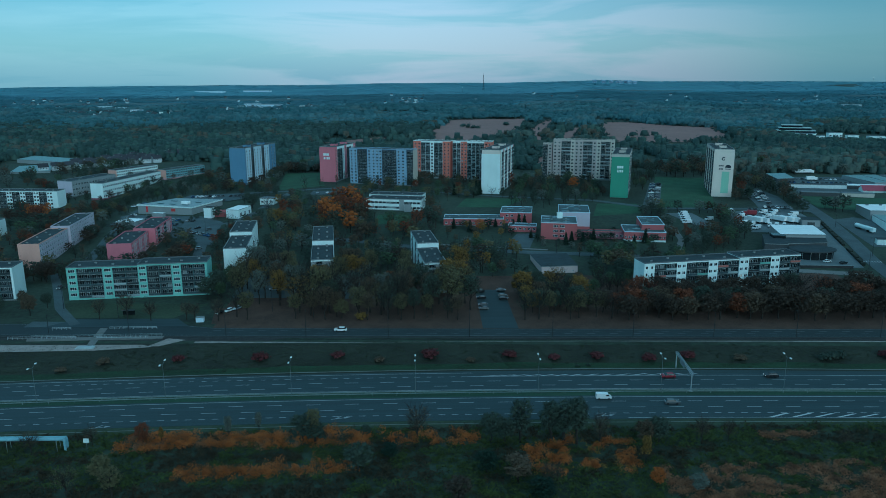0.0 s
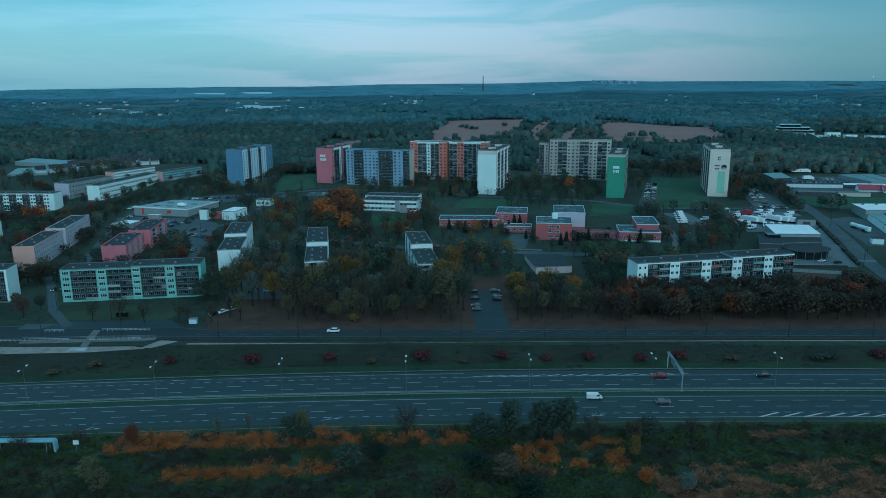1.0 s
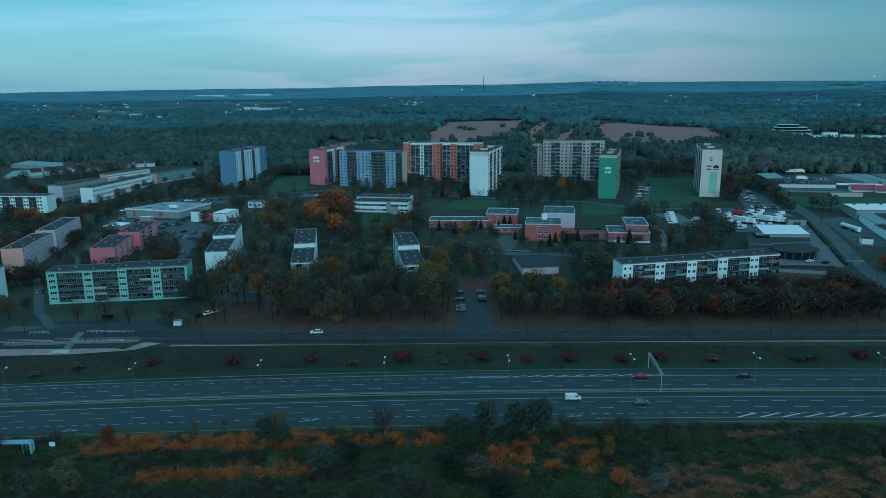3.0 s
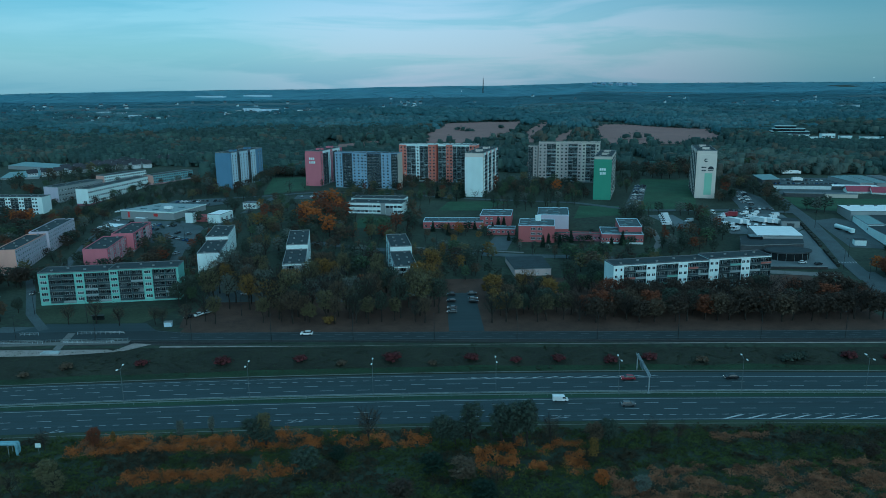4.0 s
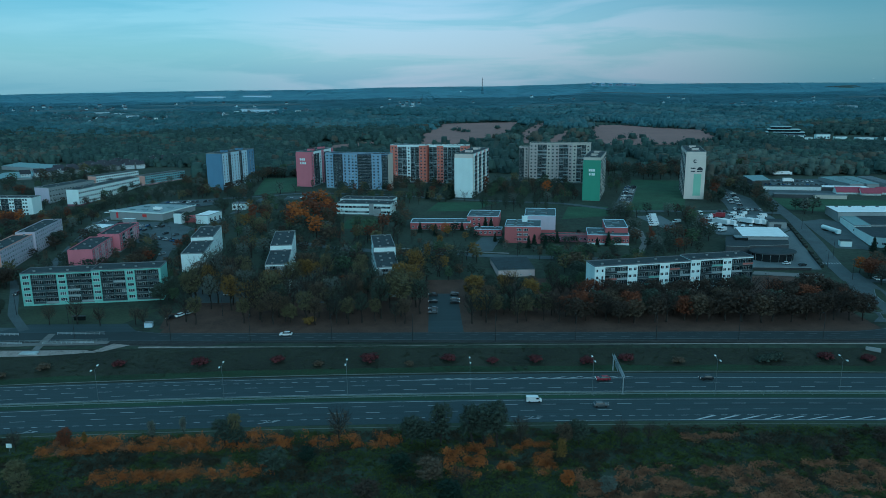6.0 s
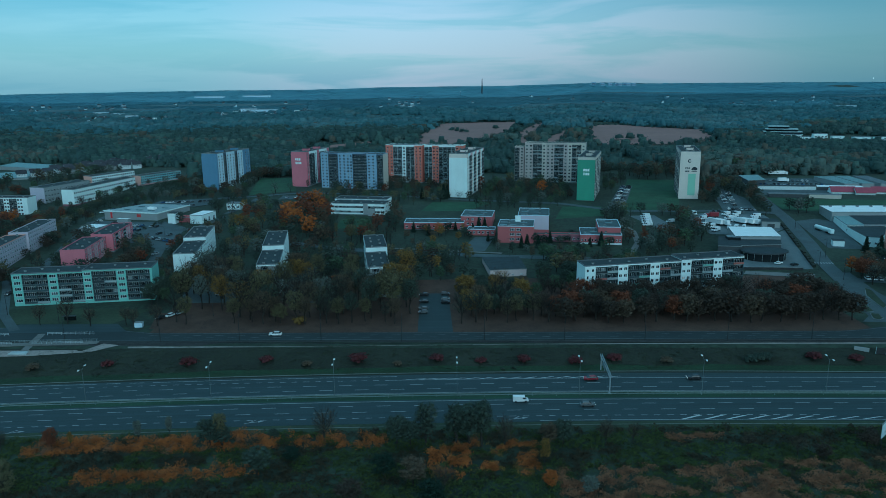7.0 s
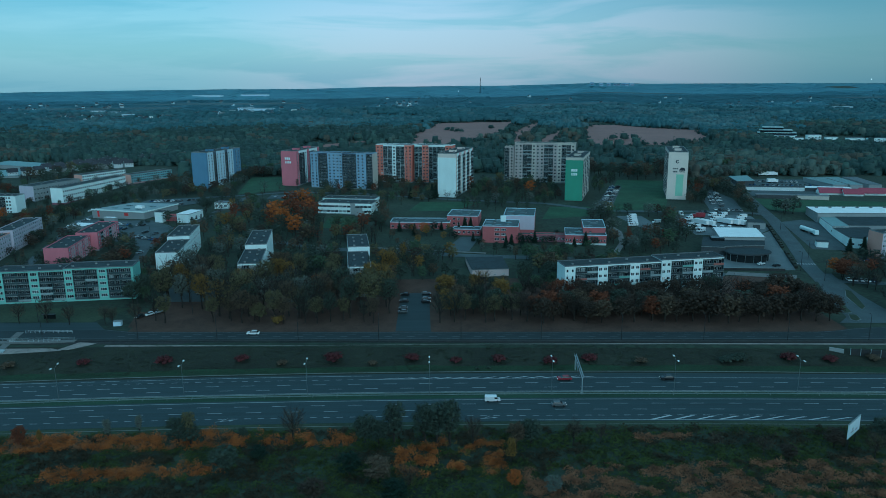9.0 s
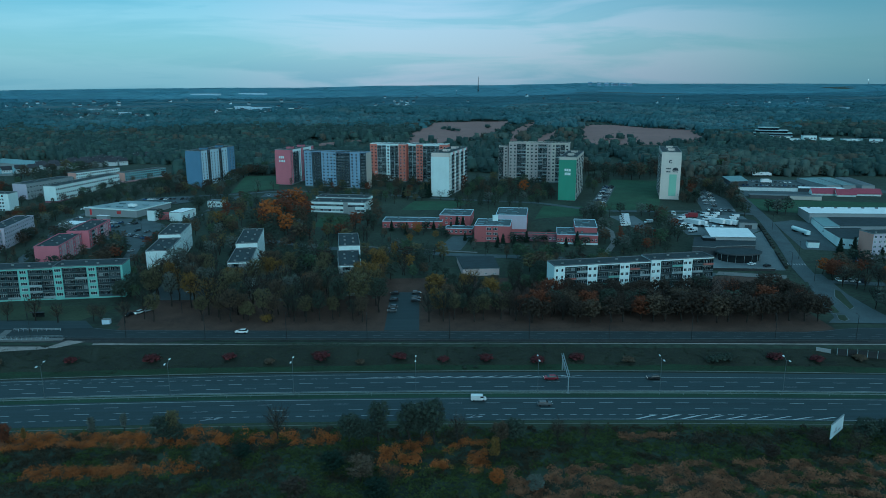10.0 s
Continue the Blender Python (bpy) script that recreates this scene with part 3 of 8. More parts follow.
def facade(b, g, o, ux, n, L, H, spec, floors, fh, plinth, rnd, balc, lit=0.0015, sink=1.5, merge=False, crown=True):
    """One outer wall: cut openings with reveals, windows set back in them, loggias with balconies."""
    total = sum(s[1] for s in spec)
    k = L / total
    crown = any(s[0] == "l" for s in spec) and floors < 8   # a plain band runs above the loggias
    xs, zs = {0.0, L}, {-sink, plinth * 0.98, plinth + floors * fh - 0.18, H}
    ops, bands, x = [], [], 0.0
    for s in spec:
        kind, w = s[0], s[1] * k
        wm = s[2] if len(s) > 2 else 0
        bands.append((x, x + w, wm))
        xs.add(x + w)
        xs.add(x)
        c = x + w / 2
        for fl in range(floors):
            z = plinth + fl * fh
            if kind == "l":
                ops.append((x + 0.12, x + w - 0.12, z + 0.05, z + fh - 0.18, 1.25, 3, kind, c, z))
            elif kind == "d":
                for sgn in (-1, 1):
                    ww, hh = KINDS["w"]
                    cc = c + sgn * w * 0.25
                    ops.append((cc - ww / 2, cc + ww / 2, z + 0.85, z + 0.85 + hh, 0.16, wm, "w", cc, z))
            elif kind in KINDS:
                ww, hh = KINDS[kind]
                ww = min(ww, w * 0.92)
                sill = 0.85 if hh > 0.8 else 1.4
                ops.append((c - ww / 2, c + ww / 2, z + sill, z + sill + hh, 0.16, wm, kind, c, z))
        x += w
    for q in ops:
        xs.update(q[0:2])
        zs.update(q[2:4])
    xs, zs = sorted(xs), sorted(zs)
    solid = np.ones((len(xs) - 1, len(zs) - 1), bool)
    xi = {v: i for i, v in enumerate(xs)}
    zi = {v: i for i, v in enumerate(zs)}
    for q in ops:
        solid[xi[q[0]]:xi[q[1]], zi[q[2]]:zi[q[3]]] = False
    P = lambda a, d, z: tuple(o + ux * a - n * d + Vector((0, 0, z)))
    for i in range(len(xs) - 1):
        xm = (xs[i] + xs[i + 1]) / 2
        wm = next((m for a, c, m in bands if a <= xm <= c), 0)
        j = 0
        while j < len(zs) - 1:
            if not solid[i, j]:
                j += 1
                continue
            e = j
            low = zs[j] < plinth * 0.97
            while e + 1 < len(zs) - 1 and solid[i, e + 1] and not low and not (crown and abs(zs[e + 1] - plinth - floors * fh + 0.18) < 0.01):
                e += 1
            g.face([P(xs[i], 0, zs[j]), P(xs[i + 1], 0, zs[j]), P(xs[i + 1], 0, zs[e + 1]), P(xs[i], 0, zs[e + 1])], 4 if low else 0 if crown and zs[j] > plinth + floors * fh - 0.4 else wm)
            j = e + 1
    turn = Matrix(((ux.x, -n.x, 0, 0), (ux.y, -n.y, 0, 0), (0, 0, 1, 0), (0, 0, 0, 1)))
    for x0, x1, z0, z1, d, wm, kind, c, z in ops:
        g.face([P(x0, 0, z0), P(x0, 0, z1), P(x0, d, z1), P(x0, d, z0)], wm)
        g.face([P(x1, 0, z1), P(x1, 0, z0), P(x1, d, z0), P(x1, d, z1)], wm)
        g.face([P(x0, 0, z1), P(x1, 0, z1), P(x1, d, z1), P(x0, d, z1)], wm)
        g.face([P(x1, 0, z0), P(x0, 0, z0), P(x0, d, z0), P(x1, d, z0)], wm)
        if merge:
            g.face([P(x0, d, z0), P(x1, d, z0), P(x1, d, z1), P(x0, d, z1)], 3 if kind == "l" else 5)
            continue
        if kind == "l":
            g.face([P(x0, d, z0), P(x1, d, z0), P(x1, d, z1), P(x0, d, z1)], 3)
            w = x1 - x0
            nwin = 2 if w > 4.0 else 1
            for q in range(nwin):
                cc = x0 + w * (q + 0.5) / nwin
                part("window", window_mesh(min(2.1, w / nwin * 0.7), 1.65, rnd.random() < lit, 0.05), None, b, at=Matrix.Translation(P(cc, d - 0.06, z0 + 0.5)) @ turn)
            part("balcony", balcony_mesh(w, balc[rnd.randrange(len(balc))] if isinstance(balc, list) else balc), None, b, at=Matrix.Translation(P(c, 0, z0)) @ turn)
        else:
            part("window", window_mesh(x1 - x0, z1 - z0, rnd.random() < lit, 0.12 if b.matrix_basis.translation.y < 450 else 0.05), None, b, at=Matrix.Translation(P(c, d - 0.05, z0)) @ turn)


def block(name, label, fl, ang, L, D, top, floors, mats, front, right=None, left=None, backs=None, plinth=0.9, attic=0.8, balc=None, roof=ROOF, vents=6, lit=0.0015, category="apartment building", group="", seed=1, base=None, b=None, body_name="wall", coping=CONCRETE):
    """A flat-roofed block. fl: its near left corner; ang: the bearing of its front; mats: three wall paints, loggia paint, plinth paint."""
    rnd = random.Random(seed)
    a = radians(ang)
    ux, v = Vector((math.cos(a), math.sin(a), 0)), Vector((-math.sin(a), math.cos(a), 0))
    o = Vector((fl[0], fl[1], 0))
    corners = [o, o + ux * L, o + ux * L + v * D, o + v * D]
    z0 = base if base is not None else min(land(c.x, c.y) for c in corners)
    H = top - z0
    fh = (H - plinth - attic) / floors
    if b is None:
        b = thing(name, label, category, pose(fl[0], fl[1], z0), group)
        shift = Vector((0, 0, 0))
    else:
        shift = Vector((fl[0], fl[1], z0)) - b.matrix_basis.translation
    mats = list(mats)
    while len(mats) < 3:
        mats.insert(1, mats[0])
    while len(mats) < 5:
        mats.append(mats[0] if len(mats) < 4 else CONCRETE)
    mats.append(GLASS)
    FOOT.append((o.copy(), ux, v, L, D))
    g = Geo()
    blank = [("b", 1.0)]
    for oo, d, n, ln, spec in ((Vector(), ux, -v, L, front), (ux * L, v, ux, D, right), (ux * L + v * D, -ux, v, L, backs), (v * D, -v, -ux, D, left)):
        facade(b, g, shift + oo, d, n, ln, H, spec or blank, floors, fh, plinth, rnd, balc or mats[0], lit, merge=(o + oo + d * ln / 2 - MID).dot(n) > -4)
    part(body_name, g, mats, b)
    # roof deck behind a parapet
    r = Geo()
    turn = Matrix.Translation(shift) @ Matrix.Rotation(a, 4, "Z")
    t = 0.18
    r.face([(t, t, H - 0.35), (L - t, t, H - 0.35), (L - t, D - t, H - 0.35), (t, D - t, H - 0.35)], 0)
    for x0, x1, y0, y1 in ((-0.06, L + 0.06, -0.06, t), (-0.06, L + 0.06, D - t, D + 0.06), (-0.06, t, t, D - t), (L - t, L + 0.06, t, D - t)):
        r.box(x0, x1, y0, y1, H - 0.4, H + 0.06, 1)
    part("roof", r, [roof, coping], b, at=turn)
    vg = Geo()
    vg.box(-0.5, 0.5, -0.35, 0.35, 0, 0.9)
    vg.box(-0.6, 0.6, -0.45, 0.45, 0.9, 1.0, 1)
    vm = vg.mesh("chimney", [CONCRETE, ROOF])
    for i in range(vents):
        if L >= D:
            x, y = L * (i + 0.5) / vents + rnd.uniform(-1, 1), D * (0.35 + 0.3 * (i % 2))
        else:
            x, y = L * (0.3 + 0.4 * (i % 2)), D * (i + 0.5) / vents + rnd.uniform(-1, 1)
        part("chimney", vm, None, b, at=turn @ pose(x, y, H - 0.4))
    b["height"] = H
    return b, shift, ux, v, H


MINT = plaster("mint_plaster", (0.29, 0.505, 0.44))
MINT_DK = plaster("grey_green_plaster", (0.10, 0.16, 0.17))
WHITE = plaster("white_plaster", (0.77, 0.84, 0.82))
CREAM = plaster("cream_plaster", (0.70, 0.62, 0.55))
PINK = plaster("pink_plaster", (0.50, 0.17, 0.21))
PINK_PALE = plaster("pale_pink_plaster", (0.60, 0.36, 0.38))
PEACH = plaster("peach_plaster", (0.62, 0.36, 0.29))
LILAC = plaster("lilac_grey_plaster", (0.52, 0.47, 0.54))
BLUE = plaster("blue_plaster", (0.16, 0.25, 0.37))
BLUE_PALE = plaster("pale_blue_plaster", (0.56, 0.66, 0.74))
BLUE_GREY = plaster("blue_grey_plaster", (0.30, 0.39, 0.51))
SLATE = plaster("slate_blue_plaster", (0.085, 0.11, 0.15))
ORANGE = plaster("orange_plaster", (0.55, 0.19, 0.14))
ORANGE_PALE = plaster("apricot_plaster", (0.62, 0.36, 0.28))
TAUPE = plaster("taupe_plaster", (0.45, 0.395, 0.37))
SAND = plaster("sand_plaster", (0.52, 0.48, 0.42))
GREEN = plaster("green_plaster", (0.125, 0.30, 0.20))
BRICKRED = plaster("brick_red_plaster", (0.36, 0.115, 0.12))
MAROON = plaster("maroon_plaster", (0.26, 0.12, 0.15))
GREY_WALL = plaster("grey_plaster", (0.30, 0.31, 0.31))
# the shade inside the recesses is put into this wall colour
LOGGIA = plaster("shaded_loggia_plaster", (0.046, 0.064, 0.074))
BALC_GREY = mat("balcony_panel", (0.050, 0.072, 0.082), 0.7, var=0.2, rand=0.6)
BALC_PALE = mat("pale_balcony_panel", (0.34, 0.39, 0.40), 0.7, var=0.2, rand=0.5)
BALC_DARK = mat("dark_balcony_panel", (0.026, 0.038, 0.046), 0.7, var=0.2, rand=0.5)
BALC_MINT = mat("mint_balcony_panel", (0.20, 0.38, 0.33), 0.7, var=0.2, rand=0.4)
BALC_RED = mat("red_balcony_panel", (0.32, 0.12, 0.10), 0.7, var=0.2, rand=0.4)

fr_A = [("W", 4.4), ("l", 5.6, 1), ("l", 5.6, 1), ("W", 4.4), ("l", 5.6, 1), ("l", 5.6, 1), ("W", 4.0), ("l", 5.6, 1), ("l", 5.6, 1), ("W", 4.4), ("l", 5.6, 1), ("l", 5.4, 1), ("b", 1.0)]
mint = dict(balc=[BALC_GREY, BALC_GREY, BALC_DARK, BALC_GREY, BALC_PALE], coping=ROOF_GREY)
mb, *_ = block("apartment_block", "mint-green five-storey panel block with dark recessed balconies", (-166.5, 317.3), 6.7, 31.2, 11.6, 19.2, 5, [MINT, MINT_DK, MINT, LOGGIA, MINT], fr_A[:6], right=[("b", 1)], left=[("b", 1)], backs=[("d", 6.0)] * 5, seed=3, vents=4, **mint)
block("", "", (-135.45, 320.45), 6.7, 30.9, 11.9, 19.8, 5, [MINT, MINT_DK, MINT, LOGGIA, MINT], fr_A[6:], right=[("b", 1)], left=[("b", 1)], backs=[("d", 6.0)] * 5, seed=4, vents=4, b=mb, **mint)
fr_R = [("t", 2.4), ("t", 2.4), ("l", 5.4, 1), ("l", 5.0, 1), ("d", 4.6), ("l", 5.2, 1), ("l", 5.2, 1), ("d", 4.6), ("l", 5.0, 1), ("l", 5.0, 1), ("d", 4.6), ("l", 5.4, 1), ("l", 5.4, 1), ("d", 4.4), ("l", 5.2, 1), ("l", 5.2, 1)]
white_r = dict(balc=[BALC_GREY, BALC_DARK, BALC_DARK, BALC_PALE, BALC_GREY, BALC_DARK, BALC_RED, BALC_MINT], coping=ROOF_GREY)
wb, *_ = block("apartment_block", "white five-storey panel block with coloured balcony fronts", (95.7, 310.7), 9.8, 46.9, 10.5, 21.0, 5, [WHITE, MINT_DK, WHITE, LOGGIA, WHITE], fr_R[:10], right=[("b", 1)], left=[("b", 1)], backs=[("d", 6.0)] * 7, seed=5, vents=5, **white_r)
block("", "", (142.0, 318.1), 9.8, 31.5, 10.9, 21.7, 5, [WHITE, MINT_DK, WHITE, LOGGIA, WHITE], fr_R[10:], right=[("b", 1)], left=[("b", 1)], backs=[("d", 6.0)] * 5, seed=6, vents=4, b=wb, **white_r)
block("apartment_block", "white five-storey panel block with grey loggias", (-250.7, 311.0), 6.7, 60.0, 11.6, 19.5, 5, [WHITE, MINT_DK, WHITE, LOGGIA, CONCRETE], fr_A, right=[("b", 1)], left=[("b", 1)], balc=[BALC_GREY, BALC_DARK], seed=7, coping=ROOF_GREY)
sideA = [("d", 5.5), ("t", 2.5), ("d", 5.5), ("d", 5.5), ("t", 2.5), ("d", 5.5)]
pb, *_ = block("apartment_block", "peach and lilac-grey panel block with long window rows", (-215.3, 365.7), 7.8, 10.6, 42.0, 19.2, 5, [PEACH, LILAC, LILAC, LOGGIA, CONCRETE], [("b", 1, 0)], right=[(k, w, 1) for k, w in sideA * 2][:9], left=[(k, w, 1) for k, w in sideA * 2][:9], balc=[BALC_PALE], seed=8, coping=PEACH, vents=6)
block("", "", (-219.6, 407.6), 7.8, 10.6, 43.0, 20.4, 5, [PEACH, LILAC, LILAC, LOGGIA, CONCRETE], [("b", 1, 1)], right=[(k, w, 1) for k, w in sideA * 2][:9], left=[(k, w, 1) for k, w in sideA * 2][:9], balc=[BALC_PALE], seed=12, coping=LILAC, vents=6, b=pb)
block("apartment_block", "pink four-storey block with a lower front section", (-173.0, 373.5), 7.0, 12.6, 35.0, 17.3, 4, [PINK, PINK_PALE, PINK, LOGGIA, CONCRETE], [("b", 1)], right=[("w", 3, 0), ("t", 2.2, 1), ("w", 3, 1), ("w", 3, 0), ("t", 2.2, 1), ("w", 3, 1), ("w", 3, 0), ("t", 2.2, 1), ("w", 3, 1), ("w", 3, 0)], left=[("d", 6)] * 5, balc=[BALC_RED, BALC_PALE], seed=9, coping=PINK)
block("apartment_block", "pink four-storey block standing behind its lower twin", (-173.2, 409.6), 5.0, 12.2, 36.0, 18.4, 4, [PINK, PINK_PALE, PINK, LOGGIA, CONCRETE], [("b", 1)], right=[("w", 3, 0), ("l", 3.2, 1), ("w", 3, 1), ("w", 3, 0), ("l", 3.2, 1), ("w", 3, 1), ("t", 2.4, 1), ("w", 3, 0)], left=[("d", 6)] * 5, balc=[BALC_RED, BALC_PALE], seed=10, coping=PINK)
ends = [("d", 5.0), ("t", 2.4), ("d", 5.0), ("d", 5.0), ("t", 2.4), ("d", 5.0)]
for nm, fl, w, dp, tp, sd in (("n", (-105.5, 353.6), 11.3, 31.0, 19.2, 11), ("n", (-110.6, 384.8), 11.8, 32.0, 21.2, 12), ("b", (-57.5, 330.0), 10.8, 31.0, 18.8, 13), ("b", (-61.8, 361.3), 11.0, 38.0, 21.2, 14), ("c", (-3.6, 322.5), 10.6, 31.0, 18.8, 15), ("c", (-7.4, 353.9), 10.9, 31.0, 21.2, 16)):
    block("apartment_block", "white end-on five-storey panel block among the trees", fl, 8.0, w, dp, tp, 5, [WHITE, WHITE, GREY_WALL, LOGGIA, CONCRETE], [("b", 2.2, 2), ("l", 3.6, 2), ("b", 4.6, 2), ("b", 1, 2)] if sd in (13, 15) else [("b", 1)], right=ends, left=[("d", 5.0), ("l", 3.6), ("d", 5.0), ("d", 5.0), ("l", 3.6), ("d", 5.0)], balc=[BALC_GREY, BALC_PALE], seed=sd, coping=CONCRETE, group="end-on white blocks")

GRID = -16.5


def bars(parent, m, z, x0, widths, h, depth=0.04, mat_=None, row=0.9):
    """Unreadable wall lettering as plain bars."""
    for i, (x, w) in enumerate(widths):
        g = Geo()
        g.box(x, x + w, -depth, 0.0, z, z + h)
        part("lettering", g, [mat_ or WHITE], parent, at=m)


def tower(label, fl, w, dp, gable_top, body_top, gable, body, side_l, side_r, balc, seed, floors=11, ang=GRID, base=None, panel=True, frm=None):
    b, shift, ux, v, H = block("tower_block", label, fl, ang, w, dp, body_top, floors, body, frm or [("b", 1)], right=side_r, left=side_l, backs=[("d", 5)] * 3, plinth=1.2, attic=2.2, balc=balc, seed=seed, vents=8, group="eleven-storey towers", base=base, lit=0.0015)
    m = Matrix.Rotation(radians(ang), 4, "Z")
    if panel:
        g = Geo()
        g.box(-0.15, w + 0.15, -0.32, -0.003, 0.3, gable_top - b.matrix_basis.translation.z)
        part("gable_panel", g, [gable], b, at=m)
    # lift-machine rooms on the roof
    for f in (0.25, 0.7):
        g = Geo()
        g.box(w * 0.35, w * 0.7, dp * f, dp * f + 5, H - 0.4, H + 1.5)
        g.box(w * 0.35 - 0.15, w * 0.7 + 0.15, dp * f - 0.15, dp * f + 5.15, H + 1.5, H + 1.65, 1)
        part("machine_room", g, [body[0], ROOF], b, at=m)
    return b, m


tb, tm = tower("pink-gabled eleven-storey tower with white striped sides", (-97.0, 626.0), 14.4, 46.0, 44.2, 46.2, PINK, [PINK, WHITE, PINK, LOGGIA, CONCRETE], [("d", 5)] * 8, [("w", 3, 0), ("l", 3.4, 1), ("l", 3.4, 1), ("w", 3, 1), ("w", 3, 0), ("l", 3.4, 1), ("l", 3.4, 1), ("w", 3, 1), ("w", 3, 0)], [BALC_DARK, BALC_GREY], 21)
bars(tb, tm @ pose(0, -0.33, 0), 23.0, 0, [(3.6, 1.4), (5.3, 1.5), (7.1, 1.6)], 2.0)
bars(tb, tm @ pose(0, -0.33, 0), 19.8, 0, [(3.8, 1.2), (5.6, 0.6), (6.6, 1.3), (8.2, 1.2)], 2.0)
tb, tm = tower("green-gabled eleven-storey tower with a pale body", (136.6, 541.0), 12.9, 52.0, 44.8, 47.2, GREEN, [SAND, WHITE, SAND, LOGGIA, CONCRETE], [("d", 5)] * 8, [("w", 3.0), ("l", 3.4), ("l", 3.4), ("w", 3.0)] * 4, [BALC_GREY, BALC_PALE], 22, ang=-17.5)
bars(tb, tm @ pose(0, -0.33, 0), 22.5, 0, [(4.2, 1.3), (5.7, 1.4), (7.3, 1.5)], 1.9)
bars(tb, tm @ pose(0, -0.33, 0), 19.5, 0, [(4.4, 0.9), (5.6, 0.5), (6.4, 1.1), (7.7, 1.1)], 1.9)
tb, tm = tower("cream-gabled eleven-storey tower with a green stripe and dark emblems", (215.0, 542.0), 14.2, 52.0, 47.4, 50.4, CREAM, [CREAM, TAUPE, CREAM, LOGGIA, CONCRETE], [("w", 3.0), ("l", 3.4, 1), ("l", 3.4, 1), ("w", 3.0)] * 4, [("d", 5)] * 8, [BALC_DARK, BALC_GREY], 23, ang=-14.5)
STRIPE = plaster("pale_green_stripe", (0.36, 0.56, 0.42))
g = Geo()
g.box(6.2, 11.6, -0.05, 0, 3.0, 19.5)
part("wall_stripe", g, [STRIPE], tb, at=tm @ pose(0, -0.33, 0))
EMBLEM = plaster("dark_emblem_paint", (0.035, 0.04, 0.05))
g = Geo()
for i in range(18):
    t0, t1 = radians(40 + i * 16), radians(40 + (i + 1) * 16)
    g.face([(6.6 + 1.35 * math.cos(t0), -0.04, 29.2 + 1.35 * math.sin(t0)), (6.6 + 1.35 * math.cos(t1), -0.04, 29.2 + 1.35 * math.sin(t1)), (6.6 + 0.7 * math.cos(t1), -0.04, 29.2 + 0.7 * math.sin(t1)), (6.6 + 0.7 * math.cos(t0), -0.04, 29.2 + 0.7 * math.sin(t0))])
part("ring_emblem", g, [EMBLEM], tb, at=tm @ pose(0, -0.33, 0))
g = Geo()
for i in range(12):
    t0, t1 = radians(i * 15), radians((i + 1) * 15)
    g.face([(10.4, -0.04, 22.4), (10.4 + 2.2 * math.cos(t0), -0.04, 22.4 + 2.4 * math.sin(t0)), (10.4 + 2.2 * math.cos(t1), -0.04, 22.4 + 2.4 * math.sin(t1))])
part("dome_emblem", g, [EMBLEM], tb, at=tm @ pose(0, -0.33, 0))
bars(tb, tm @ pose(0, -0.33, 0), 23.4, 0, [(3.6, 1.0), (4.8, 1.2), (6.2, 0.9)], 0.9, mat_=EMBLEM)
bars(tb, tm @ pose(0, -0.33, 0), 21.0, 0, [(3.8, 1.4), (5.4, 1.4)], 0.9, mat_=EMBLEM)
bars(tb, tm @ pose(0, -0.33, 0), 21.2, 0, [(8.4, 3.8)], 0.6, mat_=EMBLEM)
tower("white-gabled eleven-storey tower with pink-edged sides", (39.4, 561.0), 14.6, 56.0, 45.6, 49.0, WHITE, [CREAM, WHITE, PINK_PALE, LOGGIA, CONCRETE], [("d", 5)] * 9, [("w", 3.0), ("w", 3.0, 1), ("l", 3.4, 1), ("l", 3.4, 2)] * 4, [BALC_PALE, BALC_GREY], 24, ang=-17)
tower("blue eleven-storey tower with pale blue window bays", (-175.0, 626.0), 14.8, 54.0, 43.0, 45.5, BLUE, [BLUE, BLUE_PALE, SLATE, LOGGIA, CONCRETE], [("d", 5)] * 9, [("b", 1.0, 0), ("w", 3, 1), ("w", 3, 1), ("l", 3.0, 2), ("w", 3, 1), ("w", 3, 1), ("w", 3, 1), ("l", 3.0, 2), ("w", 3, 1), ("w", 3, 1), ("b", 2.0, 0), ("w", 3, 0), ("w", 3, 0)], [BALC_DARK, BALC_GREY], 25)
f_bg = [("d", 5.6, 0), ("l", 3.6, 1), ("l", 3.6, 1), ("d", 6.2, 0), ("d", 4.6, 0), ("l", 3.4, 1), ("l", 3.6, 1), ("l", 3.4, 1), ("d", 6.2, 0), ("b", 1.0, 0), ("l", 4.6, 1)]
block("tower_block", "long blue-grey eleven-storey slab with dark balcony stacks", (-70.0, 616.0), -18.0, 57.5, 11.5, 45.6, 11, [BLUE_GREY, SLATE, SAND, SLATE, CONCRETE], f_bg, right=[("b", 1, 2)], left=[("b", 1)], backs=[("d", 6)] * 9, plinth=1.0, attic=1.2, balc=[BALC_DARK, BALC_GREY], seed=31, vents=9, group="eleven-storey towers", coping=BLUE_GREY)
g = Geo()
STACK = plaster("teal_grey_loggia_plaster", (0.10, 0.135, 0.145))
o_left = [("w", 3.2, 0), ("w", 2.6, 0), ("l", 3.6, 1), ("l", 3.6, 1), ("w", 3.0, 1), ("l", 3.4, 1), ("l", 3.4, 1), ("w", 3.0, 0), ("w", 2.8, 0)]
o_right = [("l", 3.4, 1), ("l", 3.4, 1), ("w", 2.8, 0), ("w", 2.8, 0), ("l", 3.6, 1), ("l", 3.6, 1), ("l", 3.6, 1), ("l", 3.6, 1), ("w", 2.8, 0), ("w", 2.8, 0)]
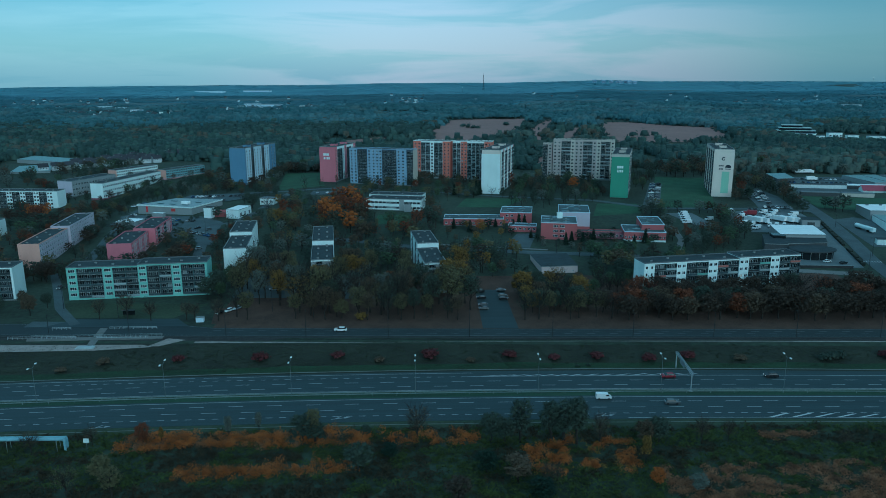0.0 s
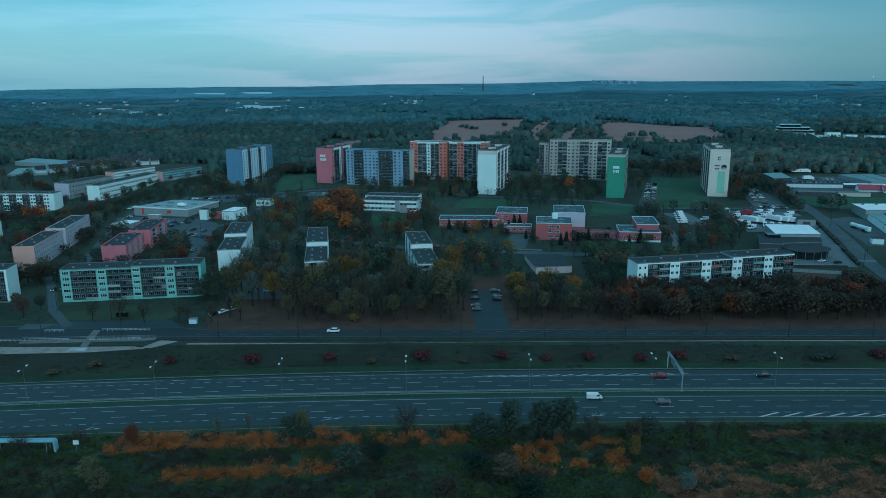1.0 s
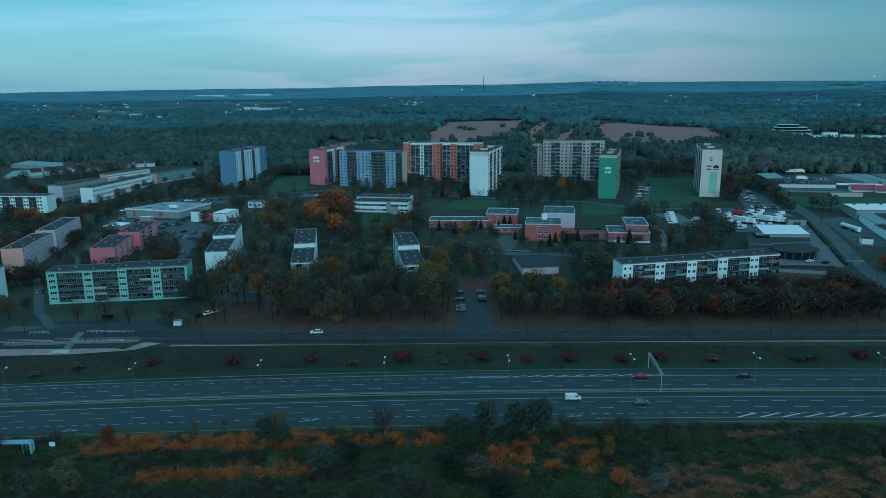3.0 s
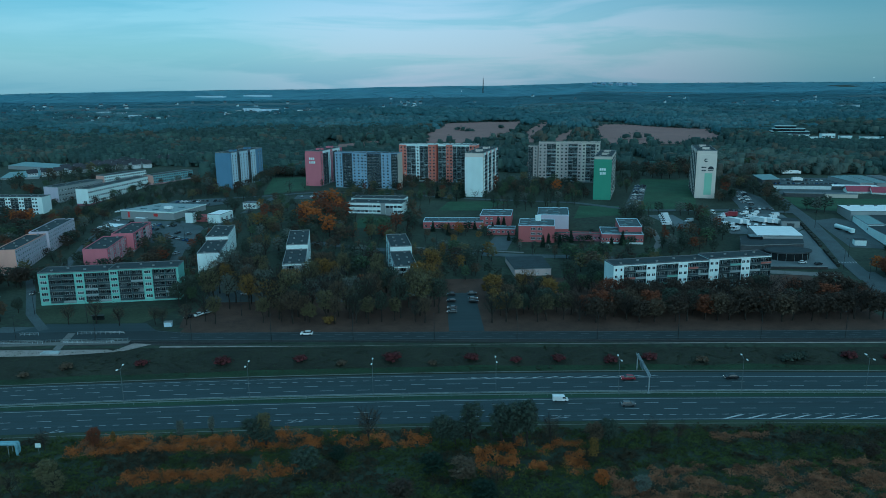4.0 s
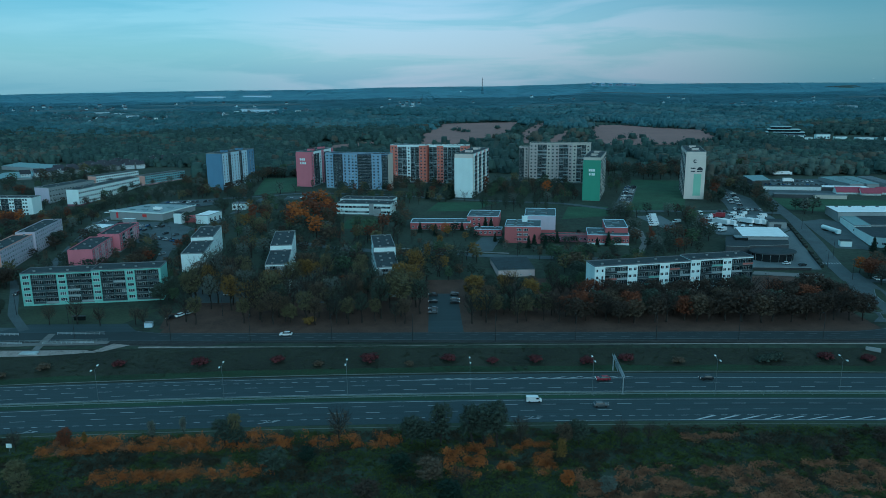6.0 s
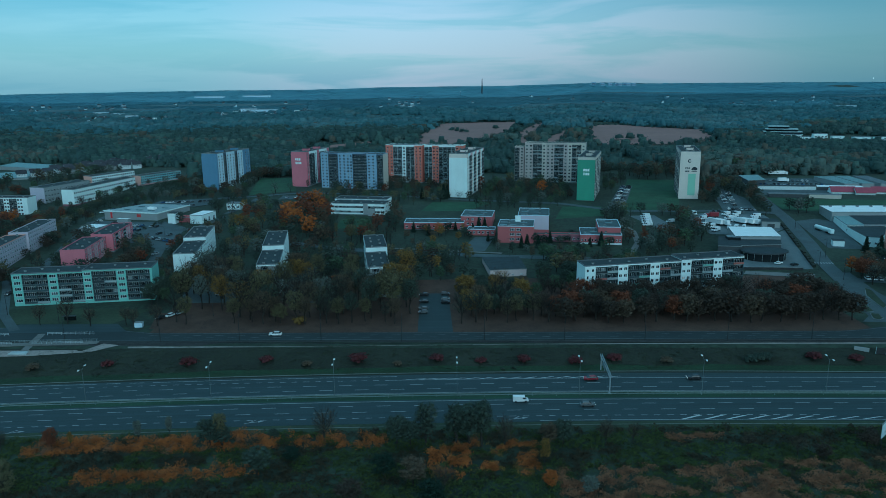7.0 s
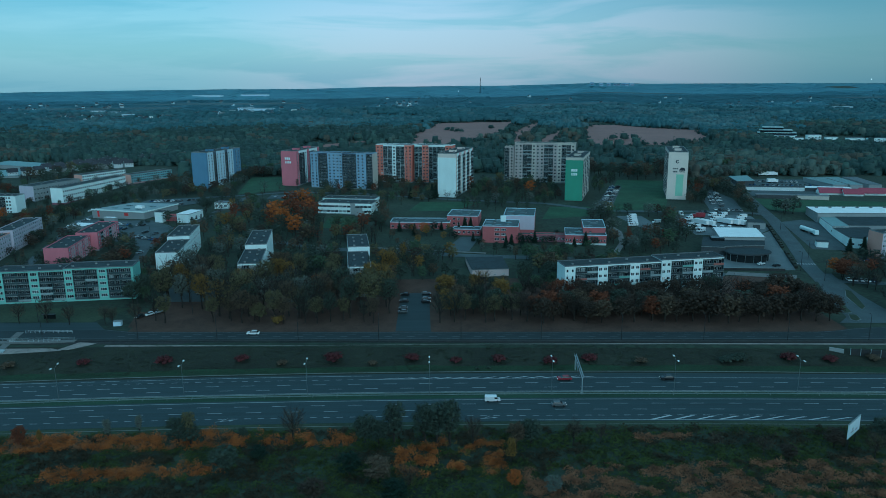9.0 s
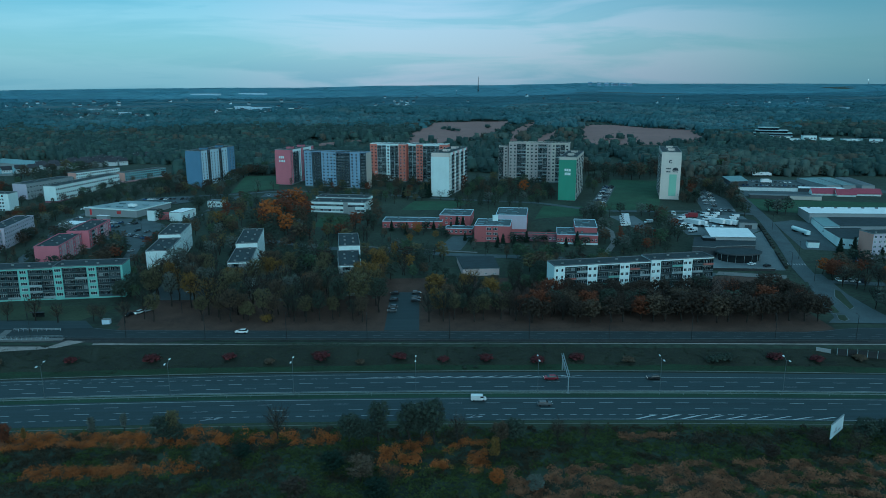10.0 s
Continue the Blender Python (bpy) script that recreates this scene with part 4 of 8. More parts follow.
for fl_, L_, front_, seed_ in (((-16.0, 645.0), 34.0, o_left, 32), ((18.8, 636.8), 34.6, o_right, 33)):
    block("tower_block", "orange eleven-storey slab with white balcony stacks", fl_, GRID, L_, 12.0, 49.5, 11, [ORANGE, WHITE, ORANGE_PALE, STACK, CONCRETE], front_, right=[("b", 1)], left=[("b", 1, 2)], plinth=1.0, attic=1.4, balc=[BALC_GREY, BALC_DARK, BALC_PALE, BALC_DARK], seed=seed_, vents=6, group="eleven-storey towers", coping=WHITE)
block("tower_block", "taupe eleven-storey slab with grey balcony stacks", (108.0, 636.5), -15.0, 53.0, 12.0, 50.6, 11, [TAUPE, SAND, SAND, LOGGIA, CONCRETE], [("w", 3, 0), ("w", 3, 0), ("l", 3.4, 0), ("l", 3.4, 0), ("w", 3, 1), ("w", 3, 0), ("w", 3, 0), ("l", 3.4, 0), ("l", 3.4, 0), ("w", 3, 0), ("w", 3, 1), ("l", 3.4, 1), ("l", 3.4, 1), ("w", 3, 1)], right=[("b", 1)], left=[("b", 1)], plinth=1.0, attic=1.4, balc=[BALC_GREY, BALC_PALE], seed=34, vents=8, group="eleven-storey towers", coping=SAND)
block("tower_block", "lower taupe stair wing beside the taupe slab", (99.5, 641.0), -15.0, 8.4, 10.0, 47.0, 11, [TAUPE, SAND, SAND, LOGGIA, CONCRETE], [("l", 3.4), ("w", 3)], left=[("b", 1)], plinth=1.0, attic=1.0, balc=[BALC_GREY], seed=35, vents=2, group="eleven-storey towers", coping=SAND)

# ---- low houses, school, shops, sheds ----
def shed(name, label, pts, top, wall_mat, roof_mat, category="building", overhang=0.25, base=None, b=None, roof_h=0.35, group=""):
    """A flat-roofed building over a free outline (counter-clockwise)."""
    z0 = min(land(x, y) for x, y in pts) if base is None else base
    cx, cy = sum(p[0] for p in pts) / len(pts), sum(p[1] for p in pts) / len(pts)
    if b is None:
        b = thing(name, label, category, pose(cx, cy, z0), group)
    q = b.matrix_basis.translation
    loc = [(x - q.x, y - q.y) for x, y in pts]
    g = Geo()
    g.prism(loc, z0 - q.z - 1.0, top - q.z)
    part("wall", g, [wall_mat], b)
    mx, my = cx - q.x, cy - q.y
    big = []
    for x, y in loc:
        d = Vector((x - mx, y - my))
        d = d * (1 + overhang / max(1.0, d.length))
        big.append((mx + d.x, my + d.y))
    g = Geo()
    g.prism(big, top - q.z + 0.002, top - q.z + roof_h, 1, 0)
    part("roof", g, [roof_mat, CONCRETE], b)
    for i in range(len(pts)):
        a, c = pts[i], pts[(i + 1) % len(pts)]
        RESERVED.append(((a[0] + c[0]) / 2, (a[1] + c[1]) / 2, math.hypot(a[0] - c[0], a[1] - c[1]) / 2 + 1))
    RESERVED.append((cx, cy, 0.5 * min(math.hypot(pts[0][0] - pts[2][0], pts[0][1] - pts[2][1]), 60)))
    return b


RESERVED = []


def wall_windows(b, a, c, n, z0, w, h, rows=1, step=3.0, mat_frame=None, name="window", skip=0.06):
    """Windows along the wall from a to c (world), facing its right-hand side."""
    d = Vector((c[0] - a[0], c[1] - a[1], 0))
    L = d.length
    d.normalize()
    out = Vector((d.y, -d.x, 0))
    turn = Matrix(((d.x, -out.x, 0, 0), (d.y, -out.y, 0, 0), (0, 0, 1, 0), (0, 0, 0, 1)))
    q = b.matrix_basis.translation
    for r in range(rows):
        for i in range(n):
            p = Vector((a[0], a[1], z0 + r * step)) + d * (L * (i + 0.5) / n) + out * skip - q
            part(name, window_mesh(w, h), None, b, at=Matrix.Translation(p) @ turn)


def rect(fl, ang, L, D):
    a = radians(ang)
    u, v = (math.cos(a), math.sin(a)), (-math.sin(a), math.cos(a))
    return [fl, (fl[0] + u[0] * L, fl[1] + u[1] * L), (fl[0] + u[0] * L + v[0] * D, fl[1] + u[1] * L + v[1] * D), (fl[0] + v[0] * D, fl[1] + v[1] * D)]


# red plastered school: wings at several heights round a court
SCH = -9.0
SCHOOL_ROOF = mat("pale_felt_roof", (0.066, 0.090, 0.096), 0.85, var=0.35, scale=0.2, fine=2.0)
win = [("w", 3.0)]
sc, *_ = block("school_building", "brick-red school of several flat-roofed wings with white windows", (65.6, 421.5), SCH, 21.5, 22.0, 18.2, 3, [BRICKRED, BRICKRED, BRICKRED, LOGGIA, BRICKRED], [("b", 6), ("W", 3.4), ("W", 3.4), ("b", 6)], right=win * 4, left=win * 4, plinth=0.8, attic=0.9, seed=41, vents=5, category="school", roof=SCHOOL_ROOF, coping=BLUE_PALE)
block("", "", (80.6, 446.5), SCH, 19.6, 28.0, 20.0, 2, [LILAC, BRICKRED, BRICKRED, LOGGIA, BRICKRED], [("b", 1)], right=[("b", 3, 0), ("w", 3, 1), ("w", 3, 1), ("w", 3, 1), ("w", 3, 1)], left=win * 4, plinth=2.0, attic=1.2, seed=42, vents=4, b=sc, roof=SCHOOL_ROOF, coping=BLUE_PALE)
block("", "", (44.8, 462.0), SCH, 20.5, 23.0, 17.3, 2, [BRICKRED, BRICKRED, BRICKRED, LOGGIA, BRICKRED], [("b", 3), ("d", 6), ("b", 2), ("d", 6), ("b", 3)], right=[("b", 6), ("w", 3), ("w", 3), ("w", 3)], left=win * 4, plinth=0.8, attic=1.0, seed=43, vents=4, b=sc, roof=SCHOOL_ROOF, coping=BLUE_PALE)
block("", "", (7.6, 456.5), -4.5, 39.0, 15.0, 14.4, 1, [LILAC, BRICKRED, BRICKRED, LOGGIA, CONCRETE], [("w", 3, 1)] * 11, right=[("b", 1, 1)], left=[("b", 1, 1)], plinth=0.5, attic=0.9, seed=44, vents=6, b=sc, roof=SCHOOL_ROOF, coping=BLUE_PALE)
block("", "", (48.0, 440.0), SCH, 17.4, 9.0, 12.8, 1, [BRICKRED, BRICKRED, BRICKRED, LOGGIA, BRICKRED], win * 6, right=win, left=win, plinth=0.5, attic=0.8, seed=45, vents=2, b=sc, roof=SCHOOL_ROOF, coping=BLUE_PALE)
block("", "", (87.6, 424.0), SCH, 28.0, 6.0, 12.4, 1, [MAROON, MAROON, MAROON, LOGGIA, MAROON], [("w", 2.4)] * 11, plinth=0.5, attic=0.7, seed=46, vents=2, b=sc, roof=SCHOOL_ROOF, coping=BRICKRED)
block("", "", (114.6, 415.5), SCH, 24.2, 21.0, 13.6, 1, [BRICKRED, BRICKRED, BRICKRED, LOGGIA, WHITE], [("t", 1.8)] * 12, right=win * 4, left=win * 4, plinth=1.2, attic=1.0, seed=47, vents=4, b=sc, roof=SCHOOL_ROOF, coping=BLUE_PALE)
block("", "", (126.6, 421.6), SCH, 13.2, 26.0, 16.8, 1, [BRICKRED, BRICKRED, BRICKRED, LOGGIA, BRICKRED], [("b", 1)], right=win * 4, plinth=4.0, attic=1.2, seed=48, vents=2, b=sc, roof=SCHOOL_ROOF, coping=BLUE_PALE)
g = Geo()
g.box(-1.6, 1.6, -1.4, 1.4, 0, 3.2)
g.box(-1.75, 1.75, -1.55, 1.55, 3.2, 3.4)
part("roof_house", g, [WHITE], sc, at=pose(79.5 - 65.6, 437 - 421.5, 18.2 - sc.matrix_basis.translation.z - 0.4))
ROOF_LIGHT = mat("pale_roof_light", (0.20, 0.28, 0.30), 0.25, var=0.3, rand=0.4)
for ox, oy, top, places in ((65.6, 421.5, 18.2, ((3, 5), (9, 5), (15, 4), (3, 13), (15, 13), (9, 17))), (80.6, 446.5, 20.0, ((4, 5), (11, 4), (4, 14), (12, 13), (8, 21))), (44.8, 462.0, 17.3, ((4, 6), (12, 6), (6, 15), (14, 15))), (114.6, 415.5, 13.6, ((4, 4), (8, 10))), (126.6, 421.6, 16.8, ((3, 6), (7, 14), (3, 20)))):
    for dx, dy in places:
        g = Geo()
        g.box(-2.1, 2.1, -0.65, 0.65, 0, 0.35)
        g.box(-2.2, 2.2, -0.75, 0.75, -0.1, 0.12, 1)
        c_, s_ = math.cos(radians(SCH)), math.sin(radians(SCH))
        part("roof_light", g, [ROOF_LIGHT, ROOF_GREY], sc, at=pose(ox + dx * c_ - dy * s_ - 65.6, oy + dx * s_ + dy * c_ - 421.5, top - 0.34 - sc.matrix_basis.translation.z, 0, 0, SCH))
# two-storey white kindergarten
kg, *_ = block("kindergarten", "white two-storey kindergarten with a flat roof and glazed stair", (-46.5, 503.0), -11.5, 39.5, 16.0, 20.3, 2, [WHITE, GREY_WALL, WHITE, LOGGIA, CONCRETE], [("W", 3.0)] * 8 + [("b", 3.4, 1)] + [("W", 3.0)] * 4, right=win * 4, plinth=0.8, attic=0.8, seed=51, vents=5, category="kindergarten", coping=CONCRETE)
block("", "", (-46.0, 522.0), -11.5, 39.5, 14.0, 20.6, 2, [WHITE, GREY_WALL, WHITE, LOGGIA, CONCRETE], [("b", 1)], right=win * 4, plinth=0.8, attic=0.8, seed=52, vents=4, b=kg, coping=CONCRETE)
g = Geo()
g.prism([(27.2, -7.8), (31.8, -8.8), (32.4, -5.8), (27.8, -4.8)], 0, 5.4, 0, 1)
part("stair_house", g, [GREY_WALL, GLASS], kg)
# low grey-roofed hall among the trees
hall = shed("low_hall", "low hall with a dark bitumen roof and pink end wall", [(55.9, 352.9), (74.8, 354.8), (73.8, 381.0), (53.6, 379.5)], 8.4, plaster("pale_rose_plaster", (0.56, 0.46, 0.44)), ROOF, "building")
wall_windows(hall, (56.2, 352.9), (74.6, 354.8), 4, 5.6, 1.3, 0.55)
TRIM_TEAL = mat("teal_glazed_panel", (0.09, 0.13, 0.14), 0.3, var=0.2)
# supermarket with sheet roof
shop = shed("supermarket", "grey flat-roofed supermarket with pale roof edging", [(-168.0, 497.0), (-156.5, 532.0), (-193.0, 540.0), (-211.0, 511.0)], 15.0, GREY_WALL, mat("supermarket_roof", (0.27, 0.31, 0.31), 0.6, var=0.25, scale=0.15, fine=1.0), "supermarket")
g = Geo()
g.box(-1.7, 1.7, -0.15, 0, 0, 2.0)
part("shop_sign", g, [mat("red_sign", (0.45, 0.05, 0.05), 0.5, var=0.1)], shop, "red sign panel", at=pose(-182.5 - shop.matrix_basis.translation.x, 501.5 - shop.matrix_basis.translation.y, 3.4, 0, 0, -18))
q = shop.matrix_basis.translation
for a_, c_ in (((-211.0, 511.0), (-168.0, 497.0)), ((-168.0, 497.0), (-156.5, 532.0))):
    d_ = Vector((c_[0] - a_[0], c_[1] - a_[1], 0))
    g = Geo()
    g.box(-0.3, d_.length + 0.3, -0.42, -0.28, -0.15, 0.75)
    part("fascia", g, [WHITE], shop, "white roof-edge fascia", at=pose(a_[0] - q.x, a_[1] - q.y, 15.0 - q.z, 0, 0, math.degrees(math.atan2(d_.y, d_.x))))
for i, (x_, y_) in enumerate(((-196, 515), (-186, 511.5), (-176, 508), (-190, 526), (-180, 522.5), (-170, 519))):
    g = Geo()
    g.box(-2.2, 2.2, -0.8, 0.8, 0, 0.5)
    part("roof_light", g, [TRIM_TEAL], shop, at=pose(x_ - q.x, y_ - q.y, 15.36 - q.z, 0, 0, -18))
g = Geo()
g.box(-3, 3, -1.5, 1.5, 0, 1.6)
part("air_handling_unit", g, [ROOF_PALE], shop, "white air handling unit", at=pose(-178 - q.x, 515 - q.y, 15.36 - q.z, 0, 0, -18))
shed("shop_canopy", "low dark entrance canopy of the supermarket", [(-211.5, 512.0), (-203.0, 508.5), (-193.0, 524.5), (-201.0, 529.0)], 13.4, GREY_WALL, ROOF_GREY, "canopy")
shed("shop_wing", "white square shop tower beside the supermarket", [(-156.0, 485.0), (-150.5, 484.0), (-149.5, 490.0), (-155.0, 491.0)], 17.2, WHITE, ROOF, "shop")
shop3 = shed("shop_wing", "white shop building with tall dark arched windows", [(-140.0, 482.5), (-131.0, 480.5), (-126.5, 497.0), (-136.0, 499.0)], 16.2, WHITE, ROOF_PALE, "shop")
wall_windows(shop3, (-131.0, 480.5), (-126.5, 497.0), 3, 11.2, 2.2, 3.0)
shed("shop_wing", "small red-roofed shop entrance", [(-150.0, 488.5), (-141.5, 487.0), (-140.5, 495.0), (-149.0, 496.5)], 13.6, BRICKRED, mat("red_roof", (0.34, 0.06, 0.06), 0.7), "shop")
shed("shop_canopy", "pale trading kiosk with a sheet roof", [(-205.0, 462.0), (-193.0, 459.5), (-190.5, 470.0), (-202.5, 473.0)], 12.4, GREY_WALL, ROOF_PALE, "kiosk")
shed("trolley_shelter", "long low white trolley shelter before the supermarket", [(-194.5, 492.6), (-186.0, 490.2), (-185.0, 493.2), (-193.5, 495.6)], land(-190, 493) + 3.0, GREY_WALL, ROOF_PALE, "shelter")
pav = shed("pavilion", "small white pavilion beside the tower car park", [(-127.0, 525.5), (-116.5, 523.5), (-115.0, 531.5), (-125.5, 533.5)], land(-121, 528) + 4.4, WHITE, ROOF_GREY, "pavilion")
wall_windows(pav, (-127.0, 525.5), (-116.5, 523.5), 3, land(-121, 525) + 1.4, 2.2, 1.6)
flag = thing("flag_banner", "tall red and white advertising banner on a pole", "banner", pose(-194.9, 484.8, land(-195, 485)) @ Matrix.Scale(0.8, 4))
g = Geo()
g.tube((0, 0, 0), (0, 0, 12), 0.09, 0.06)
part("pole", g, [METAL], flag)
g = Geo()
g.box(0.1, 1.7, -0.03, 0.03, 6.8, 11.8)
part("banner_cloth", g, [mat("red_banner", (0.55, 0.04, 0.05), 0.7, var=0.3)], flag)
# long low blocks of the western quarter
block("apartment_block", "long white three-storey block with a maroon ground floor", (-275.0, 577.5), -12.0, 11.3, 82.0, 22.2, 3, [WHITE, WHITE, WHITE, LOGGIA, MAROON], [("b", 1)], right=[("d", 5.0)] * 17, plinth=1.6, attic=0.9, seed=61, vents=12, coping=CONCRETE)
block("apartment_block", "teal and maroon three-storey block with an apricot end", (-254.1, 667.3), -29.0, 11.0, 47.0, 22.2, 3, [PEACH, plaster("teal_plaster", (0.27, 0.44, 0.47)), PINK_PALE, LOGGIA, PINK_PALE], [("b", 1)], right=[("d", 5.0, 1)] * 11, plinth=1.6, attic=0.9, seed=62, vents=8, coping=CONCRETE)
block("apartment_block", "white and orange three-storey block with a row of windows", (-299.9, 667.8), -26.0, 11.0, 49.0, 22.2, 3, [PEACH, WHITE, WHITE, LOGGIA, CONCRETE], [("b", 1)], right=[("d", 5.0, 1)] * 10, plinth=1.2, attic=0.9, seed=63, vents=6, coping=CONCRETE)
block("apartment_block", "grey three-storey block with a pale facade", (-310.3, 595.6), -18.0, 15.0, 50.0, 21.8, 3, [LILAC, GREY_WALL, GREY_WALL, LOGGIA, CONCRETE], [("b", 1)], right=[("d", 5.0, 1)] * 8, plinth=1.0, attic=0.9, seed=64, vents=6, coping=CONCRETE)
block("apartment_block", "white four-storey block with dark loggias", (-350.0, 555.0), -4.0, 62.0, 11.5, 19.8, 5, [WHITE, GREY_WALL, WHITE, LOGGIA, CONCRETE], [("d", 4.6), ("l", 3.2, 1), ("l", 3.2, 1)] * 5 + [("d", 4.6), ("b", 4)], right=[("b", 1)], plinth=0.8, attic=0.8, balc=[BALC_GREY, BALC_DARK], seed=65, vents=7, base=4.6, coping=CONCRETE)
block("apartment_block", "pale block with a row of small windows", (-299.0, 430.0), 3.0, 34.0, 11.0, 19.0, 4, [WHITE, GREY_WALL, WHITE, LOGGIA, CONCRETE], [("d", 5.0)] * 6, right=[("b", 1)], plinth=0.8, attic=0.8, seed=66, vents=5, coping=CONCRETE)
TEAL_ROOF = mat("teal_sheet_roof", (0.22, 0.30, 0.30), 0.6, var=0.2)
for pts, tp in (([(-456, 797), (-383, 762), (-392, 801), (-458, 836)], 18.5), ([(-416, 712), (-380, 718), (-408, 782), (-436, 765)], 14.6)):
    shed("school_hall", "low teal-roofed hall of the western quarter", pts, tp, GREY_WALL, TEAL_ROOF, "hall", group="teal-roofed halls")

# gabled houses: near rows by the western wood, and scattered villages far off
HOUSE = {}
TILE = mat("dark_roof_tile", (0.046, 0.044, 0.052), 0.8, var=0.3, rand=0.8)
HOUSEWALL = mat("house_render", (0.56, 0.58, 0.58), 0.9, var=0.15, rand=1.0, dark=(0.26, 0.26, 0.25))


def house(x, y, rz, s=1.0, label="small pale house with a dark gabled roof", group="terraced houses"):
    if not HOUSE:
        g = Geo()
        g.box(-5, 5, -4.5, 4.5, -1.5, 5.4)
        for e in (-5, 5):
            g.face([(e, -4.5, 5.4), (e, 4.5, 5.4), (e, 0, 9.0)])
        HOUSE["wall"] = g.mesh("wall", [HOUSEWALL])
        # far houses use bluer walls and roofs, with haze put into the colour
        HOUSE["far_wall"] = g.mesh("wall", [mat("hazed_house_render", (0.56, 0.63, 0.66), 0.9, var=0.2, rand=1.2, dark=(0.15, 0.19, 0.21))])
        g = Geo()
        for sg in (-1, 1):
            g.face([(-5.4, sg * 5.0, 5.05), (5.4, sg * 5.0, 5.05), (5.4, 0, 9.15), (-5.4, 0, 9.15)])
            g.face([(-5.4, sg * 5.0, 4.85), (5.4, sg * 5.0, 4.85), (5.4, 0, 8.95), (-5.4, 0, 8.95)])
        HOUSE["roof"] = g.mesh("roof", [TILE])
        # roof tone of the far houses, haze-tinted like their walls
        HOUSE["far_roof"] = g.mesh("roof", [mat("hazed_roof_tile", (0.062, 0.070, 0.078), 0.8, var=0.3, rand=0.8)])
        g = Geo()
        g.box(1.4, 2.1, 0.6, 1.3, 7.0, 10.2)
        HOUSE["chimney"] = g.mesh("chimney", [CONCRETE])
    h = thing("house", label, "house", pose(x, y, land(x, y) + (0.0 if y < 2250 else 1.2), 0, 0, rz) @ Matrix.Scale(s, 4), group)
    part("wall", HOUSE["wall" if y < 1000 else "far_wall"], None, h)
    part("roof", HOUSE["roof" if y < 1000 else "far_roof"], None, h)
    if y < 1000:
        part("chimney", HOUSE["chimney"], None, h)
        for i in (-2.6, 0.2, 2.8):
            part("window", window_mesh(1.3, 1.4), None, h, at=pose(i, -4.56, 3.2))
    RESERVED.append((x, y, 8 * s))
    return h


rh = random.Random(77)
for i in range(40):
    row, k = divmod(i, 10)
    house(-392 + k * 10.0 + row * 16 + rh.uniform(-1, 1), 728 + row * 36 + k * 7.5 + rh.uniform(-1.5, 1.5), 36, 0.9, group="terraced houses by the wood")
for x0, x1, y0, y1, n, s in ((-1050, -640, 1850, 2250, 32, 1.0), (-640, -340, 1950, 2400, 30, 1.05), (-230, -30, 2450, 3300, 16, 1.1), (500, 900, 1500, 1900, 14, 0.9), (900, 1500, 1900, 2500, 24, 1.0), (-1500, -1050, 2200, 2800, 24, 1.1), (80, 420, 1850, 2300, 12, 0.9), (-1600, 1600, 2300, 3300, 44, 1.1)):
    for i in range(int(n * 0.8)):
        house(rh.uniform(x0, x1), rh.uniform(y0, y1), rh.uniform(0, 180), s * rh.uniform(0.65, 1.1), "distant pale house with a gabled roof", "distant houses")
# low halls and rows of villages at the far side of the western wood, and to the east
for x, y, L, D, H, wm in ((-998, 2199, 40, 12, 12, BLUE_PALE), (-898, 2107, 22, 12, 12, BLUE_PALE), (-806, 1966, 30, 20, 11, BLUE_PALE), (-696, 1725, 22, 12, 8, GREY_WALL), (-812, 1680, 11, 10, 9, WHITE), (-664, 1789, 8, 9, 13, WHITE), (-990, 1946, 28, 14, 9, GREY_WALL), (-574, 2172, 18, 12, 12, WHITE), (-590, 2316, 52, 14, 13, BLUE_PALE), (-388, 2160, 16, 12, 12, WHITE), (-565, 2035, 16, 10, 10, GREY_WALL), (1140, 2012, 52, 12, 10, BLUE_PALE), (952, 1672, 22, 10, 9, GREY_WALL), (749, 1612, 12, 10, 9, WHITE)):
    fb = shed("village_hall", "distant pale flat-roofed hall among village houses", rect((x, y), 12 if x < 0 else -22, L, D), land(x, y) + H, wm, ROOF_GREY, "building", group="village halls")
    wall_windows(fb, *rect((x, y), 12 if x < 0 else -22, L, D)[:2], max(2, int(L / 5)), land(x, y) + H - 3.4, 2.4, 1.6)
for x0, x1, y0, y1, n in ((-1010, -860, 1860, 2000, 11), (-860, -640, 1740, 1900, 13), (-660, -520, 2050, 2200, 11), (-480, -330, 2120, 2230, 10), (-1180, -1010, 2000, 2150, 7)):
    for i in range(n):
        house(rh.uniform(x0, x1), rh.uniform(y0, y1), rh.choice((8, 12, 98)), rh.uniform(0.95, 1.25), "distant pale house with a gabled roof", "distant houses")


def terraced_office(x, y, rz, L, D):
    """Office of receding storeys: pale parapet bands over dark ribbon glazing."""
    h = thing("office_building", "distant white terraced office with dark ribbon windows", "office", pose(x, y, land(x, y), 0, 0, rz))
    for k, (x0, x1, y0) in enumerate(((0, L, 0), (2, L - 1, 2.5), (5, L - 7, 5), (9, L - 20, 8))):
        g = Geo()
        g.box(x0 + 0.6, x1 - 0.6, y0 + 0.6, D, k * 4.2 - 1, k * 4.2 + 3.0)
        part("ribbon_glazing", g, [GLASS], h)
        g = Geo()
        g.box(x0, x1, y0, D + 0.5, k * 4.2 + 3.0, k * 4.2 + 4.2)
        part("storey_band", g, [plaster("pale_office_render", (0.44, 0.52, 0.53))], h)
    RESERVED.append((x + L / 2, y, L / 2))
    return h


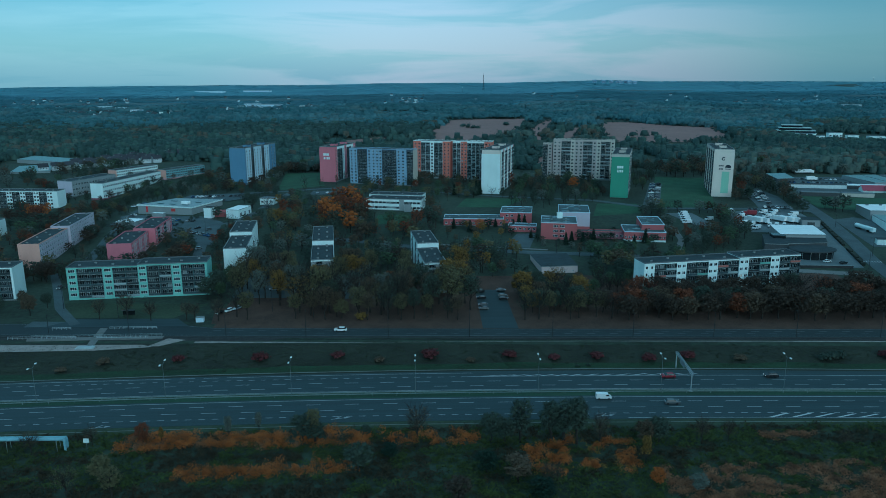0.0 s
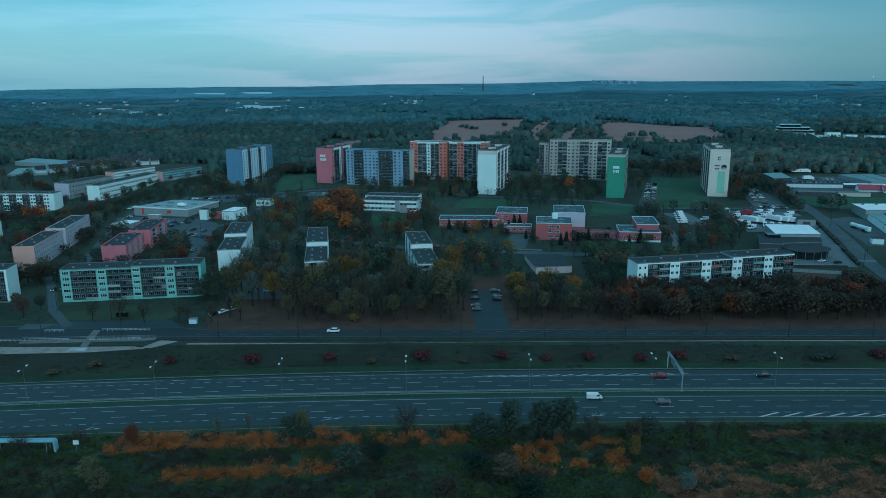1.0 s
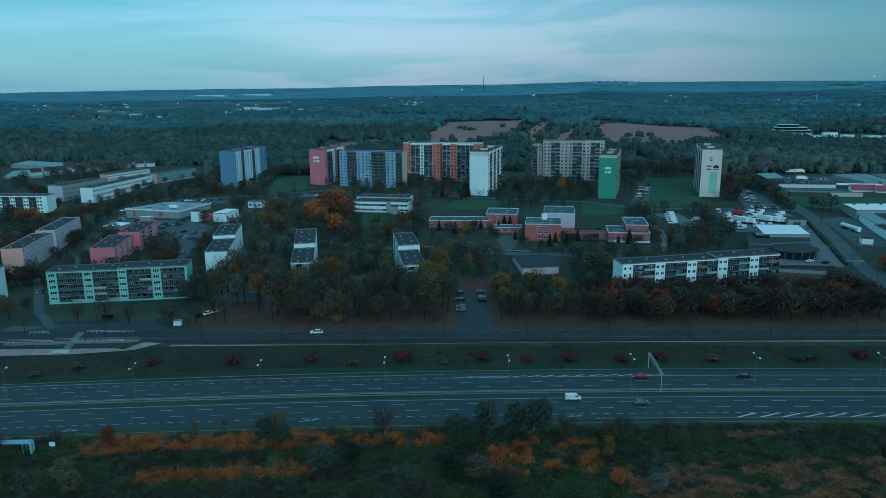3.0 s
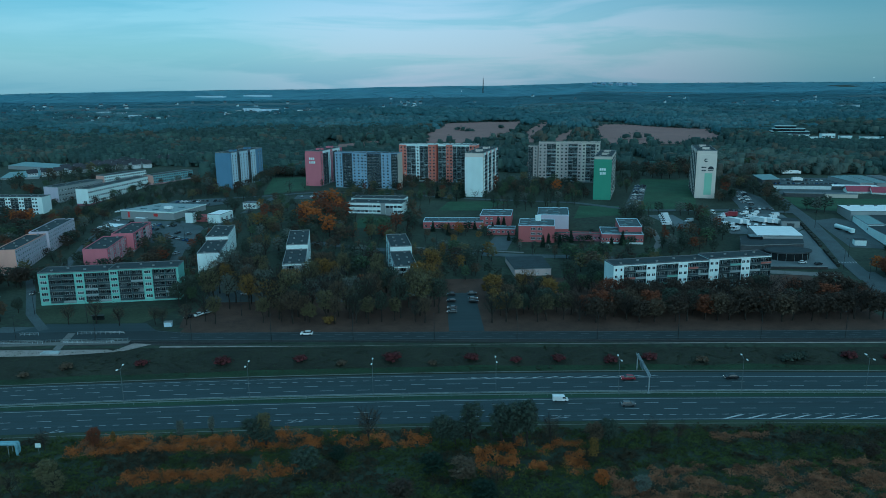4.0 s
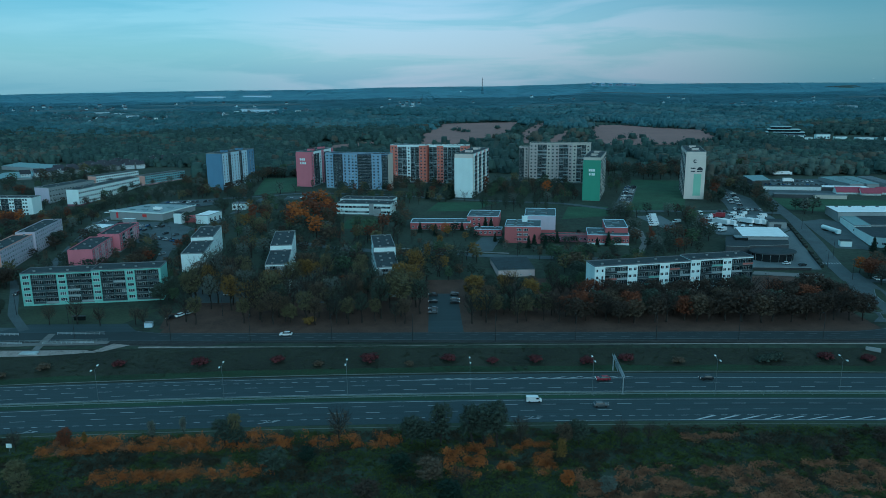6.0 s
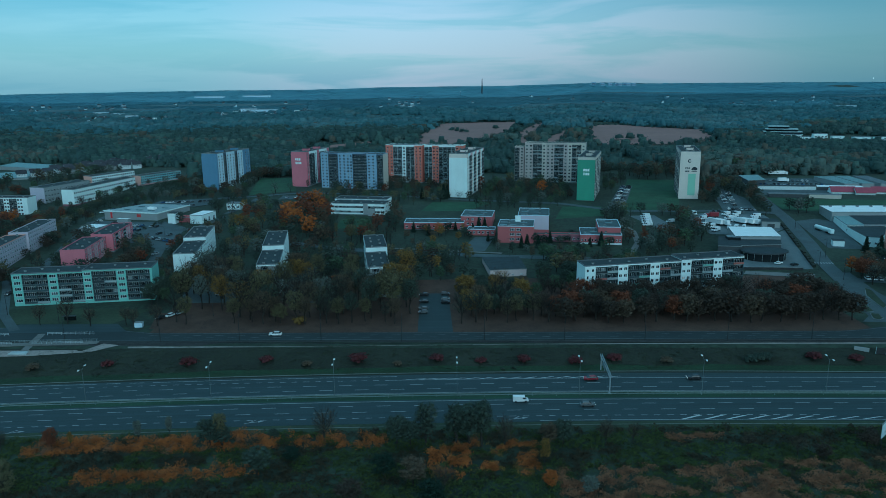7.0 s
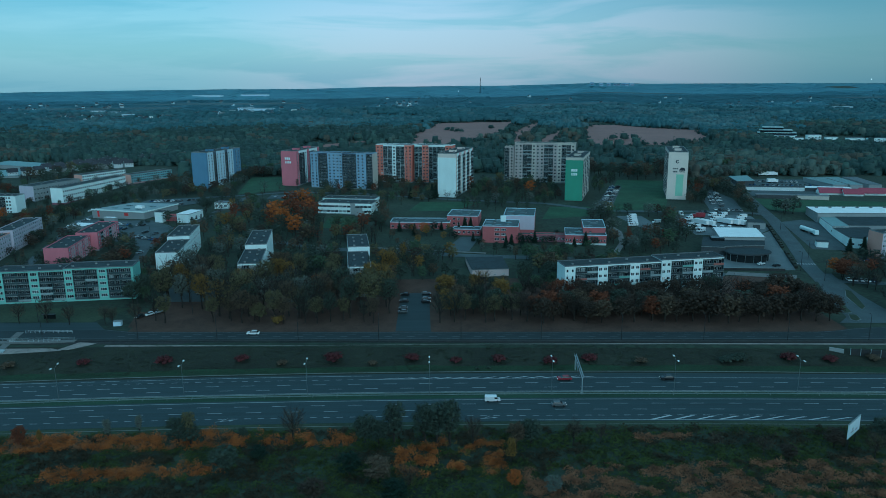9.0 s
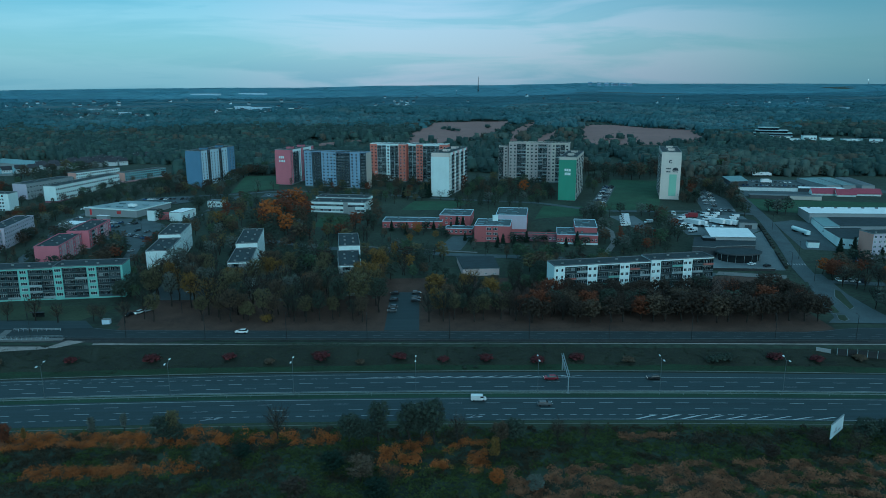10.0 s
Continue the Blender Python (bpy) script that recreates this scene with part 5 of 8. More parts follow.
terraced_office(556, 1160, -20, 60, 22)
for x, y, rz, L, H in ((548, 1064, -8, 22, 9.0), (566, 1058, -8, 15, 6.5), (588, 1060, -8, 19, 10.5), (612, 1052, -8, 16, 7.5), (640, 1046, -8, 24, 6.5), (664, 1034, -8, 26, 7.0)):
    pts = rect((x, y), rz, L, 10)
    vb = shed("villa", "distant white flat-roofed villa with large dark windows", pts, land(x, y) + H, WHITE, ROOF_GREY, "house", group="white villas")
    wall_windows(vb, pts[0], pts[1], max(2, int(L / 4.5)), land(x, y) + 1.6, 2.9, 2.0, 2 if H > 8 else 1, 3.8)
for pts, tp, lab in (([(560, 1040), (690, 1018), (694, 1030), (562, 1052)], 17.5, "distant long white shed"), ([(-1250, 3900), (-1090, 3870), (-1085, 3900), (-1245, 3930)], 53.5, "distant white logistics shed"), ([(-1010, 3960), (-860, 3930), (-855, 3960), (-1005, 3990)], 55, "distant white logistics shed"), ([(-570, 2300), (-470, 2280), (-465, 2310), (-565, 2330)], 31.5, "distant pale shed among trees"), ([(880, 2280), (1010, 2250), (1015, 2280), (885, 2310)], 32, "distant pale shed among trees")):
    fb = shed("distant_building", lab, pts, tp, WHITE if tp < 31 else BLUE_PALE, ROOF_GREY, "building", group="distant buildings")
    if tp < 31:
        wall_windows(fb, pts[0], pts[1], 10, land(*pts[0]) + 2.0, 3.2, 1.3, 4 if tp > 28 else 2, 3.2)
# a housing estate far off on the rise
for i in range(9):
    x, y = 960 + i * 27 + rh.uniform(-8, 8), 4290 + rh.uniform(-60, 60)
    hb = 13 + rh.uniform(0, 7)
    fb = shed("distant_block", "distant pale block of flats on the wooded rise", [(x, y), (x + 22, y - 3), (x + 23, y + 9), (x + 1, y + 12)], land(x, y) + hb, BLUE_GREY, ROOF_GREY, "building", group="distant blocks")
    for r_ in range(2):
        g = Geo()
        g.box(1.0, 21.0, -0.12, 0, 0, 1.8)
        part("window_band", g, [GLASS], fb, at=pose(x - fb.matrix_basis.translation.x, y - fb.matrix_basis.translation.y, 5.0 + r_ * 4.4, 0, 0, -7.8))
for x, y, h_ in ((158, 3700, 22), (2405, 3960, 24)):
    fl = thing("floodlight_mast", "distant floodlight mast with a lit white lamp", "floodlight", pose(x, y, land(x, y)))
    g = Geo()
    g.tube((0, 0, 0), (0, 0, h_), 0.5, 0.3, 6)
    part("pole", g, [METAL_DARK], fl)
    g = Geo()
    g.box(-1.6, 1.6, -0.5, 0.5, h_, h_ + 2.4)
    part("lamp_head", g, [mat("lit_floodlight", (0.8, 0.8, 0.8), 0.4, emit=(1.0, 0.96, 0.9, 2.2))], fl, "lit white lamp head")
mast = thing("radio_mast", "tall slender lattice radio mast on the skyline", "radio mast", pose(284, 3960, land(284, 3960)))
g = Geo()
mz = 80.0
for sx, sy in ((-1, -1), (1, -1), (1, 1), (-1, 1)):
    g.tube((sx * 3.4, sy * 3.4, 0), (sx * 1.0, sy * 1.0, mz), 1.3, 0.9, 4)
for i in range(10):
    z = mz * i / 10
    r = 3.4 - 2.4 * i / 10
    g.tube((-r, -r, z), (r, -r, z + mz / 10), 0.3, 0.3, 4)
    g.tube((r, -r, z), (-r, -r, z + mz / 10), 0.3, 0.3, 4)
part("lattice", g, [METAL_DARK], mast)
g = Geo()
g.tube((0, 0, mz), (0, 0, mz + 9), 0.5, 0.25, 5)
part("aerial", g, [METAL_DARK], mast)

# car dealership with a round glazed showroom
DARKSHEET = mat("dark_sheet_cladding", (0.055, 0.06, 0.065), 0.6, var=0.25)
deal = shed("car_dealership", "car dealership with a white roof and a round glazed showroom", [(203.0, 404.8), (228.2, 402.0), (234.8, 429.0), (209.8, 432.6)], 13.0, GREY_WALL, ROOF_PALE, "dealership", roof_h=0.7)
shed("", "", [(186.5, 388.1), (198.6, 385.2), (203.0, 404.6), (205.5, 412.0), (196.1, 412.1)], 11.6, DARKSHEET, ROOF, b=deal)
shed("", "", [(199.0, 388.4), (222.9, 390.1), (228.0, 401.8), (203.2, 404.5)], 11.4, DARKSHEET, ROOF, b=deal)
g = Geo()
g.box(0, 7, 0, 7, 0, 1.6)
part("roof_light", g, [CARGLASS], deal, "dark glazed roof light", at=pose(197.5 - deal.matrix_basis.translation.x, 402 - deal.matrix_basis.translation.y, 11.9 - deal.matrix_basis.translation.z, 0, 0, -10))
q = deal.matrix_basis.translation
cx, cy, zb = 209.5 - q.x, 380.5 - q.y, land(209, 380) - q.z
ring = [(cx + 12.6 * math.cos(2 * math.pi * i / 32), cy + 8.6 * math.sin(2 * math.pi * i / 32)) for i in range(32)]
g = Geo()
g.prism([(cx + (x - cx) * 0.9, cy + (y - cy) * 0.9) for x, y in ring], zb - 0.5, zb + 4.0)
part("showroom_glazing", g, [CARGLASS], deal, "curved dark glazing")
g = Geo()
g.prism(ring, zb + 4.0, zb + 4.7, 1, 0)
part("showroom_roof", g, [ROOF, DARKSHEET], deal)
for i in range(0, 32, 2):
    x, y = ring[i]
    g = Geo()
    g.box(-0.07, 0.07, -0.07, 0.07, -0.5, 4.0)
    part("mullion", g, [METAL], deal, at=pose(cx + (x - cx) * 0.915, cy + (y - cy) * 0.915, zb))
# wash hall beside the lot and other low sheds to the east
wash = shed("wash_hall", "low grey garage with a flat roof and wide door", [(238.5, 449.0), (249.0, 446.5), (251.5, 458.0), (241.0, 460.5)], land(244, 453) + 3.6, GREY_WALL, ROOF, "garage")
g = Geo()
g.box(-2.2, 2.2, -0.1, 0, 0.1, 2.6)
part("roller_door", g, [DARKSHEET], wash, "dark roller door", at=pose(243.7 - wash.matrix_basis.translation.x, 447.7 - wash.matrix_basis.translation.y, 0.2, 0, 0, -13))
wh = shed("warehouse", "long warehouse with a bright white roof", [(290.6, 462.6), (420.0, 452.5), (434.0, 477.0), (295.2, 487.0)], 16.2, GREY_WALL, ROOF_PALE, "warehouse", roof_h=0.5)
for i in range(14):
    g = Geo()
    g.box(-0.8, 0.8, -0.6, 0.6, 0, 0.7)
    part("roof_vent", g, [ROOF_GREY], wh, at=pose(300 + i * 9 - wh.matrix_basis.translation.x, 482.5 - i * 0.7 - wh.matrix_basis.translation.y, 16.7 - wh.matrix_basis.translation.z))
shed("", "", [(283.5, 431.3), (293.6, 431.0), (301.5, 461.6), (292.0, 462.4)], 13.6, WHITE, TEAL_ROOF, b=wh)
shed("", "", [(294.0, 431.0), (400.0, 424.0), (420.0, 452.3), (301.9, 461.5)], 13.9, GREY_WALL, ROOF, b=wh)
wall_windows(wh, (283.5, 431.3), (283.9, 431.28), 1, 10.5, 1.3, 1.0)
of = shed("office_wing", "white two-storey office wing with ribbon windows", [(277.7, 402.4), (284.5, 398.0), (303.6, 421.5), (305.3, 430.0), (283.4, 430.8)], 12.8, WHITE, ROOF, "office")
wall_windows(of, (277.7, 402.4), (284.5, 398.0), 2, 8.6, 2.15, 1.3)
wall_windows(of, (284.5, 398.0), (303.6, 421.5), 7, 8.6, 2.15, 1.3)
block("apartment_block", "peach-ended block with lilac-grey window rows", (281.0, 376.5), 6.0, 60.0, 11.5, 20.8, 5, [LILAC, PEACH, LILAC, LOGGIA, CONCRETE], [("d", 5.0)] * 10, right=[("b", 1)], left=[("b", 1, 1)], plinth=0.8, attic=0.8, seed=71, vents=6, coping=CONCRETE)
SHEETWHITE = mat("white_sheet_cladding", (0.62, 0.66, 0.66), 0.6, var=0.15)
for pts, tp, wm, rm, lab in (([(294.1, 601.8), (310.4, 604.8), (318.6, 639.3), (300.4, 636.0)], 19.0, DARKSHEET, TEAL_ROOF, "grey workshop with a teal roof"), ([(290.3, 580.5), (337.2, 572.1), (342.0, 581.8), (293.0, 587.1)], 17.4, SHEETWHITE, ROOF, "long white market shed"), ([(337.8, 572.0), (372.0, 565.5), (374.0, 574.0), (342.4, 581.8)], 17.2, DARKSHEET, ROOF_PALE, "long dark market shed"), ([(286.2, 544.9), (312.9, 538.2), (314.4, 544.6), (288.0, 551.0)], 16.4, DARKSHEET, ROOF_GREY, "long low dark shed"), ([(314.1, 538.0), (336.0, 532.6), (338.0, 538.8), (315.4, 544.2)], 16.4, SAND, ROOF_GREY, "long low sand-coloured shed"), ([(363.4, 577.3), (375.4, 578.0), (379.8, 627.0), (362.1, 624.3)], 18.6, GREY_WALL, TEAL_ROOF, "long shed with a grey ribbed roof"), ([(377.0, 577.0), (387.1, 576.4), (393.7, 627.0), (381.0, 627.0)], 18.6, GREY_WALL, TEAL_ROOF, "long shed with a grey ribbed roof"), ([(392.0, 576.0), (402.0, 575.0), (410.0, 626.0), (398.0, 627.0)], 18.6, GREY_WALL, ROOF_GREY, "long shed with a grey ribbed roof")):
    mk = shed("market_shed", lab, pts, tp, wm, rm, "shed", group="eastern sheds")
    if "ribbed" in lab:
        for i in range(8):
            a, b_ = Vector(pts[0]).lerp(Vector(pts[3]), (i + 0.5) / 8), Vector(pts[1]).lerp(Vector(pts[2]), (i + 0.5) / 8)
            g = Geo()
            g.tube((a.x - mk.matrix_basis.translation.x, a.y - mk.matrix_basis.translation.y, tp + 0.4 - mk.matrix_basis.translation.z), (b_.x - mk.matrix_basis.translation.x, b_.y - mk.matrix_basis.translation.y, tp + 0.4 - mk.matrix_basis.translation.z), 0.12, 0.12, 4)
            part("roof_rib", g, [ROOF_GREY], mk)
RED_ROOF = mat("raspberry_sheet_roof", (0.26, 0.055, 0.085), 0.6, var=0.2)
for x, y, L in ((341, 556, 18), (357, 549.5, 14), (372, 552.5, 20)):
    h = thing("red_roofed_house", "white building with a broad raspberry-red roof", "building", pose(x, y, land(x, y), 0, 0, -10), "red-roofed houses")
    g = Geo()
    g.box(0, L, 0, 9, -1, 2.1)
    for e in (0, L):
        g.face([(e, 0, 2.1), (e, 9, 2.1), (e, 4.5, 5.2)])
    part("wall", g, [WHITE], h)
    g = Geo()
    for sg in (0, 1):
        g.face([(-0.5, -1.1 + sg * 11.2, 1.5), (L + 0.5, -1.1 + sg * 11.2, 1.5), (L + 0.5, 4.5, 5.35), (-0.5, 4.5, 5.35)])
    part("roof", g, [RED_ROOF], h)
    RESERVED.append((x + L / 2, y + 4, 12))

# concrete wall before the showroom, dark hedge along the street
lw_ = thing("low_wall", "low dark retaining wall before the showroom", "wall", pose(186.0, 361.0, land(186, 361), 0, 0, -5))
g = Geo()
g.box(0, 34, 0, 0.4, -0.5, 1.3)
part("wall_face", g, [METAL_DARK], lw_)
g = Geo()
g.box(-0.1, 34.1, -0.1, 0.5, 1.3, 1.45)
part("coping", g, [CONCRETE], lw_)
hd = thing("hedge", "dark clipped hedge along the street edge", "hedge", pose(227.9, 362.5, land(228, 362)))
HEDGE = mat("clipped_hedge", (0.026, 0.030, 0.022), 0.95, var=0.5, scale=2.0, fine=9.0, bump=0.8)
for i in range(24):
    t0, t1 = i / 24, (i + 1) / 24 - 0.006
    if i in (8, 9):
        continue
    xa, ya, xb, yb = 27.0 * t0, 93.9 * t0, 27.0 * t1, 93.9 * t1
    zz = land(227.9 + xa, 362.5 + ya) - land(228, 362)
    g = Geo()
    g.prism([(xa - 0.9, ya), (xa + 0.9, ya), (xb + 0.9, yb), (xb - 0.9, yb)], zz, zz + 1.5 + 0.25 * math.sin(i * 2.3))
    part("hedge_section", g, [HEDGE], hd)

# ---- lawns, yards, estate streets ----
LAWNS = [
    ("lawn", [(156.5, 500.5), (200.6, 498.2), (247.8, 632.3), (202.1, 642.5)], GRASS_LAWN, "mown lawn between the towers"),
    ("lawn", [(-126.1, 584.0), (-89.7, 601.2), (-106.5, 684.1), (-139.6, 687.2)], GRASS_LAWN, "mown lawn beside the blue tower"),
    ("lawn", [(17.6, 508.1), (50.1, 506.3), (73.5, 537.0), (26.3, 540.2)], GRASS_LAWN, "mown lawn behind the school"),
    ("lawn", [(110.2, 479.1), (147.1, 487.4), (150.1, 515.4), (121.3, 517.0)], GRASS_LAWN, "mown lawn below the green tower"),
    ("lawn", [(-38.1, 460.4), (-12.1, 459.2), (-13.7, 485.8), (-37.2, 487.0)], GRASS_LAWN, "kindergarten lawn"),
    ("lawn", [(-168.7, 312.9), (-100.6, 310.4), (-110.8, 291.3), (-154.9, 293.0)], GRASS, "rough lawn before the mint block"),
    ("lawn", [(281.1, 541.0), (404.0, 517.0), (404.0, 486.0), (298.0, 491.0), (276.0, 500.0)], GRASS_LAWN, "grass plot beside the warehouse street"),
    ("pavement", [(-202.3, 458.0), (-128.8, 410.7), (-139.0, 470.1), (-160.0, 491.0), (-204.0, 500.0)], ASPHALT_OLD, "worn asphalt car park of the supermarket"),
    ("pavement", [(41.9, 402.9), (56.6, 402.1), (64.8, 434.1), (52.6, 434.4)], ASPHALT_OLD, "asphalt school forecourt"),
    ("pavement", [(-96.2, 304.9), (-78.5, 304.3), (-62.6, 284.5), (-92.0, 284.1)], LITTER, "bare ground strewn with brown leaves"),
    ("pavement", [(20.5, 327.7), (34.0, 327.2), (35.0, 275.0), (20.5, 275.6)], ASPHALT, "asphalt car park opening on the road"),
    ("pavement", [(162.0, 486.1), (171.0, 452.0), (184.0, 450.0), (180.0, 486.0)], YARD, "asphalt parking bay with white vans"),
    ("pavement", [(196.0, 482.0), (200.0, 434.0), (235.0, 430.0), (252.0, 446.0), (254.8, 482.4), (221.2, 493.4)], YARD, "asphalt yard of the car dealership"),
    ("pavement", [(186.0, 362.0), (226.0, 359.0), (250.0, 442.0), (236.0, 430.0), (188.0, 386.0)], YARD, "asphalt forecourt of the showroom"),
    ("pavement", [(268.0, 465.0), (255.3, 399.4), (274.0, 395.0), (283.2, 430.0), (292.0, 463.0), (284.3, 470.6)], ASPHALT_OLD, "asphalt yard before the warehouse"),
    ("pavement", [(292.0, 640.3), (283.4, 553.9), (334.1, 545.1), (356.8, 562.4), (408.8, 562.4), (416.8, 630.2)], ASPHALT_OLD, "asphalt market yard with parked cars"),
    ("pavement", [(152.3, 508.0), (163.4, 503.7), (196.3, 604.2), (185.9, 605.1)], ASPHALT_OLD, "asphalt parking strip beside the tower"),
    ("pavement", [(236.2, 512.5), (230.0, 488.0), (252.9, 484.1), (266.0, 540.1), (265.5, 584.1), (250, 580)], ASPHALT_OLD, "asphalt car park beside the cream tower"),
    ("pavement", [(-168.0, 288.8), (-108.5, 285.4), (-104.0, 281.5), (-168, 281.5)], ASPHALT_OLD, "asphalt junction apron"),
    ("pavement", [(-168.0, 261.2), (-111.1, 260.2), (-106.2, 257.7), (-126.8, 255.4), (-168.6, 254.6)], PALE_EARTH, "pale building ground at the junction"),
    ("pavement", [(-131.8, 257.2), (-128.8, 257.1), (-132.6, 279.5), (-135.7, 279.7)], PAVING, "pale crossing path over the tracks"),
    ("pavement", [(-108.4, 258.5), (-104.0, 258.3), (-96.1, 265.0), (-103.5, 267.0)], PALE_EARTH, "pale crossing pad at the junction"),
    ("pavement", [(-150.0, 292.0), (-108.0, 291.0), (-100.0, 281.0), (-160.0, 281.0)], ASPHALT, "asphalt apron opening into the estate"),
    ("pavement", [(-45.0, 345.0), (-14.0, 348.0), (-14.0, 316.0), (-40.0, 316.0)], ASPHALT_OLD, "asphalt court between the white blocks"),
    ("pavement", [(206.0, 280.5), (236.0, 279.0), (236.1, 319.4), (241.0, 352.3), (232.0, 352.3), (219.0, 316.0), (212.9, 287.9)], ASPHALT_OLD, "asphalt mouth of the side street"),
    ("pavement", [(186.0, 352.0), (219.0, 344.0), (222.0, 350.0), (190.0, 358.0)], PAVING, "paved strip below the showroom"),
    ("pavement", [(-95.0, 350.0), (-66.0, 352.0), (-64.0, 318.0), (-93.0, 318.0)], ASPHALT_OLD, "asphalt court between the white blocks"),
]
LAWNS += [
    ("pavement", [(-202.0, 548.0), (-157.0, 545.0), (-139.0, 558.0), (-152.0, 572.0), (-196.0, 578.0)], ASPHALT_OLD, "asphalt car park behind the supermarket"),
    ("pavement", [(-214.0, 470.0), (-196.0, 452.0), (-192.0, 496.0), (-214.0, 508.0)], ASPHALT_OLD, "asphalt car park beside the kiosk"),
    ("pavement", [(-96.0, 560.0), (-60.0, 560.0), (-60.0, 574.0), (-96.0, 578.0)], ASPHALT_OLD, "asphalt parking strip by the blue tower"),
]
POLYS = [([(50, 336), (80, 338), (80, 356), (50, 354)], "clear"), ([(-52, 478), (2, 468), (2, 500), (-52, 506)], "clear")]
for i, (nm, pts, m_, lab) in enumerate(LAWNS):
    patch(nm, pts, m_, lab, (0.10 if pts[0][0] > -100 or pts[0][1] < 400 else 0.3) + 0.004 * i)
    POLYS.append((pts, nm))
STREETS = [
    ([(-186.0, 372.0), (-192.2, 407.4), (-196.4, 426.3), (-201.2, 449.8), (-204.4, 473.0), (-217.0, 502.0), (-216.0, 536.0), (-203.0, 562.0), (-178.0, 576.0), (-112.0, 580.0)], 6.0, "estate street behind the supermarket"),
    ([(-83.3, 430.2), (-54.5, 423.5), (-25.8, 409.6), (0.9, 403.7), (27.0, 398.5), (52.5, 392.9), (112, 384), (150, 372), (186, 352)], 6.5, "narrow estate street between the blocks"),
    ([(-127.0, 366.0), (-129.0, 382.3), (-136.3, 417.1), (-146.6, 458.1), (-130.0, 470.0), (-122.0, 512.0), (-112.0, 580.0)], 6.0, "estate street past the pink block"),
    ([(-148.0, 284.0), (-165.2, 305.8), (-183.6, 340.0), (-192.9, 356.0), (-186, 372)], 4.0, "service lane beside the mint block"),
    ([(230.0, 338.0), (237.0, 369.0), (249.5, 410.5), (264.5, 468.0), (271.5, 508.0), (281.5, 556.0), (284, 640), (290, 700)], 8.5, "asphalt street leading up past the warehouses"),
    ([(-6, 412), (27, 405.5), (50, 400.5), (66, 397)], 2.4, "pale paved path along the school street"),
    ([(139.1, 392.6), (149.5, 416.5), (154.0, 443.6), (150.8, 462.5)], 3.6, "pale paved path beside the school"),
    ([(-112.0, 580.0), (-80.0, 590.0), (-20.0, 578.0), (50.0, 548.0), (120.0, 528.0), (160.0, 500.0), (228.0, 497.0), (266.0, 488.0)], 5.5, "estate street below the towers"),
    ([(235.0, 340.0), (262.0, 334.0), (330.0, 346.0)], 6.0, "side street with parked cars"),
]
LINES = []
for i, (pts, w, lab) in enumerate(STREETS):
    lane("road_estate", pts, w, PAVING if "path" in lab else ASPHALT_OLD, lab, 0.20 + 0.006 * i)
    LINES.append((pts, w))
for i in range(7):
    g = Geo()
    g.box(-0.28, 0.28, -2.0, 2.0, 0, 0.012)
    tagged(part("crossing_stripe", g, [PAINT_LINE], at=pose(232.6 + i * 1.4, 370.8 + i * -0.3, land(237, 369) + 0.3, 0, 0, -14)), "white pedestrian crossing stripe on asphalt", "crossing stripe", "", "structure")


def inside(pts, x, y):
    c = False
    for i in range(len(pts)):
        (xa, ya), (xb, yb) = pts[i], pts[i - 1]
        if (ya > y) != (yb > y) and x < (xb - xa) * (y - ya) / (yb - ya) + xa:
            c = not c
    return c


def near_line(x, y, pad):
    for pts, w in LINES:
        for (xa, ya), (xb, yb) in zip(pts, pts[1:]):
            d2 = (xb - xa) ** 2 + (yb - ya) ** 2
            t = max(0, min(1, ((x - xa) * (xb - xa) + (y - ya) * (yb - ya)) / d2))
            if math.hypot(x - xa - t * (xb - xa), y - ya - t * (yb - ya)) < w / 2 + pad:
                return True
    return False


def free(x, y, pad=2.0, soft=False):
    """No house, yard or street at this place."""
    for o, ux, v, L, D in FOOT:
        d = Vector((x - o.x, y - o.y, 0))
        if -pad < d.dot(ux) < L + pad and -pad < d.dot(v) < D + pad:
            return False
    for a, b, r in RESERVED:
        if (x - a) ** 2 + (y - b) ** 2 < (r + pad * 0.5) ** 2:
            return False
    if not soft:
        for pts, nm in POLYS:
            if inside(pts, x, y):
                return False
        if near_line(x, y, pad * 0.6):
            return False
    return True


for pts in ([(225.2, 297.7), (228.8, 301.4), (234.8, 323.1), (233.7, 326.2), (228.2, 315.5)], [(214.9, 292.8), (218.4, 293.6), (222.6, 312.3), (221.2, 313.5)], [(212.8, 284.4), (214.0, 282.2), (217.0, 284.5), (218.4, 290.4), (215.4, 291.0)]):
    for grow, m_, lift, nm, lab in ((0.35, CONCRETE, 0.32, "kerb", "pale concrete kerb round a traffic island"), (0.0, GRASS, 0.38, "traffic_island", "grass traffic island in the junction")):
        cx, cy = sum(p[0] for p in pts) / len(pts), sum(p[1] for p in pts) / len(pts)
        big = [(x + (x - cx) / max(1, math.hypot(x - cx, y - cy)) * grow, y + (y - cy) / max(1, math.hypot(x - cx, y - cy)) * grow) for x, y in pts]
        patch(nm, big, m_, lab, lift, category=nm.replace("_", " "))

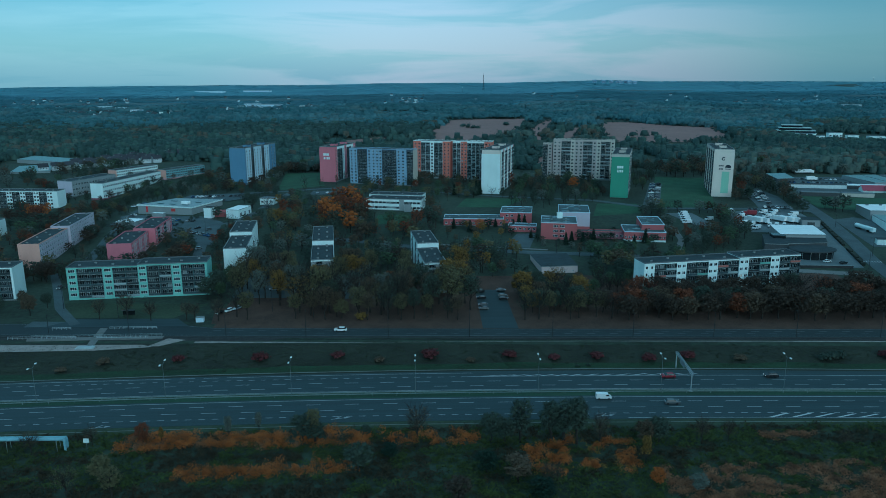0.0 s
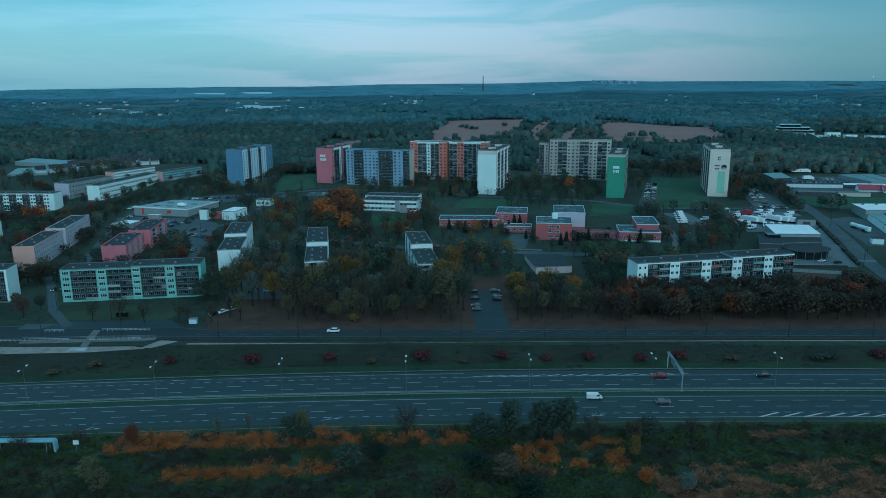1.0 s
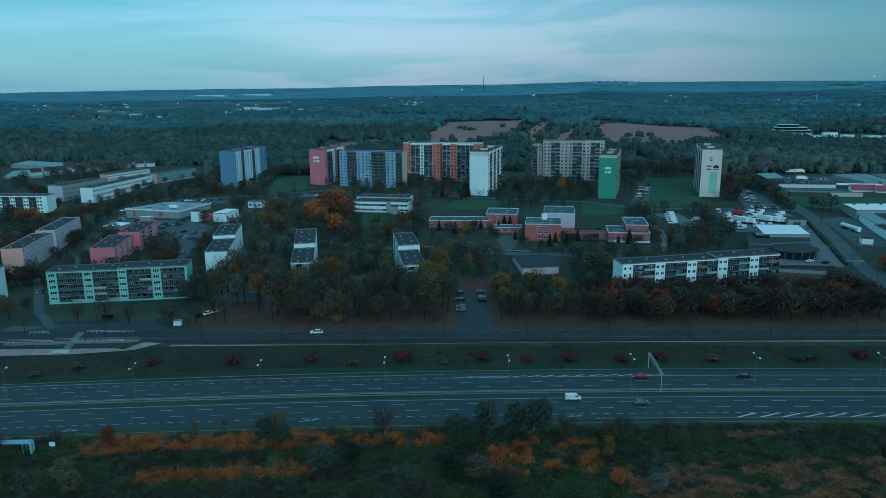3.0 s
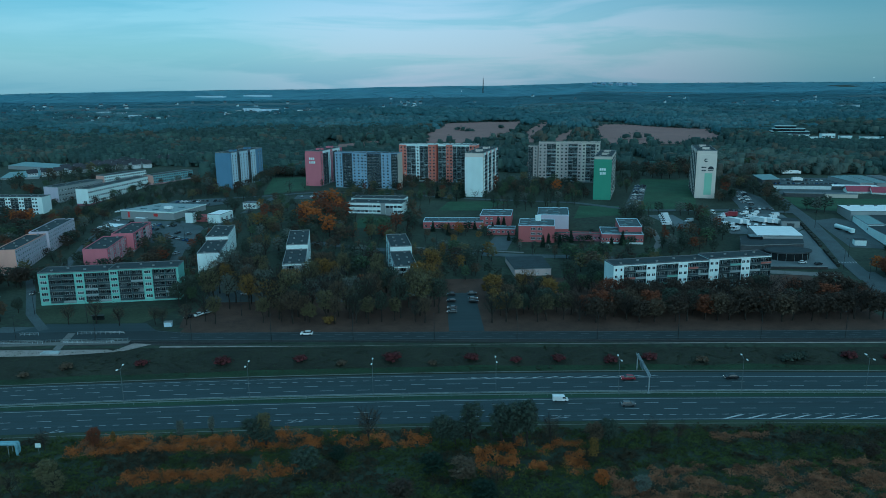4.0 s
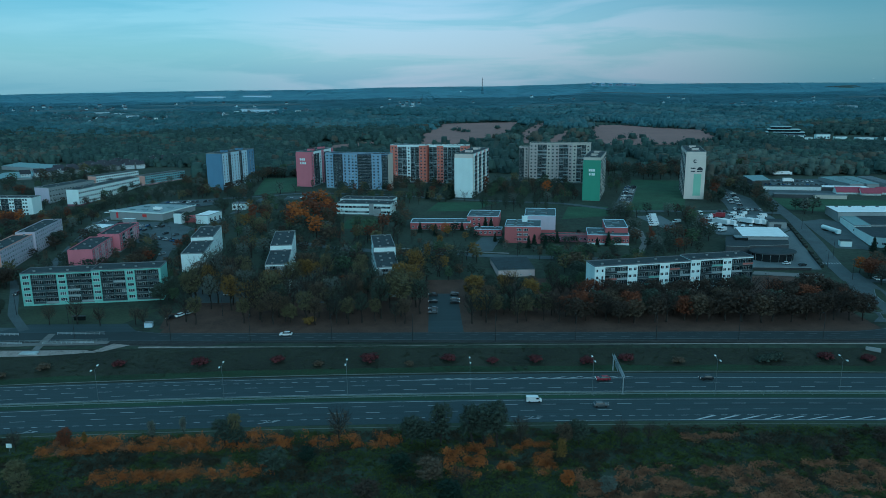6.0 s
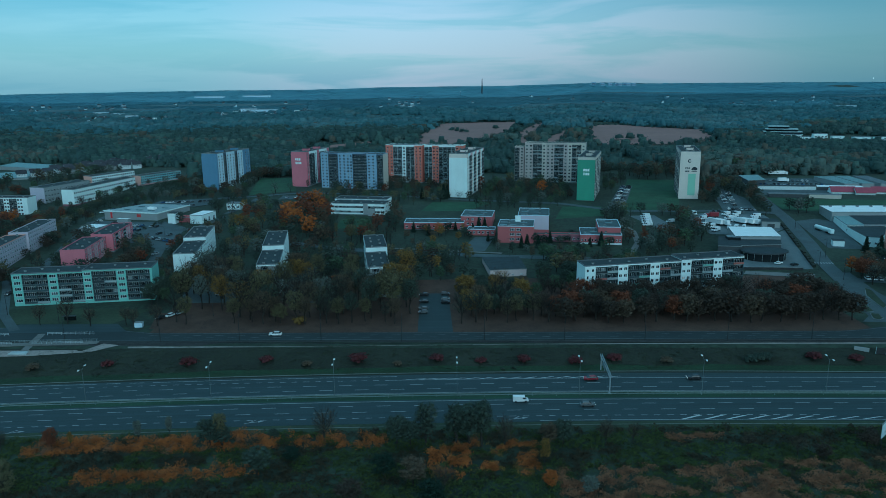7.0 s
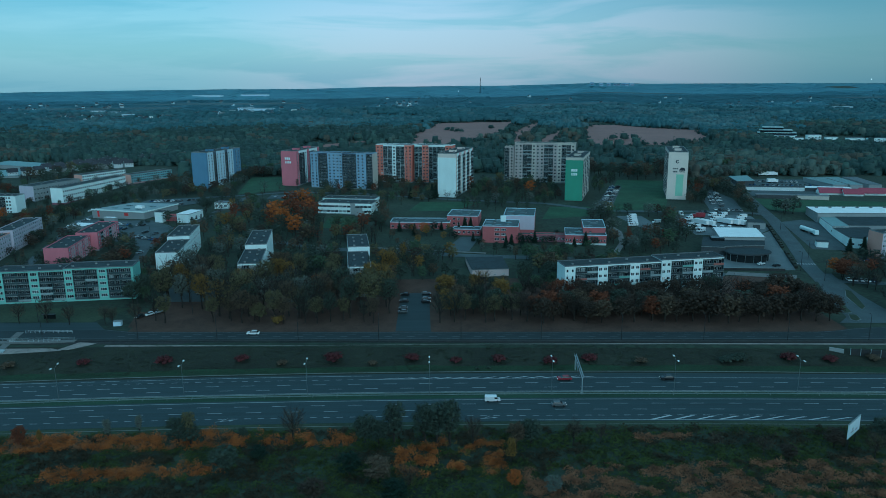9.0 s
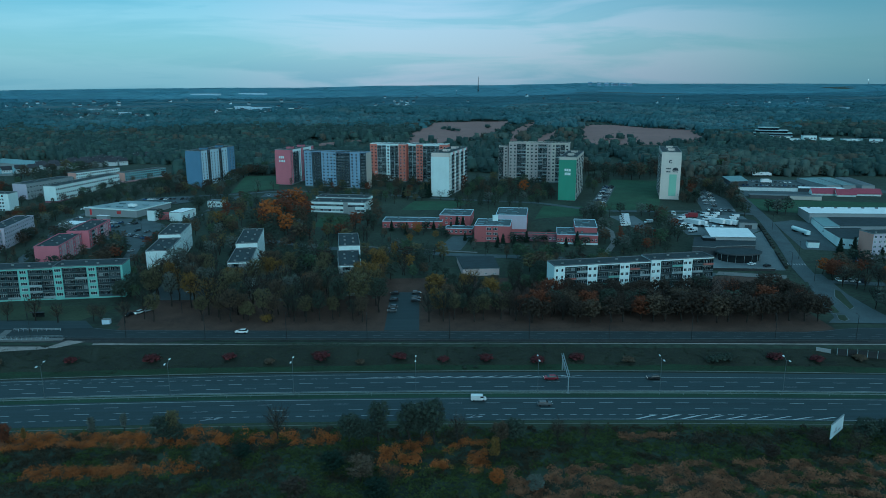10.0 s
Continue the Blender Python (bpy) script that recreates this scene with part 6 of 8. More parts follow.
# ---- trees ----
RESERVED += [(168, 464, 15), (171, 446, 13), (182, 470, 12), (238, 488, 12)]   # open ground round the parked vans
LEAVES = {
    "dark green": leaf_mat("dark_green_leaves", (0.058, 0.075, 0.061)),
    "green": leaf_mat("green_leaves", (0.078, 0.112, 0.067)),
    "olive": leaf_mat("olive_leaves", (0.124, 0.116, 0.064)),
    "yellow": leaf_mat("yellow_leaves", (0.190, 0.126, 0.036)),
    "orange": leaf_mat("orange_leaves", (0.297, 0.105, 0.026)),
    "rust": leaf_mat("rust_leaves", (0.143, 0.055, 0.029)),
    "brown": leaf_mat("brown_leaves", (0.098, 0.078, 0.056)),
    "grey": leaf_mat("grey_green_leaves", (0.126, 0.142, 0.131)),
    "spruce": leaf_mat("spruce_needles", (0.018, 0.034, 0.024)),
    "dusky brown": leaf_mat("dusky_brown_leaves", (0.054, 0.043, 0.034)),
    "red": leaf_mat("red_leaves", (0.085, 0.026, 0.030)),
}


KNOB_V = np.array([(math.cos(a) * q, math.sin(a) * q, z) for q, z, o in ((0.95, -0.7, 0.0), (0.8, 0.6, 0.785)) for a in (o, o + 1.571, o + 3.142, o + 4.712)])
KNOB_F = np.array([(4, 5, 6), (4, 6, 7)] + [t for i in range(4) for t in ((i, (i + 1) % 4, 4 + i), (4 + i, (i + 1) % 4, 4 + (i + 1) % 4))])


def bough(centres, radii, per, size, r, core=0.8, low=-0.4, jitter=0.45):
    """Leafy boughs: each a knobbly dense heart, wrapped in leaf sprays that face outwards. Gives points and triangles."""
    centres, radii = np.asarray(centres, float), np.asarray(radii, float)
    n, vs, fs, k = len(centres), [], [], 0
    if core:
        v = KNOB_V[None] * radii[:, None] * core * r.uniform(0.75, 1.25, (n, 8, 1)) + centres[:, None]
        vs.append(v.reshape(-1, 3))
        fs.append((KNOB_F[None] + 8 * np.arange(n)[:, None, None]).reshape(-1, 3))
        k = 8 * n
    if per:
        m = n * per
        z = r.uniform(low, 1, m)
        a = r.uniform(0, 2 * np.pi, m)
        q = np.sqrt(1 - z * z)
        d = np.stack([q * np.cos(a), q * np.sin(a), z], 1)
        rad = np.repeat(radii, per, 0)
        p = np.repeat(centres, per, 0) + d * rad * r.uniform(0.5 if core else 0.3, 1.5, (m, 1))
        nrm = d / rad * rad.mean(1)[:, None] + jitter * r.normal(size=(m, 3))
        nrm /= np.linalg.norm(nrm, axis=1)[:, None]
        u = np.cross(nrm, r.normal(size=(m, 3)))
        u /= np.linalg.norm(u, axis=1)[:, None]
        w = np.cross(nrm, u)
        s = (np.repeat(np.broadcast_to(np.asarray(size, float), (n,)), per) * r.uniform(0.6, 1.35, m))[:, None]
        vs.append(np.stack([p - u * s, p + u * s - w * s * 0.6, p + w * s * 0.9], 1).reshape(-1, 3))
        fs.append(k + np.arange(3 * m).reshape(-1, 3))
    return np.concatenate(vs), np.concatenate(fs)


def tri_mesh(name, v, f, m_):
    """Mesh of triangles from point and index arrays."""
    me = bpy.data.meshes.new(name)
    me.vertices.add(len(v))
    me.vertices.foreach_set("co", np.ascontiguousarray(v, np.float32).ravel())
    me.loops.add(len(f) * 3)
    me.loops.foreach_set("vertex_index", np.ascontiguousarray(f, np.int32).ravel())
    me.polygons.add(len(f))
    me.polygons.foreach_set("loop_start", np.arange(0, len(f) * 3, 3, dtype=np.int32))
    me.polygons.foreach_set("use_smooth", np.ones(len(f), bool))
    me.update(calc_edges=True)
    me.materials.append(m_)
    return me


def make_tree(kind, seed, light=False):
    """Trunk with limbs, and the boughs of the crown, for a tree about 14 m tall (bush: 3 m)."""
    rnd, r = random.Random(seed), np.random.default_rng(seed)
    t = Geo()
    if kind == "spruce":
        t.tube((0, 0, -0.3), (0, 0, 13), 0.22, 0.04, 6)
        cs, rs = [], []
        for i in range(15):
            z = 1.2 + i * 0.85
            out = 2.9 * (1 - z / 14.2) + 0.2
            for k in range(7):
                a = k * 0.9 + i * 0.5 + rnd.uniform(-0.2, 0.2)
                rr = out * rnd.uniform(0.7, 1.05)
                cs.append((math.cos(a) * rr * 0.62, math.sin(a) * rr * 0.62, z - rr * 0.2))
                rs.append((rr * 0.42 + 0.1, rr * 0.42 + 0.1, 0.42))
        return t, bough(cs, rs, 12, 0.26, r, 0.8, -0.3, 0.4)
    if kind == "bush":
        for i in range(6):
            a = rnd.uniform(0, 6.28)
            t.tube((0, 0, -0.2), (math.cos(a) * 1.0, math.sin(a) * 1.0, 1.8), 0.06, 0.02, 4)
        cs, rs = [], []
        for i in range(13):
            a, rr = i * 2.4, 1.45 * math.sqrt((i + 0.3) / 13)
            h = 2.2 * (1 - (rr / 1.9) ** 2)
            cs.append((math.cos(a) * rr, math.sin(a) * rr, 0.3 + h * rnd.uniform(0.6, 0.9)))
            rs.append([rnd.uniform(0.5, 0.8)] * 3)
        return t, bough(cs, rs, 44, 0.15, r, 0.75, -0.5, 0.5)
    bend = [Vector((rnd.uniform(-0.3, 0.3) * i, rnd.uniform(-0.3, 0.3) * i, z)) for i, z in enumerate((-0.3, 2.8, 5.6, 8.4, 11.0))]
    for i in range(4):
        t.tube(bend[i], bend[i + 1], 0.30 - i * 0.065, 0.30 - (i + 1) * 0.065, 3 if light else 7)
    # limbs, crown base, crown radius, top, boughs, bough size, sprays each, spray size, dense heart
    lim, base, rx, top, nb, br, per, size, core = {
        "tall": (12, 2.2, 2.6, 14.2, 56, 0.27, 38, 0.20, 0.55),
        "thin": (20, 4.2, 3.9, 14.2, 60, 0.21, 34, 0.19, 0.38),
        "bare": (26, 3.0, 4.4, 13.4, 40, 0.26, 26, 0.16, 0.0),
    }.get(kind, (10, 2.2, 4.9, 13.8, 72, 0.22, 34, 0.235, 0.58))
    if light:
        nb, per, size = int(nb * 0.3), int(per * 0.40), size * 1.95
        br *= 1.5
        lim //= 3
    for i in range(lim):
        a = i * 2.4 + rnd.uniform(-0.4, 0.4)
        z0 = base + (top - base) * 0.55 * i / lim
        out = rx * rnd.uniform(0.55, 0.95)
        start = Vector((0, 0, z0))
        end = Vector((math.cos(a) * out, math.sin(a) * out, z0 + rnd.uniform(2.4, 4.6)))
        t.tube(start, end, 0.10, 0.03, 4)
        for k in range(4 if kind == "bare" else 2 if kind == "thin" else 1):
            tw = end + Vector((rnd.uniform(-1.3, 1.3), rnd.uniform(-1.3, 1.3), rnd.uniform(0.6, 2.4)))
            t.tube(start.lerp(end, rnd.uniform(0.4, 0.9)), tw, 0.05, 0.018, 3)
    mid, hz = (base + top) / 2, (top - base) / 2
    cs, rs, twist = [], [], rnd.uniform(0, 6.28)
    for i in range(nb):
        u = -0.78 + 1.6 * (i + 0.5) / nb
        a = i * 2.4 + twist
        q = math.sqrt(max(0.08, 1 - u * u * (0.9 if u > 0 else 0.7))) * (0.72 if i % 4 else 0.3) * rnd.uniform(0.7, 1.2)
        cs.append((math.cos(a) * q * rx, math.sin(a) * q * rx, mid + u * hz * 0.8))
        b = rx * br * rnd.uniform(0.75, 1.25)
        rs.append((b, b, b * rnd.uniform(0.75, 1.0) * max(0.85, 0.5 * hz / rx)))
    return t, bough(cs, rs, per, size, r, core, -0.6, 0.6)


JOINED = []   # trees behind the front blocks grow together into one mass
TREES, WORDS = {}, {"round": "broadleaf tree", "tall": "slender poplar", "bare": "half-bare tree", "thin": "tall thinly leaved tree", "spruce": "spruce", "bush": "low shrub"}


def plant(kind, hue, x, y, h, seed=0, spread=1.0, group="", label=""):
    back = y > 346 and kind != "spruce"
    key = (kind, hue, seed % (3 if kind in ("round", "tall", "bare") else 2), back)
    if key not in TREES:
        t, c = make_tree(kind, 100 + key[2] * 7 + {"round": 1, "tall": 2, "bare": 3, "spruce": 4, "bush": 5, "thin": 6}[kind], back)
        TREES[key] = (t.mesh("trunk", [BARK]), tri_mesh("crown", *c, LEAVES[hue]))
    s = h / (3.0 if kind == "bush" else 14.0)
    m = pose(x, y, land(x, y), 0, 0, (seed * 73) % 360) @ Matrix.Diagonal((s * spread, s * spread, s, 1))
    if back:
        JOINED.append((key, m, hue))
        return None
    name = {"bush": "shrub", "spruce": "spruce_tree", "tall": "poplar_tree"}.get(kind, "tree")
    ob = thing(name, label or f"{hue} {WORDS[kind]} in autumn leaf" if kind not in ("spruce", "bush") else label or f"{hue if hue != 'spruce' else 'dark green'} {WORDS[kind]} growing on open ground", "shrub" if kind == "bush" else "tree", m, group)
    part("trunk", TREES[key][0], None, ob)
    part("crown", TREES[key][1], None, ob)
    return ob


rt = random.Random(5)


def grove(x0, x1, y0, y1, n, hmin, hmax, hues, kinds=("round", "round", "tall", "bare"), gap=3.6, soft=False, group="", spread=1.0, cap=None):
    """Trees at random places in a stretch of the plan, clear of houses and roads."""
    got = []
    for _ in range(n * 12):
        if len(got) >= n:
            break
        x, y = rt.uniform(x0, x1), rt.uniform(y0, y1)
        if not free(x, y, 2.2, soft) or any((x - a) ** 2 + (y - b) ** 2 < gap * gap for a, b in got):
            continue
        got.append((x, y))
        plant(rt.choice(kinds), rt.choice(hues), x, y, rt.uniform(hmin, hmax), rt.randrange(1000), spread * rt.uniform(0.85, 1.15), group)


DK = ("dark green", "dark green", "olive", "brown", "green")
MIX = ("dark green", "green", "olive", "olive", "yellow", "brown", "rust")
# roadside row
for i in range(46):
    x = -84 + i * 6.4 + rt.uniform(-1.6, 1.6)
    if 17 < x < 38 or -73 < x < -62:
        continue
    hue = "brown" if x > 70 else rt.choice(("olive", "brown", "dark green", "brown", "olive"))
    if x > 70:
        plant(rt.choice(("bare", "round", "round")), rt.choice(("dusky brown", "dusky brown", "dusky brown", "rust", "dusky brown", "dusky brown", "brown")), x, 287.5 - 0.03 * x + rt.uniform(-1, 3), rt.uniform(9.5, 13) if x < 112 else rt.uniform(11.5, 15.5), i, 1.15, "roadside row")
    else:
        plant(rt.choice(("bare", "thin", "thin", "bare")), hue, x, 288 - 0.03 * x + rt.uniform(-1.5, 3), rt.uniform(11, 16), i, 1.0, "roadside row")
grove(-58, -43, 293, 335, 12, 15, 21, ("olive", "brown", "olive", "dark green", "yellow"), ("thin", "thin", "bare", "bare"), 4.4, True, "park trees", 1.15)
grove(-42, -29, 294, 326, 4, 14, 19, ("brown", "grey"), ("bare",), 6.0, True, "park trees")
grove(-28, -14, 293, 314, 6, 14, 19, ("brown", "grey", "olive"), ("bare", "bare", "thin"), 5.0, True, "park trees")
grove(-43, -30, 334, 346, 6, 15, 19, ("olive", "yellow", "brown"), ("thin",), 4.5, True, "park trees")
grove(-90, -60, 304, 345, 17, 15, 21, ("olive", "yellow", "olive", "grey", "brown"), ("thin", "thin", "thin", "bare"), 4.5, True, "park trees")
grove(-16, 18, 293, 345, 24, 15, 21, ("olive", "yellow", "grey", "dark green", "brown", "olive"), ("thin", "thin", "thin", "bare"), 4.5, False, "park trees")
grove(36, 72, 292, 330, 28, 9, 13.5, ("yellow", "olive", "dark green", "brown", "dark green"), ("round", "round", "bare"), 4.2, False, "park trees")
grove(72, 205, 291, 298, 36, 9.5, 14, ("dusky brown", "dusky brown", "dark green", "rust", "brown"), ("round", "bare", "round"), 4.4, True, "park trees", 1.1)
grove(72, 205, 298, 309, 34, 11, 16, ("dusky brown", "dusky brown", "dusky brown", "dusky brown", "rust", "dark green"), ("round", "bare", "round"), 4.4, True, "park trees", 1.1)
grove(74, 96, 312, 346, 14, 9, 12, ("dark green", "dusky brown", "green", "dark green"), ("round", "round", "bare"), 4.4, False, "park trees")
plant("round", "rust", 93.5, 309.5, 13.5, 3, 1.0, "park trees")
plant("round", "red", 99.0, 306.5, 10.5, 4, 1.1, "park trees")
plant("round", "orange", -20.3, 334.0, 9.0, 2, 1.1, "park trees")
plant("round", "yellow", 7.5, 322.0, 19.0, 1, 1.0, "park trees")
plant("round", "yellow", 12.0, 330.0, 16.0, 0, 1.0, "park trees")
plant("round", "yellow", 42.0, 318.0, 13.5, 2, 1.2, "park trees")
plant("bush", "yellow", -30.0, 288.0, 4.0, 1, 1.2, "park trees")
plant("round", "olive", -38.5, 290.0, 9.5, 1, 1.1, "park trees")
# round the western blocks
grove(-240, -178, 335, 372, 22, 8, 12, DK, gap=4.5, group="yard trees")
grove(-186, -108, 340, 372, 22, 7, 11, DK, gap=4.5, group="yard trees")
grove(-158, -112, 385, 440, 16, 7, 11, ("dark green", "brown", "rust", "olive"), gap=5, group="yard trees")
grove(-206, -178, 380, 440, 9, 7, 10, DK, gap=5, group="yard trees")
grove(-250, -222, 380, 520, 24, 8, 12, ("dark green", "rust", "olive", "brown"), gap=5, group="yard trees")
grove(-230, -206, 470, 560, 8, 6, 8, DK, gap=5, group="yard trees")
grove(-252, -190, 545, 640, 34, 6, 8.5, ("dark green", "green", "grey", "dark green"), ("round",), 5, group="yard trees")
grove(-330, -270, 440, 515, 22, 8, 13, ("rust", "orange", "dark green", "olive"), gap=5.5, group="yard trees")
grove(-185, -140, 545, 620, 12, 5, 7, DK, gap=6, group="yard trees")
grove(-110, -86, 318, 350, 6, 9, 13, DK, gap=5, group="yard trees")
plant("round", "dark green", -103.0, 316.0, 12.0, 1, 1.0, "yard trees")
plant("round", "dark green", -99.5, 322.0, 14.0, 2, 1.0, "yard trees")
# hedgerow-like belts along the western streets
for xa, ya, xb, yb, n, h0, h1, hs in ((-252, 519, -224, 598, 22, 6.0, 8.0, ("dark green", "green", "dark green")), (-262, 520, -236, 560, 12, 6, 8, ("dark green", "dusky brown")), (-234, 478, -206, 425, 16, 6.5, 9.0, ("dark green", "dark green", "dusky brown")), (-240, 470, -228, 510, 8, 6, 8, ("rust", "dusky brown", "dark green")), (-322, 545, -282, 522, 12, 7.0, 9.5, ("orange", "rust", "dark green", "rust")), (-272, 520, -256, 510, 5, 6, 8, ("dusky brown", "rust")), (-300, 500, -250, 470, 16, 7, 10, ("dark green", "dusky brown")), (-270, 455, -228, 440, 14, 7, 10, ("dark green", "dusky brown")), (-222, 640, -180, 655, 14, 6, 8, ("dark green", "green")), (-350, 640, -322, 612, 12, 7, 9, ("dark green", "dusky brown", "rust")), (-205, 345, -176, 352, 9, 9, 12, ("dark green", "dusky brown")), (-142, 372, -136, 400, 8, 8, 11, ("dark green", "dusky brown", "brown")), (-128, 415, -122, 450, 7, 6, 8, ("dark green", "rust")), (-196, 600, -130, 606, 16, 5, 8, ("dark green", "brown")), (-166, 467, -158, 490, 7, 2.6, 3.4, ("dark green",))):
    for i in range(n):
        t_ = (i + 0.5) / n
        x, y = xa + (xb - xa) * t_ + rt.uniform(-2.5, 2.5), ya + (yb - ya) * t_ + rt.uniform(-3.5, 3.5)
        if free(x, y, 1.2, True):
            plant("round", rt.choice(hs), x, y, rt.uniform(h0, h1), rt.randrange(1000), 1.25, "yard trees")
grove(275, 425, 652, 692, 34, 9, 13, ("grey", "grey", "dark green"), ("round",), 6, True, "eastern trees", 1.2)
for x, y, h, hue in ((240.5, 341.0, 12.0, "rust"), (243.5, 347.0, 11.0, "rust"), (241.8, 352.5, 10.0, "orange"), (246.0, 338.5, 10.5, "brown"), (248.0, 345.0, 9.5, "rust"), (264.4, 366.0, 11.0, "dark green"), (268.0, 360.0, 12.0, "dark green"), (258.0, 350.0, 8.0, "brown"), (230.0, 548.0, 9.0, "dark green"), (234.5, 533.0, 8.5, "dark green"), (238.5, 530.0, 9.5, "spruce"), (241.5, 534.0, 10.0, "dark green"), (277.0, 552.0, 10.0, "rust"), (281.0, 566.0, 9.5, "brown"), (286.0, 574.0, 10.0, "brown")):
    plant("round", hue, x, y, h, int(x), 1.05, "eastern trees")
# middle band, coloured trees behind the white blocks
grove(-94, -64, 400, 425, 10, 8, 12, MIX, gap=5, group="middle trees")
grove(-120, -70, 436, 520, 34, 8, 13, ("olive", "yellow", "dark green", "rust", "brown", "olive"), gap=5.5, group="middle trees")
grove(-72, -40, 436, 520, 16, 13, 18, ("rust", "orange", "rust", "brown", "rust"), ("round",), 5.5, group="middle trees")
grove(-46, 4, 415, 456, 18, 8, 13, ("rust", "dark green", "brown", "olive"), gap=5.5, group="middle trees")
grove(-48, -14, 352, 400, 16, 9, 14, DK, gap=5, group="middle trees")
grove(6, 52, 348, 396, 22, 8, 12, ("dark green", "green", "dark green", "brown", "yellow"), gap=5, group="middle trees")
grove(76, 132, 356, 384, 22, 8, 12, ("dark green", "green", "brown", "olive"), gap=5, group="middle trees")
grove(62, 118, 392, 412, 9, 4.5, 7, ("spruce", "dark green", "brown", "grey"), ("round", "round"), 4.5, group="school trees")
grove(6, 46, 408, 452, 11, 5, 8, ("dark green", "yellow", "brown", "dark green"), gap=4.5, group="school trees")
for x, y, h in ((81.8, 408.5, 8.5), (78.6, 409.0, 7.5), (88.4, 408.0, 8), (126.0, 411.0, 9.0), (17.7, 556.0, 9), (34.7, 553.5, 12), (37.5, 556.6, 11), (24.0, 440.0, 8), (56, 452, 9), (60, 455, 8), (277.0, 386.0, 11), (272.5, 392, 9), (284, 372, 9)):
    plant("spruce", "spruce", x, y, h, int(x), 1.5, "spruces")
for i, (x, y, h) in enumerate(((14, 449, 7), (20, 450, 6), (36, 447, 7.5), (41, 452, 6), (46, 436, 7), (49, 430, 5.5), (52, 447, 6.5), (88, 419, 7), (93, 417, 6), (97, 419, 7.5), (102, 416, 6), (107, 418, 5.5), (119, 409, 6), (131, 410, 6.5), (63, 416, 5), (60, 424, 5.5), (108, 432, 4.5), (113, 436, 4.0))):
    plant(("spruce", "round", "round")[i % 3], ("spruce", "dark green", "spruce")[i % 3], x, y, h, i, 1.5, "school trees")
plant("round", "orange", 29.9, 440.0, 9.5, 1, 1.0, "school trees")
plant("round", "yellow", 31.5, 437.0, 8.0, 2, 1.0, "school trees")
plant("round", "orange", 112.9, 566.0, 13.5, 2, 1.0, "tower trees")
plant("round", "rust", 66.0, 598.0, 12.5, 0, 1.0, "tower trees")
grove(-60, 40, 536, 590, 34, 6, 10, ("dark green", "green", "olive", "dark green", "brown", "rust"), gap=5.5, group="tower trees")
grove(56, 136, 500, 600, 60, 7, 13, ("dark green", "dark green", "brown", "green", "dark green"), gap=5.5, group="tower trees")
grove(-90, 100, 586, 636, 30, 7, 12, DK, gap=6, group="tower trees")
grove(168, 214, 540, 640, 16, 7, 11, DK, gap=6, group="tower trees")
grove(226, 262, 520, 600, 22, 7, 11, ("dark green", "dark green", "rust", "brown"), gap=5, group="tower trees")
grove(148, 196, 396, 476, 26, 6, 10, ("dark green", "rust", "brown", "grey"), gap=5, group="lot trees")
grove(244, 330, 300, 360, 34, 7, 12, ("rust", "rust", "dark green", "brown", "orange"), ("round", "round", "bare"), 5, group="eastern trees")
grove(218, 330, 284, 300, 14, 8, 12, ("dark green", "brown"), gap=6, group="eastern trees")
grove(268, 282, 560, 620, 8, 8, 12, ("rust", "brown"), gap=5, group="eastern trees")
grove(-260, -170, 286, 312, 16, 7, 12, ("brown", "dark green"), ("bare", "round"), 6, group="yard trees")
for x in (-141, -129.5, -118.5, -104, -100, -90):
    plant("bare", "brown", x, 288 + (x * 7) % 5, 9 + (x * 3) % 4, int(-x), 1.0, "junction trees")
# fill of smaller trees and shrubs through the estate
FILL = ("dark green", "dark green", "brown", "olive", "green", "dark green", "grey", "brown", "dark green", "dusky brown")
for x0, x1, y0, y1, n, a, b in ((-100, 5, 348, 520, 95, 6, 10), (5, 60, 348, 398, 26, 5, 8), (60, 160, 348, 400, 34, 4, 6.5), (-60, 140, 520, 640, 110, 4.5, 8), (140, 215, 390, 500, 52, 5, 9), (-260, -120, 345, 520, 90, 5, 8.5), (-330, -180, 520, 700, 90, 4.5, 7), (-190, -90, 500, 690, 70, 5, 9), (150, 300, 600, 690, 70, 7, 12), (255, 300, 480, 600, 30, 6, 10), (232, 360, 290, 360, 40, 6, 11), (240, 330, 690, 720, 30, 7, 12), (-200, -90, 640, 720, 70, 6, 10), (262, 430, 500, 532, 26, 5, 9), (-440, -300, 620, 760, 70, 6, 11), (290, 360, 380, 400, 14, 6, 9)):
    grove(x0, x1, y0, y1, n, a * 1.25, b * 1.35, FILL, ("round", "round", "round", "bare"), 5.0, group="estate trees", spread=1.15)
# bushes on the bank
for x, y, hue, s in ((-119.4, 248.2, "brown", 2.6), (-93.1, 249.9, "red", 2.4), (-63.3, 249.9, "red", 3.2), (-34.8, 251.3, "red", 2.6), (-19.6, 248.3, "brown", 2.0), (-1.0, 250.9, "red", 3.4), (13.8, 247.6, "brown", 1.8), (28.5, 250.4, "red", 2.8), (44.6, 248.7, "red", 2.2), (60.1, 249.3, "red", 2.6), (79.2, 247.3, "red", 2.8), (93.7, 248.8, "red", 2.8), (112.4, 246.7, "brown", 2.4), (167.2, 247.8, "red", 2.9), (182.1, 246.3, "red", 2.6), (-132.1, 242.9, "brown", 2.0), (198, 247, "brown", 2.4)):
    plant("bush", hue, x, y - 2.9, s * 1.15, int(abs(x)), 1.5, "bank bushes", f"{'dark red' if hue == 'red' else 'brown'} rounded shrub on the grass bank")
